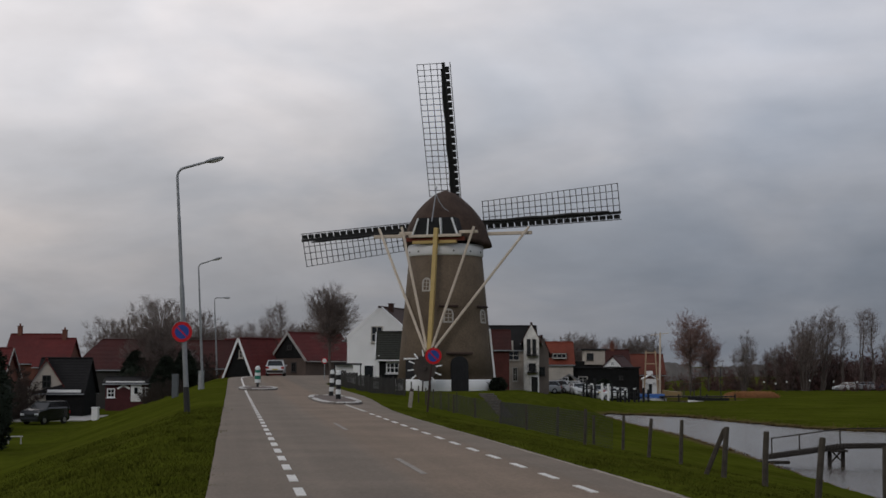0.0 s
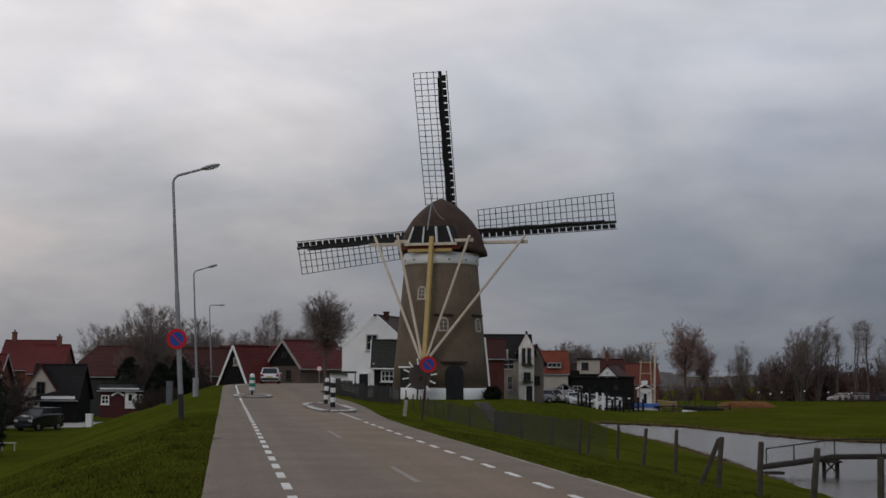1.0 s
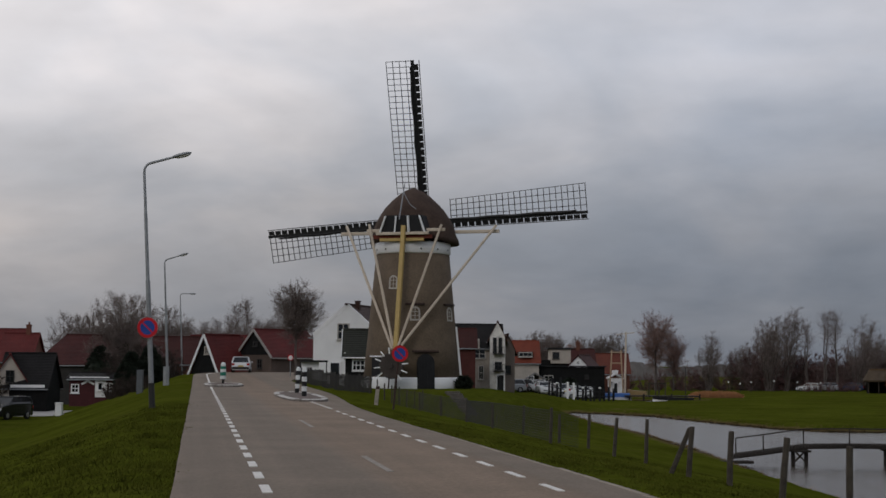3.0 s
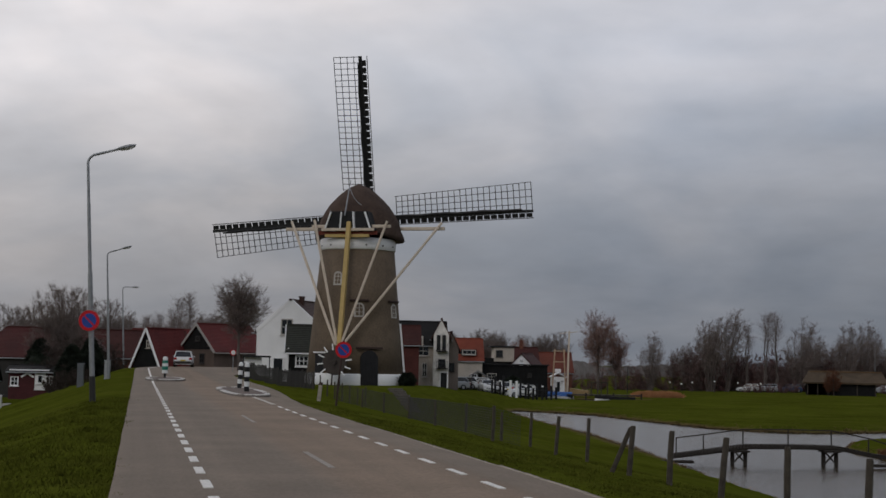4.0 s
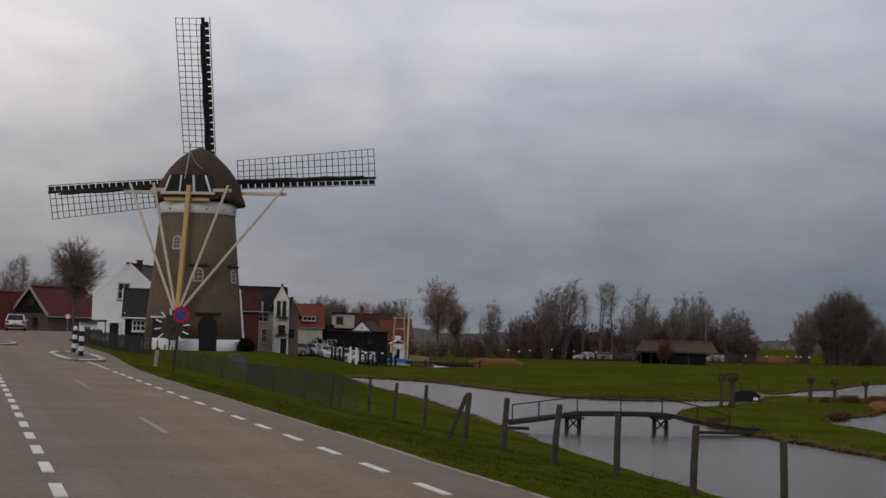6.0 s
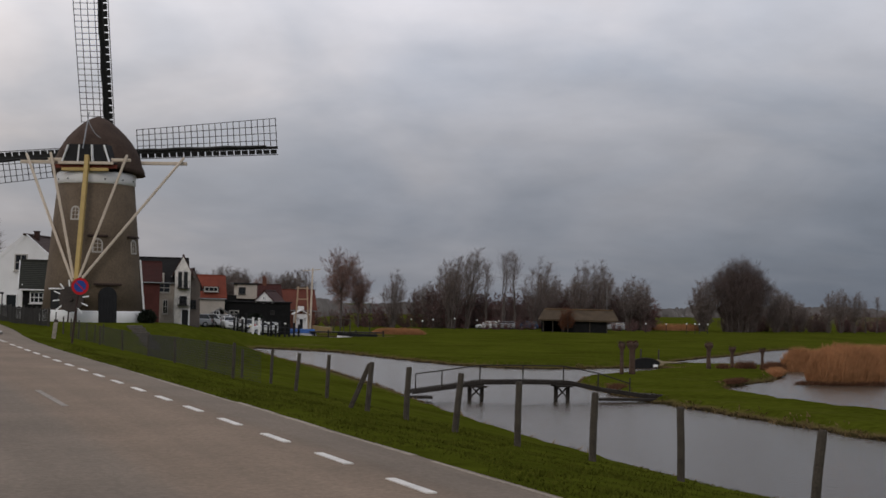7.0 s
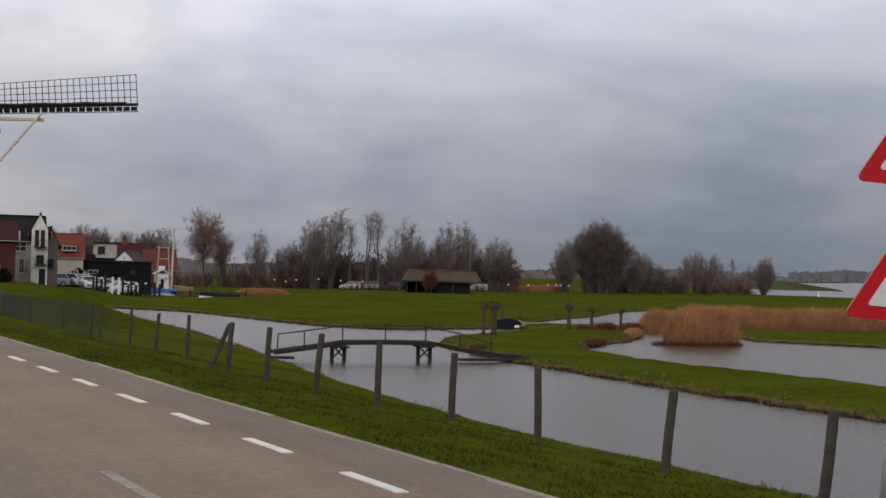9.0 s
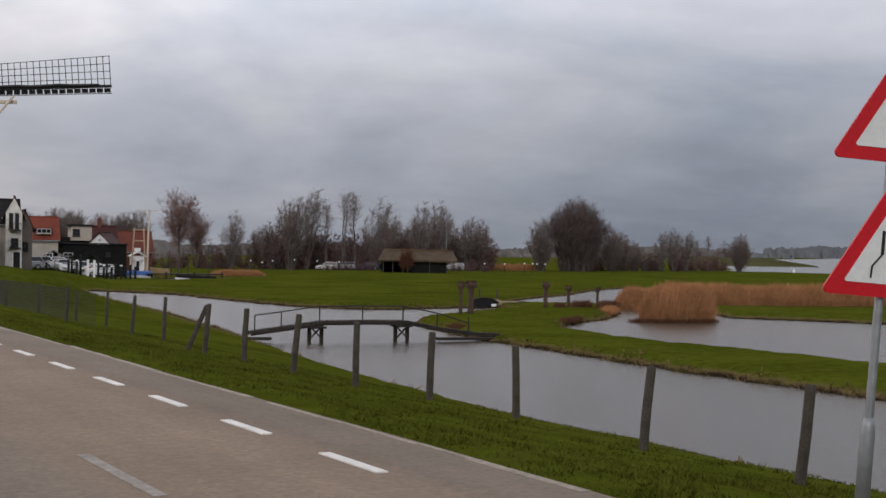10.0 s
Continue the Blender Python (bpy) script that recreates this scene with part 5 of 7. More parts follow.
wall_window(blk, Matrix.Translation((0.1, -0.63, 5.2)), 0.9, 0.9, M_GREYBOARD)
bm = bmesh.new()
box(bm, (0.6, 1.4, 6.12), (3.3, 4.5, 0.2), 0.02)
part("flat_roof", bm, M_TAR, blk)
gw = gable_house(at_ground(21.9, 189.5, -20), 2.5, 6, 4.1, 5.4, M_WHITE, M_DKREDROOF, "small white gabled house front with a dark red roof", chimneys=(), windows=((0.0, 4.5, 0.5, 0.5),))
bm = bmesh.new()
box(bm, (0.1, -0.12, 1.5), (2.7, 0.12, 4.6), 0.01)
part("lower_boards", bm, M_DARKBOARD, gw)
gable_house(at_ground(25.6, 204, 90), 5.5, 5.2, 4.5, 6.9, M_BRICKRED, M_DKREDROOF, "house with weathered red roof by the harbour", chimneys=((0.4, 0.0),))
gable_house(at_ground(31.5, 212, 90), 5.5, 4.4, 3.4, 6.0, M_BRICKRED, roof_mat("brown_orange_pantiles", (0.13, 0.034, 0.02)), "house with brown-orange tiled roof by the harbour", chimneys=())
bw = thing("boathouse", at_ground(20.7, 184.6, 0), "long low black tarred boathouse beside the harbour", "boathouse")
for i in range(32):
    bm = bmesh.new()
    box(bm, (-4.0 + i * 0.25, 0.02 * (i % 2), 1.9), (0.235, 0.04, 4.0 + 0.04 * math.sin(i * 1.3)), 0.004)
    part("board", bm, M_DARKBOARD, bw)
for sx in (-4.1, 3.9):
    bm = bmesh.new()
    box(bm, (sx, 1.2, 1.9), (0.10, 2.4, 4.0))
    part("side_wall", bm, M_DARKBOARD, bw)
bm = bmesh.new()
box(bm, (-0.1, 1.15, 3.98), (8.5, 2.9, 0.16), 0.02)
part("flat_roof", bm, M_TAR, bw)
bm = bmesh.new()
box(bm, (-0.1, 0.10, 1.9), (7.8, 0.08, 3.9))
part("inner_wall", bm, M_DARKBOARD, bw)
wall_window(bw, Matrix.Translation((1.7, -0.05, 2.7)), 0.5, 0.5, M_GREYBOARD)
wall_window(bw, Matrix.Translation((-3.1, -0.05, 2.4)), 1.2, 0.9, M_DULLWHITE)

# thatched barn in the meadow
bx, by = 75.0, 239.6
tb = thing("barn", pose(bx, by, ground_z(bx + 6, by) - 0.1, 0, 0, -16), "low dark boarded barn with mossy thatched roof", "barn")
M_THATCHMOSS = mat("moss_brown_thatch", (0.082, 0.058, 0.036), 0.95, vary=0.45, scale=0.7, fine=6, bump=0.8, dist=0.05)
bm = bmesh.new()
box(bm, (7.4, 3.0, 1.0), (7.6, 5.6, 2.6), 0.02)
box(bm, (1.9, 5.7, 1.0), (3.6, 0.2, 2.6), 0.02)
box(bm, (0.3, 4.0, 1.0), (0.2, 3.4, 2.6), 0.02)
part("wall", bm, M_DARKBOARD, tb)
for sgn in (0, 1):
    bm = bmesh.new()
    y0, y1 = (-0.5, 3.0) if sgn == 0 else (6.5, 3.0)
    a = [bm.verts.new(v) for v in ((-0.5, y0, 1.95), (13.0, y0, 1.95), (12.3, y1, 3.72), (0.5, y1, 3.72))]
    bm.faces.new(a)
    r = bmesh.ops.extrude_face_region(bm, geom=bm.faces[:])
    bmesh.ops.translate(bm, verts=[v for v in r["geom"] if isinstance(v, bmesh.types.BMVert)], vec=(0, 0, 0.28))
    bmesh.ops.subdivide_edges(bm, edges=bm.edges[:], cuts=4, use_grid_fill=True)
    for v in bm.verts:
        v.co.z += 0.06 * noise.noise(v.co * 1.3)
    bmesh.ops.recalc_face_normals(bm, faces=bm.faces[:])
    part("roof", bm, M_THATCHMOSS, tb)
for x0, x1 in ((-0.5, 0.5), (13.0, 12.3)):
    bm = bmesh.new()
    a = [bm.verts.new(v) for v in ((x0, -0.5, 2.0), (x0, 6.5, 2.0), (x1, 3, 3.82))]
    bm.faces.new(a)
    r = bmesh.ops.extrude_face_region(bm, geom=bm.faces[:])
    bmesh.ops.translate(bm, verts=[v for v in r["geom"] if isinstance(v, bmesh.types.BMVert)], vec=(0, 0, 0.22))
    bmesh.ops.recalc_face_normals(bm, faces=bm.faces[:])
    part("roof_hip", bm, M_THATCHMOSS, tb)
for i in range(14):
    bm = bmesh.new()
    beam(bm, (0.6 + i * 0.83, 2.95, 3.97 + 0.03 * math.sin(i * 2.3)), (1.40 + i * 0.83, 2.95, 3.98), 0.6, 0.18, 0.04)
    part("ridge_turf", bm, mat("pale_ridge_turf", (0.17, 0.105, 0.055), 0.95, vary=0.4), tb, "paler worn ridge")
for x in (0.3, 1.9, 3.5, 8.2, 11.1):
    bm = bmesh.new()
    box(bm, (x, 0.1, 0.95), (0.16, 0.16, 2.1), 0.01)
    part("post", bm, M_POSTWOOD, tb)

# ---- trees and shrubs ----


class Twigs:
    """Collects limbs as tapered tubes and twigs as thin blades."""

    def __init__(self, seed):
        self.rng = random.Random(seed)
        self.lv, self.lf, self.tv, self.tf = [], [], [], []

    def limb(self, p0, p1, r0, r1, sides=5):
        d = (p1 - p0).normalized()
        a = d.orthogonal().normalized()
        b = d.cross(a)
        n = len(self.lv)
        for p, r in ((p0, r0), (p1, r1)):
            for i in range(sides):
                t = 2 * math.pi * i / sides
                self.lv.append(p + a * (r * math.cos(t)) + b * (r * math.sin(t)))
        for i in range(sides):
            j = (i + 1) % sides
            self.lf.append((n + i, n + j, n + sides + j, n + sides + i))

    def twig(self, p0, p1, w):
        d = (p1 - p0)
        s = d.cross(Vector((self.rng.uniform(-1, 1), self.rng.uniform(-1, 1), self.rng.uniform(-0.4, 0.4))))
        s = s.normalized() * w if s.length > 1e-6 else Vector((w, 0, 0))
        n = len(self.tv)
        self.tv.extend([p0 - s, p0 + s, p1])
        self.tf.append((n, n + 1, n + 2))

    def bough(self, p0, p1, r0, r1, sag, sides=4, thin=False):
        """A bent limb from p0 to p1; returns its points."""
        g = self.rng
        n = 4
        mid = p0.lerp(p1, 0.5) + Vector((g.gauss(0, sag), g.gauss(0, sag), -abs(g.gauss(0, sag))))
        pts = [p0 * ((1 - t) ** 2) + mid * (2 * t * (1 - t)) + p1 * (t * t) for t in [i / n for i in range(n + 1)]]
        for i in range(n):
            ra, rb = r0 + (r1 - r0) * i / n, r0 + (r1 - r0) * (i + 1) / n
            if thin:
                self.twig(pts[i], pts[i + 1], ra)
            else:
                self.limb(pts[i], pts[i + 1], ra, rb, sides)
        return pts


# style: origin height of boughs (low, high), crown centre height, crown radii across and up, boughs, all as parts of the height
STYLES = {"round": (0.20, 0.50, 0.60, 0.36, 0.38, 84), "oval": (0.48, 0.66, 0.69, 0.325, 0.30, 110), "tall": (0.34, 0.62, 0.66, 0.27, 0.33, 96), "shrub": (0.0, 0.08, 0.45, 0.58, 0.52, 40)}


def tree(name, place, label, seed, h, style, twig_mat=None, group="bare trees", sprays=22):
    tw = Twigs(seed)
    g = tw.rng
    lo, hi, zc, rx, rz, n = STYLES[style]
    stemmed = style != "shrub"
    rough = 0.22 if stemmed else 0.36
    wide = {"shrub": 1.7, "oval": 0.62, "tall": 0.9, "round": 0.8}[style]
    if not stemmed:
        sprays = 13

    def envelope(bias):
        while True:
            d = Vector((g.gauss(0, 1), g.gauss(0, 1), g.gauss(0.25, 1))).normalized()
            k = 0.84 + rough * noise.noise(d * 2.3 + Vector((seed * 3.1, 0, 0)))
            k *= bias ** 0.33
            p = Vector((d.x * rx * h * k, d.y * rx * h * k, zc * h + d.z * rz * h * k))
            if p.z > 0.06 * h:
                return p

    stem = []
    if stemmed:
        top = (hi + 0.16) * h
        pts = [Vector((g.gauss(0, 0.006) * h, g.gauss(0, 0.006) * h, -0.2 + top * i / 7)) for i in range(8)]
        r0 = h * 0.019
        for i in range(7):
            tw.limb(pts[i], pts[i + 1], r0 * (1 - i / 8.5), r0 * (1 - (i + 1) / 8.5), 7)
        stem.append(pts)
    for b in range(n):
        tip = envelope(g.uniform(0.15, 1.0))
        if stemmed:
            sp = g.choice(stem)
            f = g.uniform(lo, hi) * h / top * 7
            f = min(f, max(0.4, (tip.z - 0.12 * h) / top * 7), 6.9)
            p0 = sp[int(f)].lerp(sp[int(f) + 1], f - int(f))
        else:
            a = math.atan2(tip.y, tip.x)
            rr = g.uniform(0, 0.3) * rx * h
            p0 = Vector((rr * math.cos(a), rr * math.sin(a), -0.1))
        L = (tip - p0).length
        thick = (0.0085 if style == "oval" else 0.0055) * h * (L / (0.4 * h)) ** 0.7 if b < n * 0.3 else 0.0030 * h
        pts = tw.bough(p0, tip, max(0.016, thick), 0.010, 0.07 * L)
        up = 0.35
        for t in range(1, 5):
            for _ in range(2 if t > 1 else 1):
                q0 = pts[t]
                out = (q0 - Vector((0, 0, zc * h * 0.7))).normalized()
                d = (out * 0.7 + Vector((g.gauss(0, 0.6), g.gauss(0, 0.6), g.gauss(up, 0.4)))).normalized()
                q1 = q0 + d * h * g.uniform(0.05, 0.11)
                sub = tw.bough(q0, q1, 0.012, 0.008, 0.08, 3, True)
                for j in range(sprays):
                    w0 = sub[g.randint(1, 4)]
                    e = (d * 0.7 + Vector((g.gauss(0, 0.65), g.gauss(0, 0.65), g.gauss(0.2 + 0.4 * up, 0.5)))).normalized()
                    tw.twig(w0, w0 + e * g.uniform(0.3, 1.0) * (0.5 + h / 24), g.uniform(0.009, 0.015) * wide)
    ob = thing(name, place, label, "shrub" if style == "shrub" else "tree", group)
    strips("trunk" if style != "shrub" else "stem", tw.lv, tw.lf, M_BARK, ob)
    strips("crown", tw.tv, tw.tf, twig_mat or M_TWIG, ob)
    return ob


def spin(x, y, rz, k=1.0, z=None):
    return pose(x, y, ground_z(x, y) - 0.05 if z is None else z, 0, 0, rz) @ Matrix.Diagonal((k, k, k, 1))


def planted(src, x, y, rz, k):
    ob = copy_thing(src, pose(x, y, ground_z(x, y) - 0.05, 0, 0, rz))
    ob.scale = (k, k, k)
    return ob



def plume_tree(place, label, seed, h, spread, plumes, lean=0.10, bare=0.22, dome=0.35, fine=10, twig_mat=None, group="trees beyond the meadow", tuft=1.0, root=0.22):
    """Many upright stems fanning from one foot, each a feathery plume of fine twigs; the tops are blown towards +x."""
    tw = Twigs(seed)
    g = tw.rng
    for k in range(plumes):
        a = 2.399963 * k + g.uniform(-0.4, 0.4)
        rr = ((k + 0.35) / plumes) ** 0.5
        top = h * (1 - dome * rr * rr) * g.uniform(0.86, 1.0)
        tip = Vector((spread * rr * math.cos(a) + lean * top, spread * 0.7 * rr * math.sin(a), top))
        foot = Vector((root * (tip.x - lean * top) * g.uniform(0.5, 1.0), root * tip.y, -0.15))
        n = 10
        pts = []
        for i in range(n + 1):
            f = i / n
            bow = Vector((tip.x * (f ** 1.35), tip.y * (f ** 1.1), 0))
            p = foot * (1 - f) + bow + Vector((g.gauss(0, 0.010) * h, g.gauss(0, 0.010) * h, top * f))
            pts.append(p)
        r0 = h * (0.0085 if plumes > 4 else 0.012)
        for i in range(n):
            tw.limb(pts[i], pts[i + 1], max(0.022, r0 * (1 - i / (n + 0.6))), max(0.018, r0 * (1 - (i + 1) / (n + 0.6))), 5)
        for _ in range(58):
            f = bare + (1 - bare) * g.random() ** 0.85
            i = min(n - 1, int(f * n))
            q0 = pts[i].lerp(pts[i + 1], f * n - i)
            wide = h * tuft * g.uniform(0.7, 1.25) * (0.05 + 0.06 * math.sin(math.pi * min(1, (f - bare) / (1 - bare) * 0.9 + 0.08)))
            out = Vector((g.gauss(0.2, 0.85), g.gauss(0, 0.85), g.gauss(0.8, 0.4))).normalized()
            sub = tw.bough(q0, q0 + out * wide, 0.020, 0.009, 0.05, 3, True)
            for j in range(fine):
                w0 = sub[g.randint(0, 4)]
                e = (out * 0.7 + Vector((g.gauss(0.2, 0.55), g.gauss(0, 0.55), g.gauss(0.5, 0.4)))).normalized()
                tw.twig(w0, w0 + e * g.uniform(0.5, 1.3) * wide, g.uniform(0.009, 0.016))
    ob = thing("tree", place, label, "tree", group)
    strips("trunk", tw.lv, tw.lf, M_BARK, ob)
    strips("crown", tw.tv, tw.tf, twig_mat or M_TWIG, ob)
    return ob


# beyond the meadow, seen over the ditch
P1 = plume_tree(spin(64.4, 262, 0), "tall bare wind-blown poplars standing close together", 3, 14.2, 4.0, 15, 0.07, 0.30)
plume_tree(spin(68.2, 264, 0), "tall bare wind-blown poplar with ragged top", 8, 15.0, 2.1, 7, 0.10, 0.36, 0.2)
P3 = plume_tree(spin(80.6, 262, 0), "broad bare tree blown over to one side", 15, 14.0, 4.3, 14, 0.15, 0.26, 0.5)
P4 = plume_tree(spin(74.6, 262, 0), "slim bare poplar with a high feathery top", 12, 15.0, 0.55, 2, 0.03, 0.48, 0.1, 10, group="slim poplars")
P5 = plume_tree(spin(89.4, 263, 0), "bare upright tree beyond the meadow", 19, 13.2, 3.3, 11, 0.06, 0.30, 0.4)
P6 = plume_tree(spin(100.0, 265, 0), "smaller bare round-topped tree beyond the meadow", 27, 10.6, 2.9, 10, 0.06, 0.36, 0.45)
for src, x, y, rz, k in ((P4, 76.9, 263, 100, 1.0), (P4, 72.0, 265, 30, 0.86), (P5, 93.6, 265, 20, 1.03), (P6, 103.6, 266, 70, 0.96), (P6, 96.6, 268, 25, 1.05), (P5, 53.6, 262, 35, 0.82), (P6, 61.0, 268, 12, 0.85),
                         (P1, 66.5, 272, 15, 0.80), (P5, 84.5, 271, 10, 0.76), (P6, 86.3, 268, 15, 0.9), (P6, 59.5, 270, 25, 0.75), (P6, 91.0, 271, 330, 0.95)):
    planted(src, x, y, rz, k)
M_TWIGNEAR = mat("dark_bare_twigs", (0.165, 0.132, 0.118), 0.95, vary=0.35, scale=0.4, fine=3, bump=0)
R1 = tree("tree", spin(43.5, 258.4, 0), "broad bare tree with reddish-brown twigs by the harbour", 21, 14.0, "tall", M_TWIGRED, "broad bare trees", 32)
R2 = tree("tree", spin(-29.2, 150, 0), "large bare broad-crowned tree among red-roofed houses", 30, 11.8, "round", M_TWIGNEAR, "broad bare trees", 38)
R3 = tree("tree", spin(-9.9, 130, 0), "bare round-crowned street tree", 41, 8.1, "oval", M_TWIGNEAR, "broad bare trees", 26)
for src, x, y, rz, k in ((R1, 47.6, 263.5, 50, 0.74), (R1, 28.1, 246, 120, 0.62), (R3, 32.0, 246, 120, 0.95), (R2, 19.5, 221, 120, 0.66), (R2, -40.5, 178, 30, 0.74), (R2, -36.3, 191.5, 165, 0.93), (R3, -18.5, 205, 60, 1.1), (R3, -21.5, 210, 160, 1.0), (R2, -43.0, 200, 200, 0.8), (R2, -32.0, 195, 290, 0.85),
                         (R3, 24.0, 265, 110, 0.9), (R3, 29.5, 300, 30, 1.1), (R2, 36.0, 306, 75, 0.75), (R2, 42.0, 300, 240, 0.8), (R3, 20.0, 290, 330, 1.0), (R2, -56.0, 215, 20, 0.5)):
    planted(src, x, y, rz, k * {R2: 1.2, R3: 1.18}.get(src, 1.0))
for x, y, rz, k in ((-35.2, 300, 0, 1.16), (-33.2, 302, 80, 1.22), (-36.6, 304, 150, 0.98), (-38.6, 300, 210, 0.92), (-41.0, 296, 30, 0.88), (-43.2, 290, 100, 0.86), (-30.6, 300, 270, 0.92), (-45.2, 292, 320, 0.84), (-28.4, 296, 10, 0.84), (-47.4, 288, 60, 0.82), (-26.4, 298, 190, 0.80)):
    planted(P4, x, y, rz, k)
for x, y, rz, k in ((-40.0, 300, 0, 0.62), (-44.5, 296, 60, 0.60), (-49.0, 290, 120, 0.62), (-53.0, 284, 200, 0.60), (-36.5, 306, 280, 0.60), (-31.0, 304, 330, 0.58), (-26.5, 300, 20, 0.60), (-22.5, 296, 90, 0.58)):
    planted(P1, x, y, rz, k)
for i in range(44):
    planted((P1, P3, P5)[i % 3], -60 + 0.92 * i, 280 + 12 * math.sin(i * 2.1), 77 * i, 0.82 + 0.10 * math.sin(i * 1.3))
plume_tree(spin(126.4, 272, 0), "large dense many-stemmed bare willow with a fan-shaped crown", 55, 15.0, 7.2, 135, 0.0, 0.02, 0.40, 9, mat("brown_willow_twigs", (0.118, 0.086, 0.078), 0.95, vary=0.35, scale=0.4, fine=3, bump=0), "willows", 1.15, 0.55)
B2 = plume_tree(spin(118.6, 272, 0), "bare round-crowned tree beside the willow", 57, 11.0, 3.5, 26, 0.02, 0.12, 0.5, 11, None, "willows", 1.15, 0.3)
for src, x, y, rz, k in ((B2, 137.0, 277, 100, 0.88), (B2, 142.0, 282, 200, 0.78), (B2, 133.0, 280, 20, 0.80), (P6, 152.5, 284, 20, 0.86), (P6, 156.0, 285, 60, 0.92), (P6, 159.5, 286, 300, 0.86), (P4, 165.0, 286, 40, 0.55), (P4, 163.4, 288, 140, 0.5), (B2, 172.3, 285, 300, 0.80), (B2, 148.0, 288, 140, 0.62)):
    planted(src, x, y, rz, k)
for rz, k in ((40, 0.80), (160, 0.76), (280, 0.72)):
    planted(B2, 18.9 + 0.004 * rz, 224, rz, k)
SH = tree("shrub", spin(50, 264, 0), "reddish-brown bare shrub at the meadow's edge", 61, 5.0, "shrub", mat("red_brown_scrub", (0.155, 0.085, 0.080), 0.95, vary=0.35, scale=0.4, fine=3, bump=0), "scrub beyond the meadow")
SD = tree("shrub", spin(54, 266, 0), "dark bare shrub at the meadow's edge", 67, 5.2, "shrub", mat("grey_brown_scrub", (0.14, 0.095, 0.088), 0.95, vary=0.35, scale=0.4, fine=3, bump=0), "scrub beyond the meadow")
g = random.Random(5)
for i in range(112):
    x = 30 + i * 0.70 + g.uniform(-0.8, 0.8)
    if x < 62 and i % 3:
        continue
    planted(SH if g.random() < 0.6 else SD, x, 266 + g.uniform(-6, 9) + 0.1 * (x - 30), g.uniform(0, 360), g.uniform(1.0, 1.65) * (0.55 if x < 62 else 1.0))
for i in range(25):
    x = 131 + i * 2.0
    planted(SH if g.random() < 0.7 else SD, x + g.uniform(-1, 1), 283 + 0.45 * (x - 131) + g.uniform(-4, 5), g.uniform(0, 360), g.uniform(0.7, 1.15))
for i in range(26):
    planted(SD, -52 + i * 1.9 + g.uniform(-1, 1), 270 + g.uniform(-8, 20), g.uniform(0, 360), g.uniform(1.1, 1.9))
SK = tree("shrub", spin(-38.2, 127, 0), "dark leafless shrub beside the houses below the dike", 71, 4.6, "shrub", mat("dark_wet_twigs", (0.045, 0.032, 0.026), 0.95, vary=0.4, scale=0.6, fine=4, bump=0), "shrubs below the dike")
for x, y, k in ((-38.5, 122, 0.7), (-30.0, 160, 0.9), (-27.5, 150, 0.9), (-25.0, 146, 0.8), (-22.5, 139, 0.7), (-40, 118, 0.8), (-42, 126, 0.9), (-39.5, 136, 1.0), (17, 182, 0.35), (13.5, 172, 0.4), (-34.6, 115, 1.15), (-36.0, 120, 1.1), (-35.6, 124, 0.9), (-37.8, 128, 1.2), (-25.8, 132, 1.0), (-22.4, 119, 0.45), (-24.2, 121, 0.30), (-23.2, 116, 0.35), (-21.8, 113, 0.35), (-20.6, 112, 0.32), (-19.6, 110, 0.28), (-22.9, 124, 0.5), (-26.5, 138, 1.0), (-25.0, 136, 1.2), (-23.0, 128, 0.8), (-21.0, 130, 0.7)):
    planted(SK, x, y, g.uniform(0, 360), k)


def evergreen(place, label, seed, h, w, n, leaf=None, name="evergreen", category="evergreen shrub"):
    """A dense dark evergreen of many small leaf blades on a trunk."""
    r = random.Random(seed)
    ob = thing(name, place, label, category, "dark evergreens" if leaf is None else "")
    vs, fs = [], []
    for i in range(n):
        z = r.uniform(0.02, 1)
        wid = w * (min(1, (1 - z) * 2.2) ** 0.5) * (0.8 + 0.2 * min(1, z * 4)) * (0.75 + 0.35 * noise.noise(Vector((z * 3, r.uniform(0, 3), seed))))
        a = r.uniform(0, 2 * math.pi)
        rad = wid * r.uniform(0.3, 1) ** 0.5
        p = Vector((rad * math.cos(a), rad * math.sin(a), z * h))
        d = Vector((math.cos(a) + r.gauss(0, 0.6), math.sin(a) + r.gauss(0, 0.6), r.gauss(0.2, 0.5))).normalized() * r.uniform(0.15, 0.38)
        sd = d.cross(Vector((r.uniform(-1, 1), r.uniform(-1, 1), r.uniform(-1, 1)))).normalized() * 0.07
        k = len(vs)
        vs.extend([p - sd, p + sd, p + d])
        fs.append((k, k + 1, k + 2))
    strips("foliage", vs, fs, leaf or M_CONIFER, ob)
    bm = bmesh.new()
    bmesh.ops.create_icosphere(bm, subdivisions=3, radius=1.0, matrix=Matrix.Translation((0, 0, h * 0.42)) @ Matrix.Diagonal((w * 0.74, w * 0.74, h * 0.44, 1)))
    for v in bm.verts:
        v.co += (v.co - Vector((0, 0, h * 0.42))) * 0.22 * noise.noise(v.co * 1.4 + Vector((seed, 0, 0)))
    part("inner_foliage", bm, leaf or M_CONIFER, ob)
    bm = bmesh.new()
    tube(bm, (0, 0, -0.3), (0, 0, h * 0.8), 0.12, 0.04, 7)
    part("trunk", bm, M_BARK, ob)
    return ob


evergreen(at_ground(-30.8, 148), "tall dark evergreen beside the sheds", 3, 6.0, 2.1, 6500)
evergreen(at_ground(-28.6, 145), "dark rounded evergreen hedge", 4, 3.0, 1.8, 4200)
evergreen(at_ground(-26.0, 140), "dark rounded evergreen hedge", 5, 2.6, 1.6, 3600)
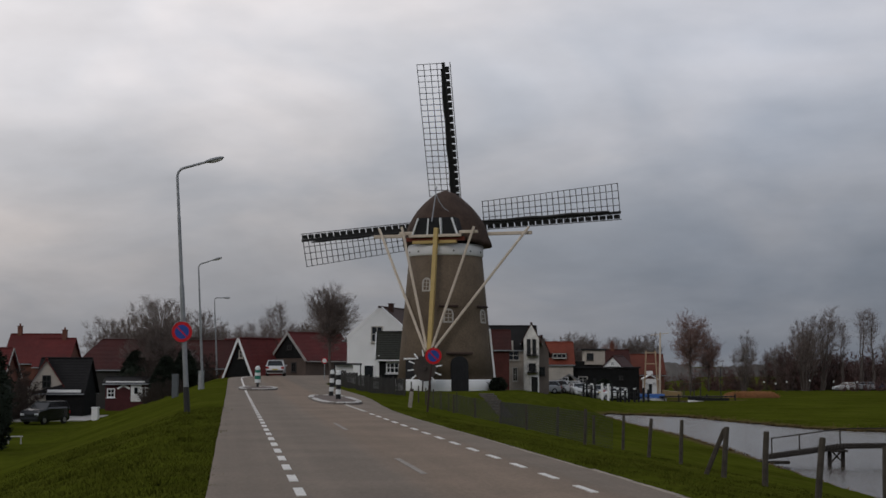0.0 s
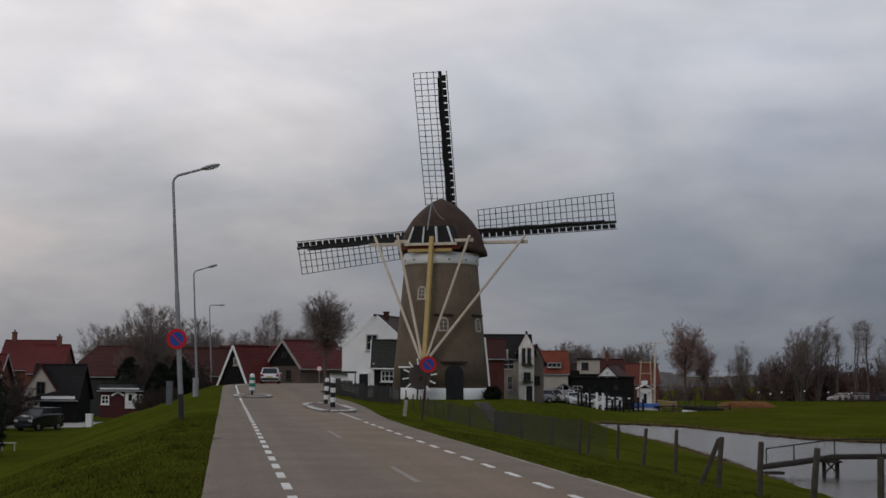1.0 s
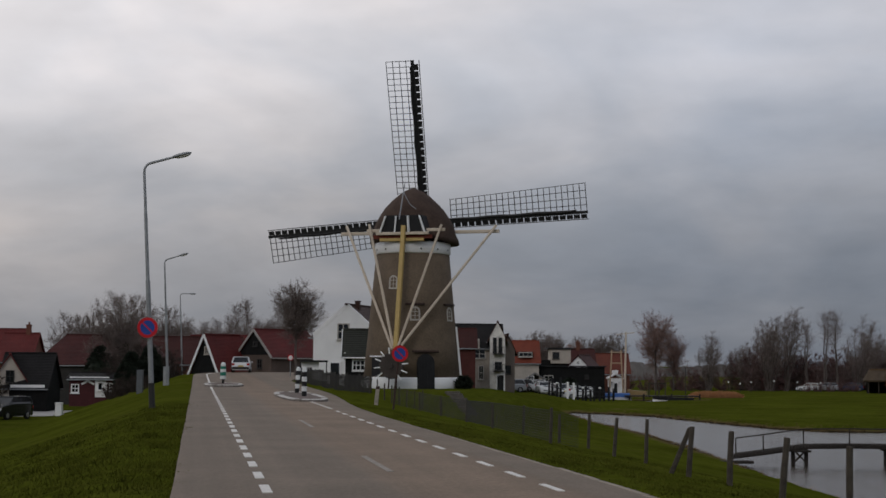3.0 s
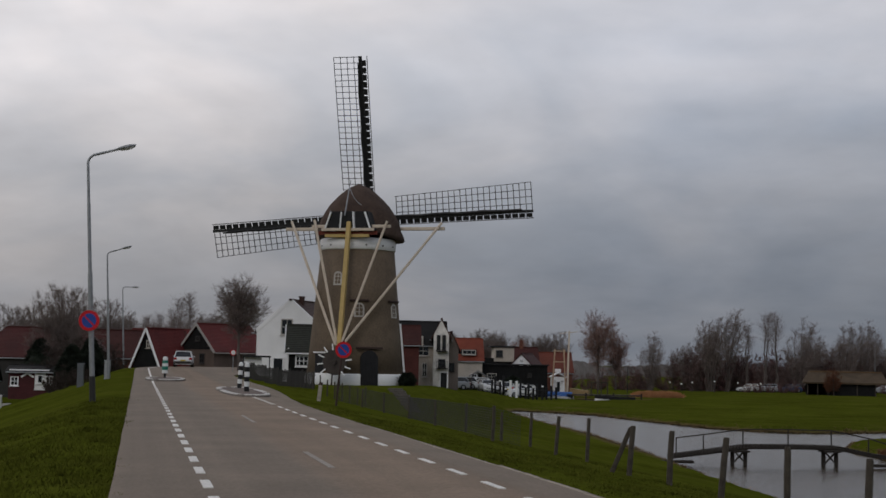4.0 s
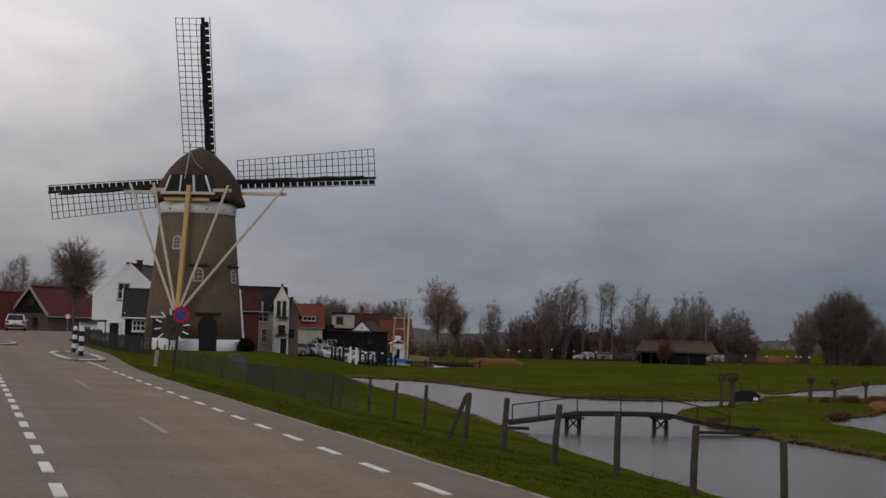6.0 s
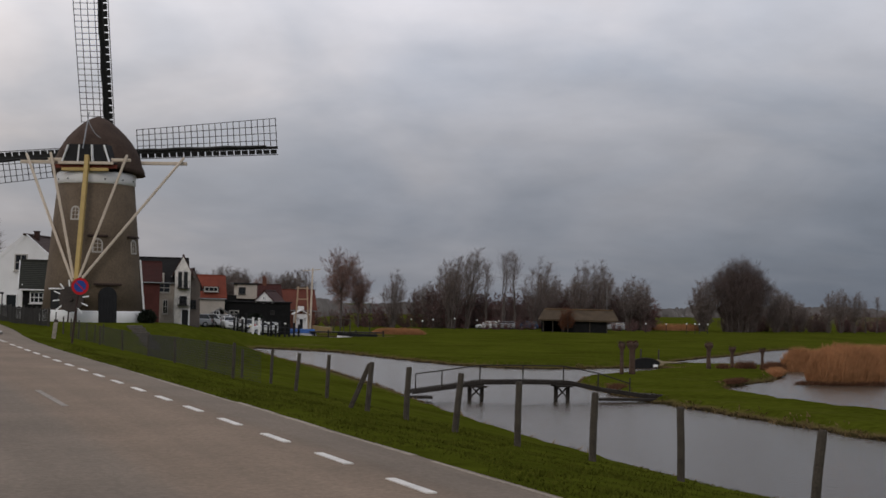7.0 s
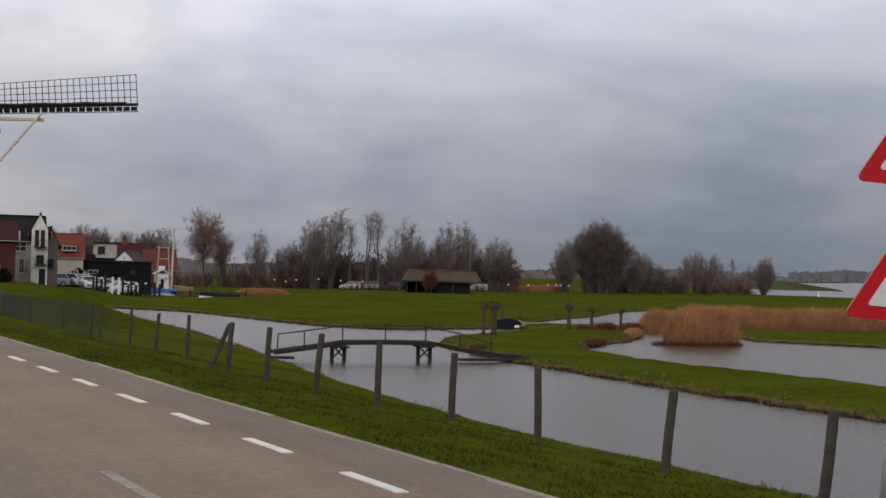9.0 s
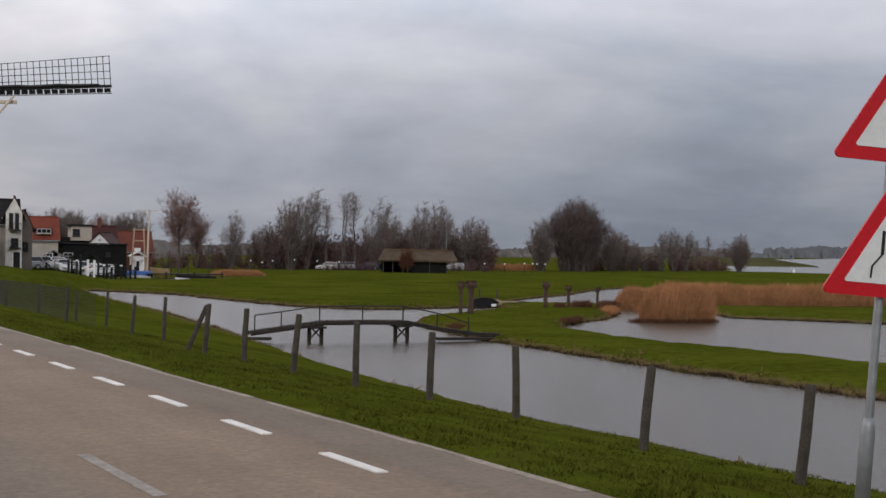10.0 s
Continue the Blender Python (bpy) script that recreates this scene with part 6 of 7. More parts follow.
evergreen(at_ground(-22.6, 132), "dark rounded evergreen hedge", 7, 2.8, 1.3, 3000)
evergreen(at_ground(-31.4, 100), "large dark evergreen at the edge of the lane", 6, 6.3, 2.6, 9000)
evergreen(at_ground(-33.5, 105), "large dark evergreen at the edge of the lane", 16, 5.0, 2.2, 5500)
evergreen(at_ground(3.9, 103.0), "dark rounded bush against the mill's foot", 9, 0.8, 0.58, 2000)
evergreen(at_ground(20.0, 182), "dark hedge by the harbour", 11, 2.4, 1.6, 2500)

M_RUSTLEAF = mat("rust_leaves", (0.13, 0.05, 0.025), 0.9, vary=0.5, scale=1.2, fine=8, bump=0)
RS = tree("shrub", spin(78.9, 237.2, 0), "rust-brown ragged leafy shrub before the thatched barn", 12, 4.3, "round", M_RUSTLEAF, "rusty shrubs", 9)
planted(RS, 78.2, 237.4, 140, 0.72)
evergreen(at_ground(-25.2, 80), "large dark evergreen at the edge of the lane", 26, 5.2, 2.4, 6500)
evergreen(at_ground(-22.3, 119), "dark rounded evergreen hedge", 21, 1.6, 0.9, 2400)
for i, (hx, hy, hh, hw) in enumerate(((-23.6, 123.0, 2.3, 1.0), (-23.2, 124, 3.2, 1.2), (-22.2, 127, 3.4, 1.2))):
    evergreen(at_ground(hx, hy), "dark dense hedge at the foot of the dike", 40 + i, hh, hw, 4200)

# low grassy spit far out in the lake
vs, fs = [], []
N_A, N_R = 46, 7
for i in range(N_A + 1):
    f = i / N_A
    az = radians(27.5 + 6.6 * f)
    r0 = 570 + 14 * noise.noise(Vector((f * 5, 0, 4)))
    wid = 200 * (1 - f) ** 0.5 + 24
    top = 3.0 * min(1.0, (1 - f) * 3.2) + 0.25 + 0.25 * noise.noise(Vector((f * 9, 2, 1)))
    for j in range(N_R + 1):
        u = j / N_R
        r = r0 + wid * u
        vs.append((r * math.sin(az), r * math.cos(az), ZW - 0.3 + (top + 0.3) * math.sin(math.pi * min(1, u * 1.6 if u < 0.4 else 0.5 + 0.5 * (u - 0.25) / 0.75)) ** 0.7))
for i in range(N_A):
    for j in range(N_R):
        a = i * (N_R + 1) + j
        fs.append((a, a + 1, a + N_R + 2, a + N_R + 1))
# meadow green greyed in the colour itself, as haze over 570 m
spit = strips("far_bank", vs, fs, mat("hazed_bank_grass", (0.068, 0.068, 0.032), 1.0, vary=0.3, scale=0.05, fine=0.6, bump=0, spec=0.0))
for f in spit.data.polygons:
    f.use_smooth = True
tagged(spit, "low grassy spit reaching out into the grey lake", "bank", kind="structure")
for x, y, rz, k in ((334, 550, 40, 1.75), (331, 556, 140, 1.5), (319, 560, 250, 0.9), (311, 566, 90, 0.7)):
    ob = copy_thing(SD, pose(x, y, ZW + 1.4, 0, 0, rz))
    ob.scale = (k * 1.05, k * 1.05, k * 1.1)

# far woods along the horizon
g = random.Random(11)
vs, fs = [], []


def far_wood(x0, y0, x1, y1, n, h):
    for i in range(n):
        t = g.random()
        x, y = x0 + (x1 - x0) * t + g.gauss(0, 6), y0 + (y1 - y0) * t + g.gauss(0, 10)
        hh = h * (0.72 + 0.4 * noise.noise(Vector((x * 0.012, y * 0.012, 0)))) * g.uniform(0.75, 1.0)
        b = Vector((x, y, -3.2))
        wdt = h * g.uniform(0.14, 0.36)
        k = len(vs)
        pts = [b + Vector((-wdt, 0, 0)), b + Vector((wdt, g.gauss(0, 1), 0))]
        for a in range(0, 181, 30):
            rr = 1 + 0.18 * noise.noise(Vector((x * 0.3 + a * 0.05, y * 0.3, 1.0)))
            pts.append(b + Vector((wdt * rr * math.cos(radians(a)), 0, hh * (0.45 + 0.55 * rr * math.sin(radians(a))))))
        vs.extend(pts)
        fs.append(tuple(range(k, k + len(pts))))


far_wood(-130, 430, 60, 430, 1400, 7.5)
far_wood(60, 520, 330, 760, 700, 7)
far_wood(330, 760, 640, 1100, 500, 11)
# brown lightened to carry the haze over the distance
woods = strips("far_woods", vs, fs, mat("hazed_brown_wood", (0.19, 0.175, 0.17), 0.95, vary=0.3, scale=0.05, fine=0.5, bump=0))
tagged(woods, "grey-brown leafless woods beyond the harbour and the polder", "woods", kind="stuff")
vs, fs = [], []
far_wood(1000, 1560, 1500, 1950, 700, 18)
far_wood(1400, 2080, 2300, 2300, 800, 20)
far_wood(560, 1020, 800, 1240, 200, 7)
# aerial haze is put into the wood's colour, paler and bluer
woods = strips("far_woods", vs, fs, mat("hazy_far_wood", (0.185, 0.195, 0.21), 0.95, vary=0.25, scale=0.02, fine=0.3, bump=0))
tagged(woods, "hazy grey-brown distant woods along the horizon", "woods", kind="stuff")

# ---- reeds ----


def reed_bed(cx, cy, rx, ry, rz, n, h, label, seed, z0=None, mat_=None):
    r = random.Random(seed)
    vs, fs = [], []
    ca, sa = math.cos(radians(rz)), math.sin(radians(rz))
    for i in range(n):
        while True:
            u, v = r.uniform(-1, 1), r.uniform(-1, 1)
            if abs(u) ** 3 + abs(v) ** 2 <= 1 + 0.12 * math.sin(u * 17 + v * 5):
                break
        x, y = cx + u * rx * ca - v * ry * sa, cy + u * rx * sa + v * ry * ca
        edge = max(0.0, 1 - abs(u) ** 3 - abs(v) ** 2)
        hh = h * (0.45 + 0.55 * min(1, edge * 1.5) ** 0.75) * r.uniform(0.62, 1.10) * (0.92 + 0.14 * noise.noise(Vector((x * 0.5, y * 0.5, seed))))
        b = Vector((x, y, (ZW - 0.1) if z0 is None else z0))
        tip = b + Vector((0.12 * hh + r.gauss(0, 0.22), r.gauss(0, 0.22), hh))
        a = r.uniform(0, math.pi)
        s = Vector((math.cos(a), math.sin(a), 0)) * r.uniform(0.006, 0.014)
        k = len(vs)
        mid = b.lerp(tip, 0.75) - Vector((0.03 * hh, 0, 0))
        vs.extend([b - s, b + s, mid + s * 1.2, tip, mid - s * 1.2])
        fs.append((k, k + 1, k + 2, k + 3, k + 4))
    ob = strips("reeds", vs, fs, mat_ or M_REED)
    return tagged(ob, label, "reeds", kind="stuff")


reed_bed(51.3, 93.0, 2.75, 1.5, 3, 17000, 3.0, "dense clump of dry orange-brown reeds standing in the water", 1)
reed_bed(48.4, 92.0, 1.4, 0.5, 3, 700, 0.5, "low dark reed stubble at the water's edge", 2, None, M_REEDDARK)
# dark ring added to shade the foot of the clump by colour
reed_bed(51.3, 92.3, 2.85, 1.2, 3, 5000, 0.55, "low dark reeds added as the shaded foot of the tall reeds", 12, None, M_REEDDARK)
reed_bed(58.0, 112.0, 2.1, 1.2, 10, 4200, 2.2, "dry orange-brown reeds at the pond's edge", 3)
reed_bed(75.0, 112.5, 17.5, 1.7, -8, 42000, 2.2, "long belt of dry orange-brown reeds", 4, -3.3)
reed_bed(52.3, 106.2, 1.5, 0.6, 40, 1100, 0.95, "tuft of reddish dry reeds on the point", 5, -3.3, M_REEDDARK)
reed_bed(50.4, 101.9, 2.6, 0.5, 60, 1700, 0.72, "tuft of orange-brown dry reeds at the tip of the point", 13, -3.4)
reed_bed(50.8, 107.9, 0.9, 0.5, 0, 500, 0.75, "tuft of reddish dry reeds on the bank", 6, -3.15, M_REEDDARK)
reed_bed(48.4, 106.9, 0.6, 0.4, 0, 250, 0.6, "tuft of reddish dry reeds on the bank", 7, -3.15, M_REEDDARK)
reed_bed(41.6, 89.9, 2.3, 0.45, 50, 1100, 0.36, "low reddish reed tufts on the bank", 8, -3.3, M_REEDDARK)
reed_bed(43.6, 208.5, 4.0, 1.6, 8, 6000, 1.15, "patch of dry orange reeds by the harbour", 9, -3.2)
reed_bed(29.9, 80.5, 0.9, 0.4, 90, 500, 0.5, "tuft of dry reeds by the bridge end", 10, -3.3, M_REEDDARK)
reed_bed(114.5, 275, 6.5, 1.5, 8, 3000, 1.6, "strip of reddish reeds at the far side of the meadow", 11, -2.9)

# rough dead grass hanging over the banks
g = random.Random(31)
vs, fs = [], []
for poly, i0, i1, dens in ((CHANNEL, 12, 29, 60), (POND, 0, 11, 40), (POND, 15, 23, 20), (CHANNEL, 0, 9, 26)):
    for i in range(i0, i1):
        a, b = Vector(poly[i]), Vector(poly[(i + 1) % len(poly)])
        if max(a.y, b.y) < 5:
            continue
        nrm = Vector((-(b - a).y, (b - a).x)).normalized()
        for k in range(int((b - a).length * dens)):
            p = a.lerp(b, g.random()) + nrm * g.gauss(0, 0.26)
            vs.append((p.x, p.y))
zs = height(np.array([v[0] for v in vs]), np.array([v[1] for v in vs]))
pts_b, vs = list(zip(vs, zs)), []
for (x, y), z in pts_b:
    if z < ZW - 0.12 or z > ZW + 0.5:
        continue
    hh = g.uniform(0.06, 0.26) * (0.6 + 0.8 * max(0, noise.noise(Vector((x * 0.35, y * 0.35, 2)))))
    a = g.uniform(0, 2 * math.pi)
    sw = Vector((math.cos(a), math.sin(a), 0)) * g.uniform(0.02, 0.05)
    b = Vector((x, y, z - 0.03))
    k = len(vs)
    vs.extend([b - sw, b + sw, b + Vector((g.gauss(0, 0.12), g.gauss(0, 0.12), hh))])
    fs.append((k, k + 1, k + 2))
tagged(strips("bank_grass", vs, fs, mat("dead_bank_grass", (0.16, 0.112, 0.055), 1.0, vary=0.5, scale=0.5, fine=4, bump=0, spec=0.0)), "rough dead grass fringe along the water's edge", "grass", kind="stuff")

# ---- pollard willows and stakes on the point ----


def pollard(x, y, h, r, label, seed):
    g2 = random.Random(seed)
    ob = thing("pollard_willow", at_ground(x, y, g2.uniform(0, 360)), label, "pollard willow", "pollard willows on the point")
    bm = bmesh.new()
    lathe(bm, [(r * 1.25, -0.2), (r * 1.0, 0.3), (r * 0.92, h * 0.6), (r * 1.05, h * 0.76), (r * 1.9, h * 0.88), (r * 2.0, h * 0.95), (r * 1.2, h)], 12)
    for v in bm.verts:
        v.co += Vector((1, 1, 0)) * 0.18 * r * noise.noise(v.co * 2.2 + Vector((seed, 0, 0)))
    part("trunk", bm, mat("pollard_bark", (0.095, 0.060, 0.045), 0.95, vary=0.45, scale=3, fine=12, bump=0.8), ob, smooth=True)
    vs, fs = [], []
    for i in range(420):
        a = g2.uniform(0, 2 * math.pi)
        u = g2.random() ** 0.5
        p = Vector((r * 1.7 * math.cos(a) * u, r * 1.7 * math.sin(a) * u, h * g2.uniform(0.80, 1.0)))
        q = p + Vector((math.cos(a) * g2.uniform(0, 0.22), math.sin(a) * g2.uniform(0, 0.22), g2.uniform(0.0, 0.26)))
        s = Vector((0.02, 0, 0))
        k = len(vs)
        vs.extend([p - s, p + s, q])
        fs.append((k, k + 1, k + 2))
    strips("shoots", vs, fs, mat("red_brown_shoots", (0.075, 0.034, 0.026), 0.95, vary=0.4, scale=3, fine=10, bump=0), ob)


pollard(36.05, 96.3, 2.2, 0.13, "pollarded willow stump with a knobbly reddish head", 1)
pollard(37.05, 96.9, 2.2, 0.21, "thick pollarded willow stump with a knobbly reddish head", 2)
pollard(46.9, 106.2, 1.95, 0.17, "thin pollarded willow stump", 3)
pollard(50.1, 108.9, 1.6, 0.14, "thin pollarded willow stump", 4)
pollard(51.8, 107.0, 1.55, 0.12, "thin pollarded willow stump", 5)
for i, (x, y) in enumerate(((45.5, 121.5), (46.8, 123), (48.2, 124), (49.3, 122.5))):
    po = thing("fence_post", at_ground(x, y, i * 20), "short weathered stake beside the culvert path", "fence post", "stakes by the culvert")
    bm = bmesh.new()
    box(bm, (0, 0, 0.35), (0.12, 0.12, 1.1), 0.015)
    part("stake", bm, M_POSTWOOD, po)
cv = thing("culvert", pose(0, 0, ZW), "dark boards standing for the shadowed earth bank and culvert mouth under a grass path", "culvert")
# black boards and rail added to stand for the steep bank's deep shadow
for i in range(22):
    f = i / 21
    x, y = 43.6 + 3.0 * f, 114.5 + 1.2 * f
    bm = bmesh.new()
    box(bm, (0, 0, 0.02 + 0.22 * math.sin(math.pi * f) ** 0.6), (0.18, 0.07, 0.75 + 0.44 * math.sin(math.pi * f) ** 0.6 + 0.05 * math.sin(i * 2.7)), 0.015)
    bmesh.ops.transform(bm, matrix=pose(x, y, 0, 3, 0, 21), verts=bm.verts)
    part("board", bm, M_TAR, cv)
bm = bmesh.new()
for i in range(8):
    a, b = i / 8, (i + 1) / 8
    beam(bm, (43.5 + 3.2 * a, 114.4 + 1.3 * a, 0.40 + 0.44 * math.sin(math.pi * a) ** 0.6), (43.5 + 3.2 * b, 114.4 + 1.3 * b, 0.40 + 0.44 * math.sin(math.pi * b) ** 0.6), 0.14, 0.10, 0.02)
part("cap_rail", bm, M_DECK, cv)
bm = bmesh.new()
box(bm, (45.9, 114.7, 0.22), (0.42, 0.06, 0.22), 0.02)
part("white_board", bm, M_WHITE, cv, "small white board")
# sandy path over the culvert
vs, fs = [], []
for i in range(9):
    for j in range(6):
        f, w = i / 8, (j / 5 - 0.5) * (1.0 + 0.25 * math.sin(i * 1.9))
        x, y = 46.4 + 3.6 * f + 3.0 * w, 115.6 + 5.4 * f - 1.6 * w
        vs.append((x, y, max(ground_z(x, y), ZW + 0.12) + 0.05))
for i in range(8):
    for j in range(5):
        a = i * 6 + j
        fs.append((a, a + 6, a + 7, a + 1))
path = strips("path", vs, fs, mat("sandy_path", (0.20, 0.155, 0.085), 0.95, vary=0.4, scale=1.5, fine=12))
tagged(path, "trodden sandy path between the water's two arms", "path", kind="structure")

# ---- traffic islands, bollards, small road furniture ----


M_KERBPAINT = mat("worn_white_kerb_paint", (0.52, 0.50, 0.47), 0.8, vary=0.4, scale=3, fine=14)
M_KERBDARK = mat("dark_kerb_concrete", (0.20, 0.175, 0.155), 0.9, vary=0.4, scale=3, fine=14)


def island(s0, q0, l, w, label):
    """A lozenge-shaped raised island with a kerb ring."""
    p = on_road(s0, q0)
    ob = thing("traffic_island", pose(p.x, p.y, p.z, 0, 0, math.degrees(math.atan2(-U.x, U.y))), label, "traffic island", "traffic islands")
    out = []
    n = 28
    for i in range(n):
        a = 2 * math.pi * i / n
        out.append((w / 2 * math.copysign(abs(math.cos(a)) ** 0.55, math.cos(a)), l / 2 * math.copysign(abs(math.sin(a)) ** 0.8, math.sin(a))))
    bm = bmesh.new()
    lo = [bm.verts.new((x * 0.86, y * 0.93, 0.10)) for x, y in out]
    bm.faces.new(lo)
    r = bmesh.ops.extrude_face_region(bm, geom=bm.faces[:])
    bmesh.ops.translate(bm, verts=[v for v in r["geom"] if isinstance(v, bmesh.types.BMVert)], vec=(0, 0, -0.2))
    bmesh.ops.recalc_face_normals(bm, faces=bm.faces[:])
    part("infill", bm, mat("island_paving", (0.13, 0.10, 0.085), 0.9, vary=0.35, scale=2, fine=18), ob)
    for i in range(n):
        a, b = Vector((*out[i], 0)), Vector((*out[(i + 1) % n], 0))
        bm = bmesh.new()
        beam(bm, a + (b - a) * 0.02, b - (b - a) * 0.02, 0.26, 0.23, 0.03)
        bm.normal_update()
        # tops pale except on every sixth stone, all other faces darker
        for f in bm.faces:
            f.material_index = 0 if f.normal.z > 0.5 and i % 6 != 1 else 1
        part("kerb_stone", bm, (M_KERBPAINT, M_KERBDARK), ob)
    return ob


def banded_post(x, y, z, h, r, bands, label, category="bollard", lean=0):
    ob = thing("bollard", pose(x, y, z, 0, lean, 0), label, category)
    zz = 0.0
    for i, (hh, m_, rr) in enumerate(bands):
        bm = bmesh.new()
        tube(bm, (0, 0, zz), (0, 0, zz + hh), r * rr, r * rr, 16)
        part("band", bm, m_, ob)
        zz += hh
    bm = bmesh.new()
    bmesh.ops.create_uvsphere(bm, u_segments=14, v_segments=7, radius=r * 0.98, matrix=Matrix.Translation((0, 0, zz - 0.01)))
    part("cap", bm, bands[-1][1], ob, smooth=True)
    return ob


M_GREENPLASTIC = mat("green_plastic", (0.02, 0.19, 0.13), 0.5, vary=0.15)
isl1 = on_road(73.0, -0.95)
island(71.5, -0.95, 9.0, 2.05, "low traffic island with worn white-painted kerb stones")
banded_post(isl1.x, isl1.y, isl1.z + 0.1, 1.2, 0.16, ((0.26, M_BLACK, 0.45), (0.20, M_SIGNWHITE, 1.1), (0.22, M_GREENPLASTIC, 1.15), (0.18, M_SIGNWHITE, 1.1), (0.17, M_GREENPLASTIC, 1.05), (0.10, M_SIGNWHITE, 0.9)), "green and white traffic island bollard")
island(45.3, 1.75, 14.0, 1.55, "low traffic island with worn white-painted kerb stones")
bw_bands = ((0.2, M_BLACK, 1), (0.2, M_SIGNWHITE, 1.01), (0.2, M_BLACK, 1), (0.2, M_SIGNWHITE, 1.01), (0.2, M_BLACK, 1), (0.1, M_SIGNWHITE, 1.01))
p = on_road(43.6, 1.85, 0.1)
banded_post(p.x, p.y, p.z, 1.1, 0.105, bw_bands, "black and white banded bollard on a traffic island")
p = on_road(50.3, 2.0, 0.1)
banded_post(p.x, p.y, p.z, 1.0, 0.10, bw_bands, "black and white banded bollard on the island's far end", lean=3)

# round white-red sign by the far kerb
for px, py, zc, rad, m1, m2, lab in ((-9.35, 117.0, 1.6, 0.23, M_RED, M_SIGNWHITE, "round red-rimmed white speed sign on a thin pole"),):
    ob = thing("traffic_sign", at_ground(px, py), lab, "traffic sign")
    bm = bmesh.new()
    tube(bm, (0, 0, -0.3), (0, 0, zc + rad), 0.035, 0.035, 10)
    part("pole", bm, M_STEEL, ob)
    bm = bmesh.new()
    disc(bm, rad, -0.06, -0.04, Matrix.Translation((0, 0, zc)))
    pl_ = part("sign_plate", bm, m1, ob)
    bm = bmesh.new()
    disc(bm, rad * 0.76, -0.07, -0.05, Matrix.Translation((0, 0, zc)))
    part("white_field", bm, m2, pl_)

# utility cabinets beside the second lamp
for x, y, w, h, m_, lab in ((-16.35, 100.0, 0.36, 1.15, mat("cabinet_grey", (0.34, 0.35, 0.36), 0.6), "pale grey utility cabinet on the verge"), (-18.2, 100.5, 0.42, 1.5, mat("cabinet_dark_grey", (0.12, 0.13, 0.14), 0.6), "dark grey utility cabinet on the slope")):
    ob = thing("utility_cabinet", at_ground(x, y), lab, "utility cabinet")
    bm = bmesh.new()
    box(bm, (0, 0, h / 2), (w, 0.3, h + 0.1), 0.02)
    body = part("body", bm, m_, ob)
    bm = bmesh.new()
    box(bm, (0, -0.16, h / 2), (w * 0.84, 0.02, h * 0.85), 0.006)
    part("cabinet_door", bm, m_, ob)
    bm = bmesh.new()
    box(bm, (0, 0, h + 0.07), (w + 0.06, 0.36, 0.05), 0.01)
    part("lid", bm, m_, ob)

# pale leaning marker post on the verge
mp = thing("marker_post", pose(-1.28, 58.5, ground_z(-1.28, 58.5), 0, 6, 0), "pale leaning concrete marker post with a dark top", "marker post")
bm = bmesh.new()
box(bm, (0, 0, 0.28), (0.15, 0.12, 0.75), 0.02)
part("post", bm, M_SLURRY, mp)
bm = bmesh.new()
box(bm, (0, 0, 0.70), (0.155, 0.125, 0.12), 0.02)
part("dark_band", bm, M_RUST, mp)

# garden steps down the slope by the mill
st = thing("steps", pose(0, 0, 0), "worn dark stone steps set into the grass slope", "steps")
M_STEP = mat("dark_step_stone", (0.10, 0.088, 0.075), 0.9, vary=0.4, scale=2, fine=10)
for i in range(9):
    f = i / 8
    x, y = 2.85 + 1.0 * f, 94.9 - 3.9 * f
    bm = bmesh.new()
    box(bm, (0, 0, 0), (0.95 + 0.08 * math.sin(i * 2.3), 0.34, 0.24), 0.03)
    bmesh.ops.transform(bm, matrix=pose(x, y, ground_z(x, y) + 0.03, 0, 0, -12 + 5 * math.sin(i * 1.7)), verts=bm.verts)
    part("step", bm, M_STEP, st)

# ---- vehicles ----
M_TYRE = mat("tyre_rubber", (0.014, 0.014, 0.014), 0.85, vary=0.2)
M_RIM = mat("alloy_rim", (0.35, 0.35, 0.36), 0.35, 0.8, vary=0.15)
M_LAMPRED = mat("tail_lamp_red", (0.30, 0.01, 0.012), 0.25, vary=0.1, bump=0)
M_LAMPCLEAR = mat("headlamp_clear", (0.65, 0.67, 0.70), 0.15, vary=0.1, bump=0)


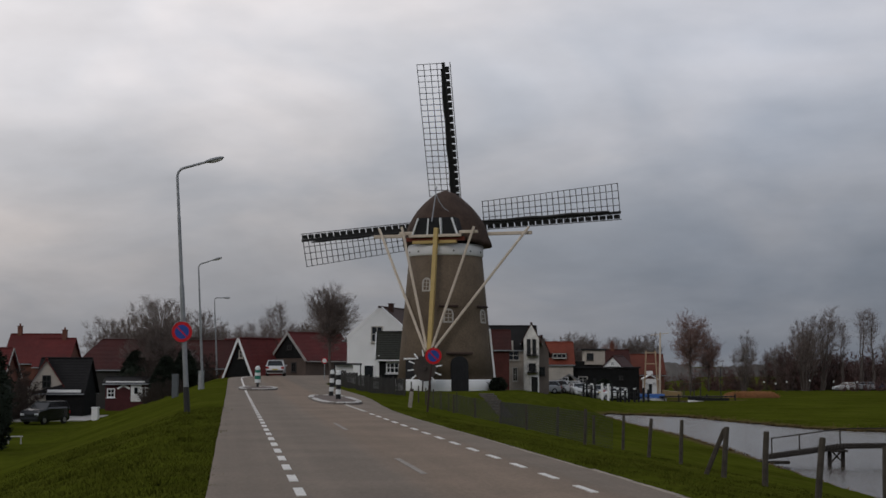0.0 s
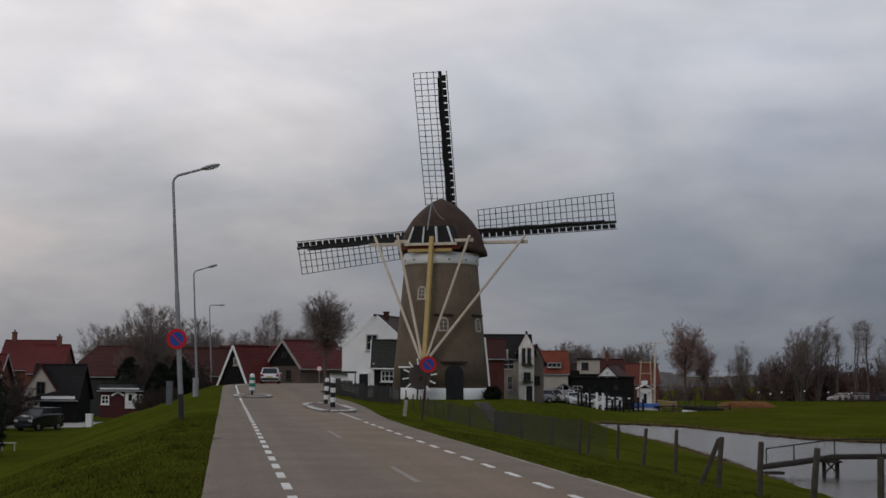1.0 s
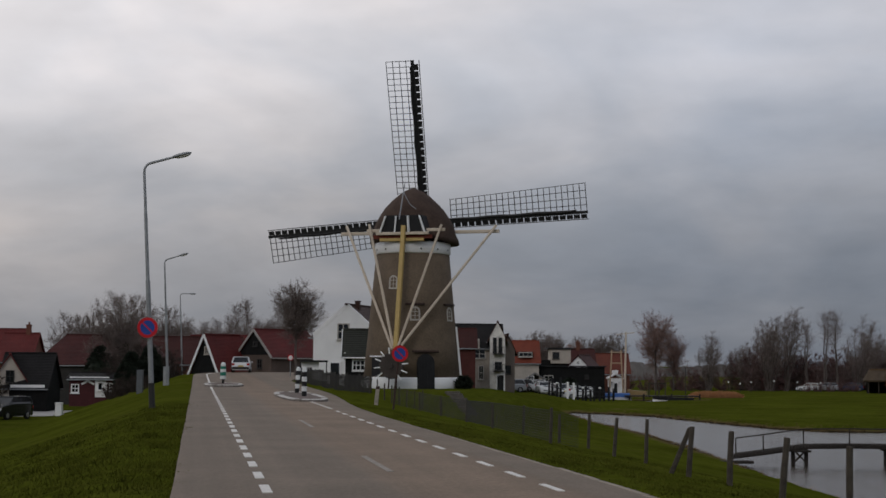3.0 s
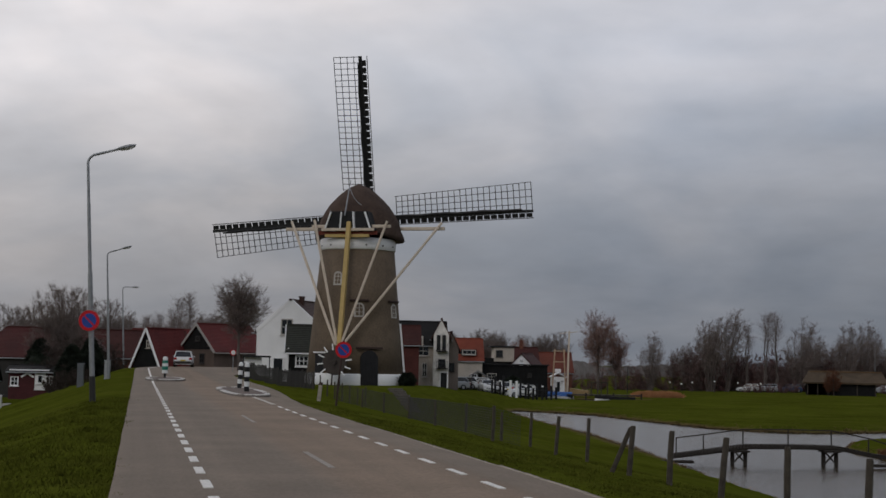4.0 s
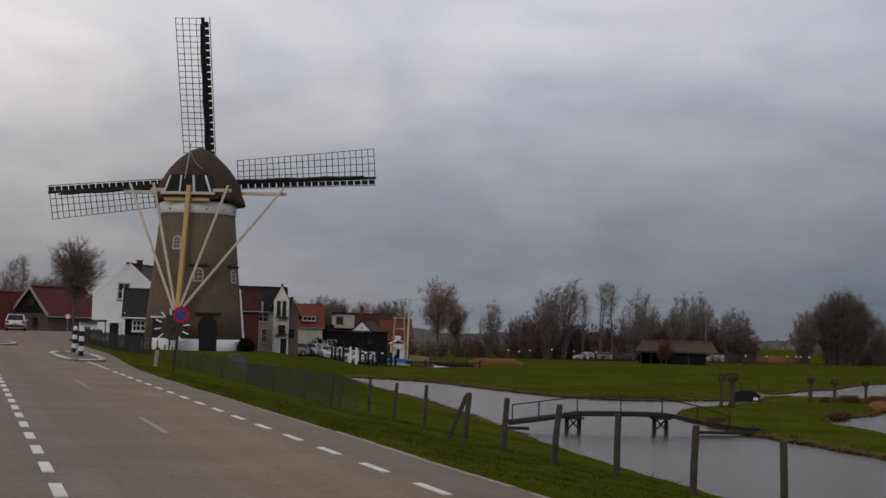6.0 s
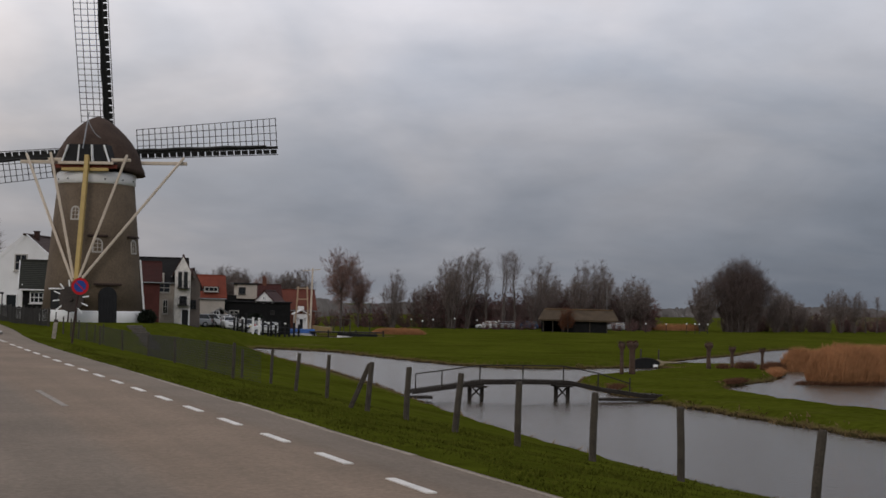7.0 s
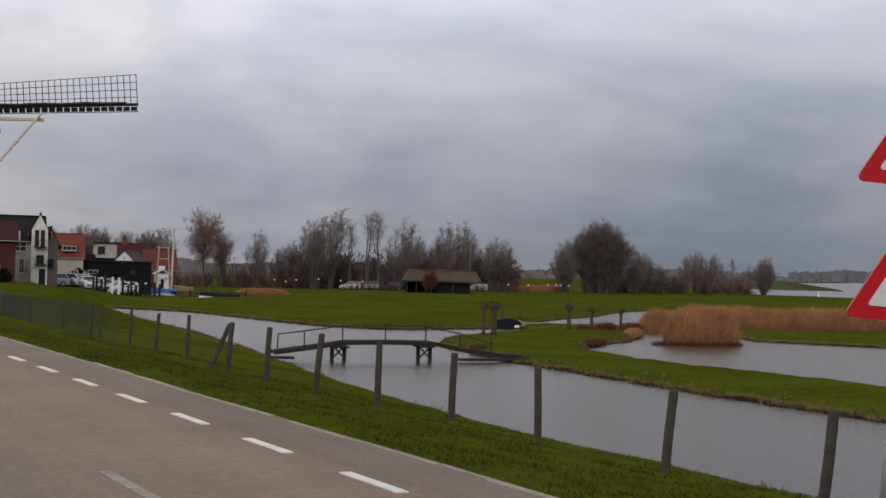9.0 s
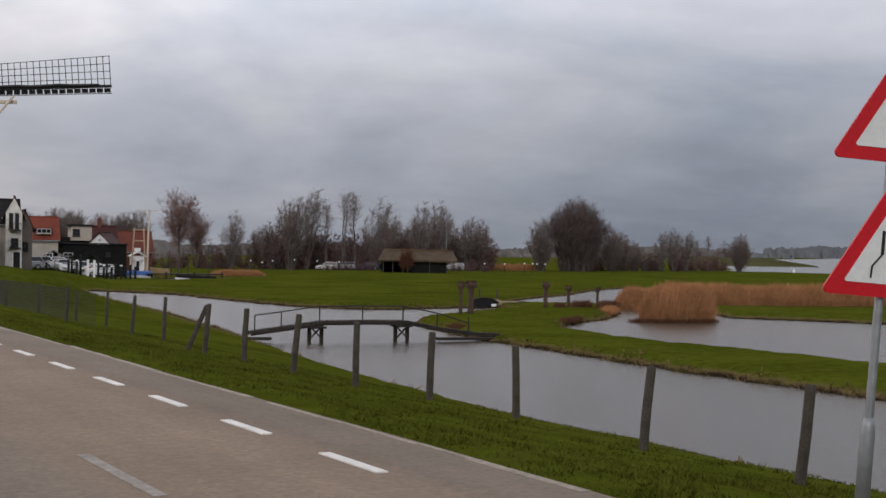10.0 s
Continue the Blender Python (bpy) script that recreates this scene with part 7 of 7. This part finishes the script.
def car(place, paint, label, l=4.2, w=1.72, h=1.48, kind="hatch", group="parked cars"):
    """Front towards +y. Body as a loft of cross sections, glasshouse, wheels and lamps."""
    ob = thing("car", place, label, "car", group)
    k = {"hatch": [(0, 0.62, 0.0), (0.02, 0.86, 0.9), (0.16, 0.90, 1.0), (0.66, 0.90, 1.0), (0.72, 0.86, 1.0), (0.96, 0.70, 0.96), (1, 0.55, 0.86)],
         "suv": [(0, 0.66, 0.0), (0.015, 0.98, 0.92), (0.1, 1.02, 1.0), (0.66, 1.02, 1.0), (0.70, 0.98, 1.0), (0.97, 0.86, 0.97), (1, 0.62, 0.9)]}[kind]
    bm = bmesh.new()
    rings = []
    for f, top, wf in k:
        y = (f - 0.5) * l
        hw = w / 2 * (wf if wf else 0.86)
        z0 = 0.24
        zt = top * h * 0.66 / 0.9
        rings.append([bm.verts.new(v) for v in ((-hw * 0.93, y, z0), (-hw, y, z0 + 0.16), (-hw, y, zt - 0.12), (-hw * 0.90, y, zt), (hw * 0.90, y, zt), (hw, y, zt - 0.12), (hw, y, z0 + 0.16), (hw * 0.93, y, z0))])
    for a, b in zip(rings, rings[1:]):
        for i in range(8):
            bm.faces.new((a[i], a[(i + 1) % 8], b[(i + 1) % 8], b[i]))
    bm.faces.new(rings[0])
    bm.faces.new(rings[-1][::-1])
    bmesh.ops.recalc_face_normals(bm, faces=bm.faces[:])
    part("body", bm, paint, ob)
    zb = h * 0.645 if kind == "hatch" else h * 0.72
    y_r, y_rt, y_ft, y_f = (-0.47 * l, -0.38 * l, 0.06 * l, 0.25 * l) if kind == "hatch" else (-0.485 * l, -0.45 * l, 0.08 * l, 0.22 * l)
    hw, ht = w / 2 * 0.90, w / 2 * 0.72

    def cabin(bm, inset, z0, z1):
        lo = [(-hw + inset, y_r + inset), (hw - inset, y_r + inset), (hw - inset, y_f - inset), (-hw + inset, y_f - inset)]
        hi = [(-ht + inset, y_rt + inset), (ht - inset, y_rt + inset), (ht - inset, y_ft - inset), (-ht + inset, y_ft - inset)]
        a = [bm.verts.new((x, y, z0)) for x, y in lo]
        b = [bm.verts.new((x, y, z1)) for x, y in hi]
        for i in range(4):
            bm.faces.new((a[i], a[(i + 1) % 4], b[(i + 1) % 4], b[i]))
        bm.faces.new(b)
        bm.faces.new(a[::-1])
        return a, b

    bm = bmesh.new()
    cabin(bm, 0.0, zb - 0.05, h - 0.05)
    bmesh.ops.recalc_face_normals(bm, faces=bm.faces[:])
    part("glasshouse", bm, M_GLASS, ob)
    bm = bmesh.new()
    box(bm, (0, (y_rt + y_ft) / 2, h - 0.03), (ht * 2 + 0.06, y_ft - y_rt + 0.08, 0.07), 0.025)
    part("roof", bm, paint, ob)
    for sx in (-1, 1):
        for y0, y1 in ((y_r, y_rt), (y_f, y_ft), (-0.12 * l, -0.12 * l)):
            bm = bmesh.new()
            beam(bm, (sx * (hw + 0.005), y0, zb - 0.05), (sx * (ht + 0.015), y1, h - 0.04), 0.08, 0.07, 0.01)
            part("pillar", bm, paint, ob)
        bm = bmesh.new()
        box(bm, (sx * w * 0.40, -l / 2 + 0.02, h * 0.52), (w * 0.15, 0.08, h * 0.14), 0.015)
        part("tail_lamp", bm, M_LAMPRED, ob)
        bm = bmesh.new()
        box(bm, (sx * w * 0.36, l / 2 - 0.05, h * 0.44), (w * 0.2, 0.1, h * 0.1), 0.015)
        part("headlamp", bm, M_LAMPCLEAR, ob)
        bm = bmesh.new()
        box(bm, (sx * (w / 2 + 0.06), 0.20 * l, h * 0.66), (0.16, 0.1, 0.12), 0.02)
        part("wing_mirror", bm, paint, ob)
        for y in (-0.31 * l, 0.31 * l):
            bm = bmesh.new()
            tube(bm, (sx * (w / 2 - 0.19), y, 0.31), (sx * (w / 2 + 0.01), y, 0.31), 0.31, 0.31, 20)
            wh = part("wheel", bm, M_TYRE, ob)
            bm = bmesh.new()
            tube(bm, (sx * (w / 2 - 0.0), y, 0.31), (sx * (w / 2 + 0.02), y, 0.31), 0.20, 0.18, 14)
            part("rim", bm, M_RIM, wh)
    for y, nm in ((-l / 2 - 0.01, "rear_bumper"), (l / 2 - 0.01, "front_bumper")):
        bm = bmesh.new()
        box(bm, (0, y, 0.42), (w * 0.9, 0.12, 0.24), 0.04)
        part(nm, bm, paint if nm == "front_bumper" else M_DARKSTEEL, ob)
    bm = bmesh.new()
    box(bm, (0, -l / 2 - 0.075, 0.62), (0.5, 0.02, 0.11))
    part("number_plate", bm, mat("plate_yellow", (0.5, 0.38, 0.04), 0.5), ob)
    return ob


M_CARWHITE = mat("white_car_paint", (0.72, 0.73, 0.74), 0.25, vary=0.05, scale=2, bump=0, spec=0.5)
M_CARBLACK = mat("black_car_paint", (0.012, 0.013, 0.015), 0.22, vary=0.1, scale=2, bump=0, spec=0.5)
M_CARGREY = mat("silver_car_paint", (0.36, 0.37, 0.39), 0.3, 0.3, vary=0.1, scale=2, bump=0, spec=0.5)
M_CARBLUE = mat("dark_blue_car_paint", (0.03, 0.05, 0.10), 0.25, vary=0.1, scale=2, bump=0, spec=0.5)
rp = on_road(124.5, -0.6)
car(pose(rp.x, rp.y, rp.z + 0.02, 0, 0, 4), M_CARWHITE, "white hatchback seen from behind on the dike road", 4.2, 1.76, 1.5, group="cars")
car(at_ground(-30.9, 115, 158), M_CARBLACK, "black off-road car parked on the lane below the dike", 4.0, 1.78, 1.75, "suv", "cars")
for x, y, rz, m_, kd, lab in ((14.9, 181, 80, M_CARWHITE, "suv", "white van parked by the harbour houses"), (13.0, 176, 100, M_CARWHITE, "hatch", "white car parked by the harbour houses"), (17.8, 178.5, 30, M_CARWHITE, "hatch", "white car parked on the quay"),
                              (19.4, 181, 60, M_CARWHITE, "hatch", "white car parked on the quay"), (16.2, 175.5, 185, M_CARWHITE, "suv", "white off-road car parked on the quay"), (11.6, 171, 95, M_CARGREY, "hatch", "grey car parked below the mill bank"),
                              (20.3, 178, 120, M_CARWHITE, "suv", "white car parked on the quay")):
    car(at_ground(x, y, rz), m_, lab, kind=kd)
for i, (x, y, rz) in enumerate(((71.2, 260.5, 64), (74.6, 262.0, 85), (79.0, 261.6, 95), (95.2, 259.2, 70))):
    car(at_ground(x, y, rz), (M_CARWHITE, M_CARGREY, M_CARBLUE, M_CARGREY)[i % 4], "pale car parked under the bare trees beyond the meadow", kind=("hatch", "suv")[i % 2], group="cars under the trees")
for x, y, k in ((70.0, 257.6, 0.40), (72.1, 257.9, 0.5), (74.3, 258.0, 0.42), (76.6, 257.6, 0.52), (78.6, 257.9, 0.46), (94.4, 255.6, 0.5), (97.2, 255, 0.5), (100.2, 255, 0.45)):
    planted(SH, x, y, 40 * x, k)

# ---- below the dike: yard things ----
bn = thing("wheelie_bin", at_ground(-27.6, 117.5), "pale plastic waste bin in the yard", "waste bin")
bm = bmesh.new()
box(bm, (0, 0, 0.5), (0.5, 0.55, 1.0), 0.04)
part("body", bm, M_WHITE, bn)
bm = bmesh.new()
box(bm, (0, 0, 1.03), (0.56, 0.62, 0.08), 0.02)
part("lid", bm, M_WHITE, bn)
g = random.Random(9)
for i in range(9):
    x, y = -36.0 + i * 0.42 + g.uniform(-0.1, 0.1), 134.0 + g.uniform(-0.6, 0.6)
    ob = thing("covered_stack", at_ground(x, y, g.uniform(0, 180)), "low white-sheeted stack in the yard", "stack", "white-sheeted stacks")
    bm = bmesh.new()
    bmesh.ops.create_icosphere(bm, subdivisions=2, radius=1.0, matrix=Matrix.Diagonal((0.34, 0.26, 0.34, 1)))
    for v in bm.verts:
        v.co += Vector((noise.noise(v.co * 3), noise.noise(v.co * 3 + Vector((5, 0, 0))), 0)) * 0.08
    part("sheet", bm, M_WHITE, ob)
lane = thing("yard", (0, 0, 0), "pale paved yard and lane below the dike", "yard", kind="structure")
bm = bmesh.new()
vsl = [bm.verts.new((x, y, -3.02)) for x, y in ((-38, 118.5), (-28.5, 121.5), (-27.0, 126), (-30, 134), (-38, 134))]
bm.faces.new(vsl)
r = bmesh.ops.extrude_face_region(bm, geom=bm.faces[:])
bmesh.ops.translate(bm, verts=[v for v in r["geom"] if isinstance(v, bmesh.types.BMVert)], vec=(0, 0, -0.3))
bmesh.ops.recalc_face_normals(bm, faces=bm.faces[:])
part("paving", bm, M_KERB, lane)
bench = thing("bench", at_ground(-25.0, 86.5, 15), "small pale bench on the low grass", "bench")
bm = bmesh.new()
box(bm, (0, 0, 0.45), (0.9, 0.3, 0.06), 0.01)
part("seat", bm, M_KERB, bench)
for sx in (-0.35, 0.35):
    bm = bmesh.new()
    box(bm, (sx, 0, 0.2), (0.08, 0.26, 0.5), 0.01)
    part("leg", bm, M_KERB, bench)

# ---- harbour ----
boat = thing("boat", pose(27.7, 200.0, ZW, 0, 0, 86), "small boat with a blue tarpaulin and white wheelhouse", "boat")


def hull(bm, l, w, h, z0=-0.3):
    secs = []
    for i in range(9):
        f = i / 8
        k = math.sin(math.pi * min(1, f * 0.62 + 0.30)) ** 0.6 if f < 0.98 else 0.12
        y = (f - 0.5) * l
        secs.append([bm.verts.new(v) for v in ((-w / 2 * k, y, h + 0.25 * f * f), (-w / 2 * 0.8 * k, y, z0), (w / 2 * 0.8 * k, y, z0), (w / 2 * k, y, h + 0.25 * f * f))])
    for a, b in zip(secs, secs[1:]):
        for i in range(4):
            bm.faces.new((a[i], a[(i + 1) % 4], b[(i + 1) % 4], b[i]))
    bm.faces.new(secs[0])
    bm.faces.new(secs[-1][::-1])
    bmesh.ops.recalc_face_normals(bm, faces=bm.faces[:])


bm = bmesh.new()
hull(bm, 5.2, 1.9, 0.55)
part("hull", bm, M_WHITE, boat)
bm = bmesh.new()
prism(bm, [(-0.95, 0.5), (0.95, 0.5), (0.5, 1.05), (0, 1.15), (-0.5, 1.05)], -2.4, 2.2)
part("tarpaulin", bm, mat("blue_tarpaulin", (0.03, 0.10, 0.30), 0.6, vary=0.3, scale=2, fine=10), boat)
hut = thing("harbour_hut", pose(29.0, 205.5, -2.9) @ Matrix.Diagonal((0.86, 1, 1, 1)), "small white harbour hut with a dark door", "hut")
bm = bmesh.new()
box(bm, (0, 0.8, 1.2), (2.1, 1.6, 2.6), 0.02)
part("wall", bm, M_WHITE, hut)
bm = bmesh.new()
prism(bm, [(-1.3, 2.4), (0, 3.0), (1.3, 2.4), (1.3, 2.52), (0, 3.14), (-1.3, 2.52)], -0.3, 2.0)
part("roof", bm, M_WHITE, hut)
bm = bmesh.new()
box(bm, (0, 0.7, 3.35), (0.9, 0.8, 0.5), 0.03)
part("lantern", bm, M_WHITE, hut)
wall_window(hut, Matrix.Translation((-0.62, -0.02, 1.8)), 0.5, 0.6)
wall_window(hut, Matrix.Translation((0.62, -0.02, 1.8)), 0.5, 0.6)
wall_door(hut, Matrix.Translation((0, -0.02, 0)), 0.5, 1.8, M_TAR)
gan = thing("gantry", pose(28.8, 203.5, -3.2), "tall tan timber lifting gantry by the harbour", "gantry")
M_TANWOOD = mat("tan_timber", (0.44, 0.32, 0.21), 0.8, vary=0.3, scale=2, fine=14)
for x0, x1 in ((-1.0, -0.62), (1.0, 0.62)):
    bm = bmesh.new()
    beam(bm, (x0, 0, -0.3), (x1, 0, 6.7), 0.17, 0.17, 0.02)
    part("leg", bm, M_TANWOOD, gan)
bm = bmesh.new()
for hz in (4.9, 6.4):
    bm = bmesh.new()
    beam(bm, (-0.85, 0, hz), (0.85, 0, hz), 0.15, 0.15, 0.02)
    part("crossbar", bm, M_TANWOOD, gan)
ms = thing("mast", pose(30.4, 206.5, -3.2), "tall pale wooden mast with a crosspiece", "mast")
bm = bmesh.new()
tube(bm, (0, 0, -0.3), (0.2, 0, 9.3), 0.17, 0.11, 12)
part("pole", bm, M_CREAM, ms)
bm = bmesh.new()
beam(bm, (-1.2, 0, 8.9), (1.4, 0, 9.2), 0.09, 0.09, 0.01)
part("crosspiece", bm, M_CREAM, ms)
yb = thing("boat", pose(32.2, 207.0, -3.2, 0, 0, 70), "small yellow boat laid up on the quay", "boat")
bm = bmesh.new()
hull(bm, 2.8, 1.4, 1.0, 0.1)
part("hull", bm, mat("yellow_boat", (0.34, 0.24, 0.12), 0.5, vary=0.2), yb)
qy = thing("jetty", pose(0, 0, 0), "long dark timber jetty along the harbour", "jetty")
for i in range(14):
    bm = bmesh.new()
    box(bm, (29.6 + i * 0.72, 199.5, -2.72), (0.66, 2.4, 0.16), 0.01)
    part("deck_plank", bm, M_DECK, qy)
for i in range(6):
    bm = bmesh.new()
    box(bm, (29.9 + i * 1.9, 198.5, -3.2), (0.2, 0.2, 1.6 if i % 2 else 1.2), 0.02)
    part("jetty_leg", bm, M_DECK, qy)
barge = thing("barge", pose(35.6, 197.6, ZW, 0, 0, 90), "low dark barge with a white waterline moored at the jetty", "barge")
bm = bmesh.new()
hull(bm, 5.4, 1.6, 0.6)
part("hull", bm, M_TAR, barge)
bm = bmesh.new()
hull(bm, 5.45, 1.66, 0.14, 0.0)
part("waterline", bm, M_WHITE, barge)
for x in (34.2, 35.6):
    fr = thing("timber_frame", pose(x, 206, -3.0), "small pale timber mooring frame", "timber frame", "mooring frames")
    for sx in (-0.45, 0.45):
        bm = bmesh.new()
        box(bm, (sx, 0, 0.9), (0.14, 0.14, 2.2), 0.02)
        part("post", bm, M_POSTWOOD, fr)
    bm = bmesh.new()
    box(bm, (0, 0, 1.9), (1.2, 0.14, 0.14), 0.02)
    part("crossbar", bm, M_POSTWOOD, fr)
# white gate posts and dark mooring posts on the quay edge
for i, (x, y, h, m_) in enumerate(((18.2, 168, 1.7, M_WHITE), (18.9, 168, 1.75, M_WHITE), (17.0, 168, 1.5, M_TAR), (20.2, 170, 1.4, M_TAR), (21.2, 171, 1.4, M_TAR), (22.4, 172, 1.5, M_TAR), (23.6, 173, 1.5, M_TAR), (16.0, 167, 1.4, M_TAR), (16.5, 168.5, 1.9, M_TAR), (17.5, 169, 2.1, M_TAR), (19.5, 169.4, 1.8, M_TAR), (20.7, 171.5, 1.7, M_TAR), (21.8, 172.5, 1.6, M_TAR), (23.0, 172.8, 1.3, M_TAR), (24.3, 174, 1.3, M_TAR))):
    po = thing("quay_post", at_ground(x, y), "white painted quay post" if m_ is M_WHITE else "dark timber quay post with a pale top" if i < 6 else "dark tarred timber quay post", "post", "quay posts")
    bm = bmesh.new()
    box(bm, (0, 0, h / 2 - 0.1), (0.24, 0.24, h + 0.2), 0.03)
    part("post", bm, m_, po)
    bm = bmesh.new()
    box(bm, (0, 0, h + 0.08), (0.28, 0.28, 0.16), 0.03)
    part("top", bm, M_WHITE if i < 6 else M_TAR, po)
rl = thing("railing", pose(0, 0, 0), "dark timber railing along the quay", "railing")
for x0, y0, x1, y1 in ((19.4, 169.5, 24.2, 173.5), (15.4, 167.2, 17.9, 168.8)):
    for hz in (0.5, 1.0):
        bm = bmesh.new()
        beam(bm, (x0, y0, ground_z(x0, y0) + hz), (x1, y1, ground_z(x1, y1) + hz), 0.1, 0.1, 0.01)
        part("rail", bm, M_TAR, rl)
fp = thing("flagpole", at_ground(90.8, 251), "slim grey pole behind the thatched barn", "pole")
bm = bmesh.new()
tube(bm, (0, 0, -0.2), (0, 0, 9.2), 0.06, 0.035, 8)
part("pole", bm, M_STEEL, fp)
# low path lights at the meadow's far edge
for x, y, h in ((55.0, 252.1, 1.6), (56.9, 251.6, 1.3), (58.7, 251.2, 1.6), (62.4, 250.3, 1.8), (66.2, 249.4, 1.6), (69.9, 248.4, 1.5), (95.6, 244, 1.5), (98.9, 242.6, 1.5), (102.2, 241.3, 1.6), (103.5, 240.7, 1.6), (104.2, 240.4, 1.6), (105.5, 239.8, 1.6)):
    pl2 = thing("path_light", at_ground(x, y), "low post with a round white lamp head", "path light", "path lights")
    bm = bmesh.new()
    tube(bm, (0, 0, -0.2), (0, 0, h), 0.05, 0.045, 8)
    part("post", bm, M_DARKSTEEL, pl2)
    bm = bmesh.new()
    bmesh.ops.create_uvsphere(bm, u_segments=12, v_segments=8, radius=0.14, matrix=Matrix.Translation((0, 0, h + 0.1)))
    part("globe", bm, M_WHITE, pl2, smooth=True)
buoy = thing("buoy", pose(216, 330, ZW), "small white buoy on the lake", "buoy")
bm = bmesh.new()
lathe(bm, [(0.35, -0.2), (0.42, 0.2), (0.22, 0.65), (0.09, 1.15), (0.04, 1.35)], 14)
part("body", bm, M_WHITE, buoy, smooth=True)
sl = thing("street_lamp", at_ground(43.8, 232), "slim dark lamp post by the harbour path", "street lamp")
bm = bmesh.new()
tube(bm, (0, 0, -0.2), (0, 0, 4.4), 0.07, 0.05, 8)
part("pole", bm, M_DARKSTEEL, sl)
bm = bmesh.new()
box(bm, (0, 0, 4.45), (0.5, 0.3, 0.12), 0.03)
part("lamp_head", bm, M_KERB, sl)

# ---- grass blades on the near verges ----
g = random.Random(21)
vs, fs = [], []
xs, ys = [], []
while len(xs) < 125000:
    if g.random() < 0.62:
        y = 6 + 38 * g.random() ** 1.7
        q = 2.57 + 8.9 * g.random() ** 1.25
    else:
        y = 13 + 42 * g.random() ** 1.5
        q = -(2.66 + 6.8 * g.random() ** 1.4)
    p = C0 + U * (y - C0.y) + V * q
    xs.append(p.x)
    ys.append(p.y)
tufts = []
for i in range(260):
    yt = 6 + 44 * g.random() ** 1.5
    qt = g.uniform(3.0, 9.5) if g.random() < 0.75 else -g.uniform(3.0, 8.0)
    p = C0 + U * (yt - C0.y) + V * qt
    rad = g.uniform(0.08, 0.28)
    for k in range(60):
        xs.append(p.x + g.gauss(0, rad))
        ys.append(p.y + g.gauss(0, rad * 0.8))
n_tuft = 260 * 60
zs = height(np.array(xs), np.array(ys))
for i_b, (x, y, z) in enumerate(zip(xs, ys, zs)):
    if z < ZW + 0.1:
        continue
    tuft = 0.5 + 0.9 * max(0, noise.noise(Vector((x * 0.9, y * 0.9, 0)))) + 0.4 * noise.noise(Vector((x * 0.25, y * 0.25, 3)))
    hh = max(0.012, g.uniform(0.018, 0.055) * tuft) if i_b < len(xs) - n_tuft else g.uniform(0.03, 0.085)
    if (x - C0.x) * V.x + (y - C0.y) * V.y < 0:
        hh *= 2.2
    a = g.uniform(0, 2 * math.pi)
    s = Vector((math.cos(a), math.sin(a), 0)) * g.uniform(0.006, 0.014)
    b = Vector((x, y, z - 0.01))
    tip = b + Vector((g.gauss(0, 0.5) * hh, g.gauss(0, 0.5) * hh, hh))
    k = len(vs)
    vs.extend([b - s, b + s, tip])
    fs.append((k, k + 1, k + 2))
tagged(strips("grass", vs, fs, M_GRASSBLADE), "short green grass blades on the road verges", "grass", kind="stuff")
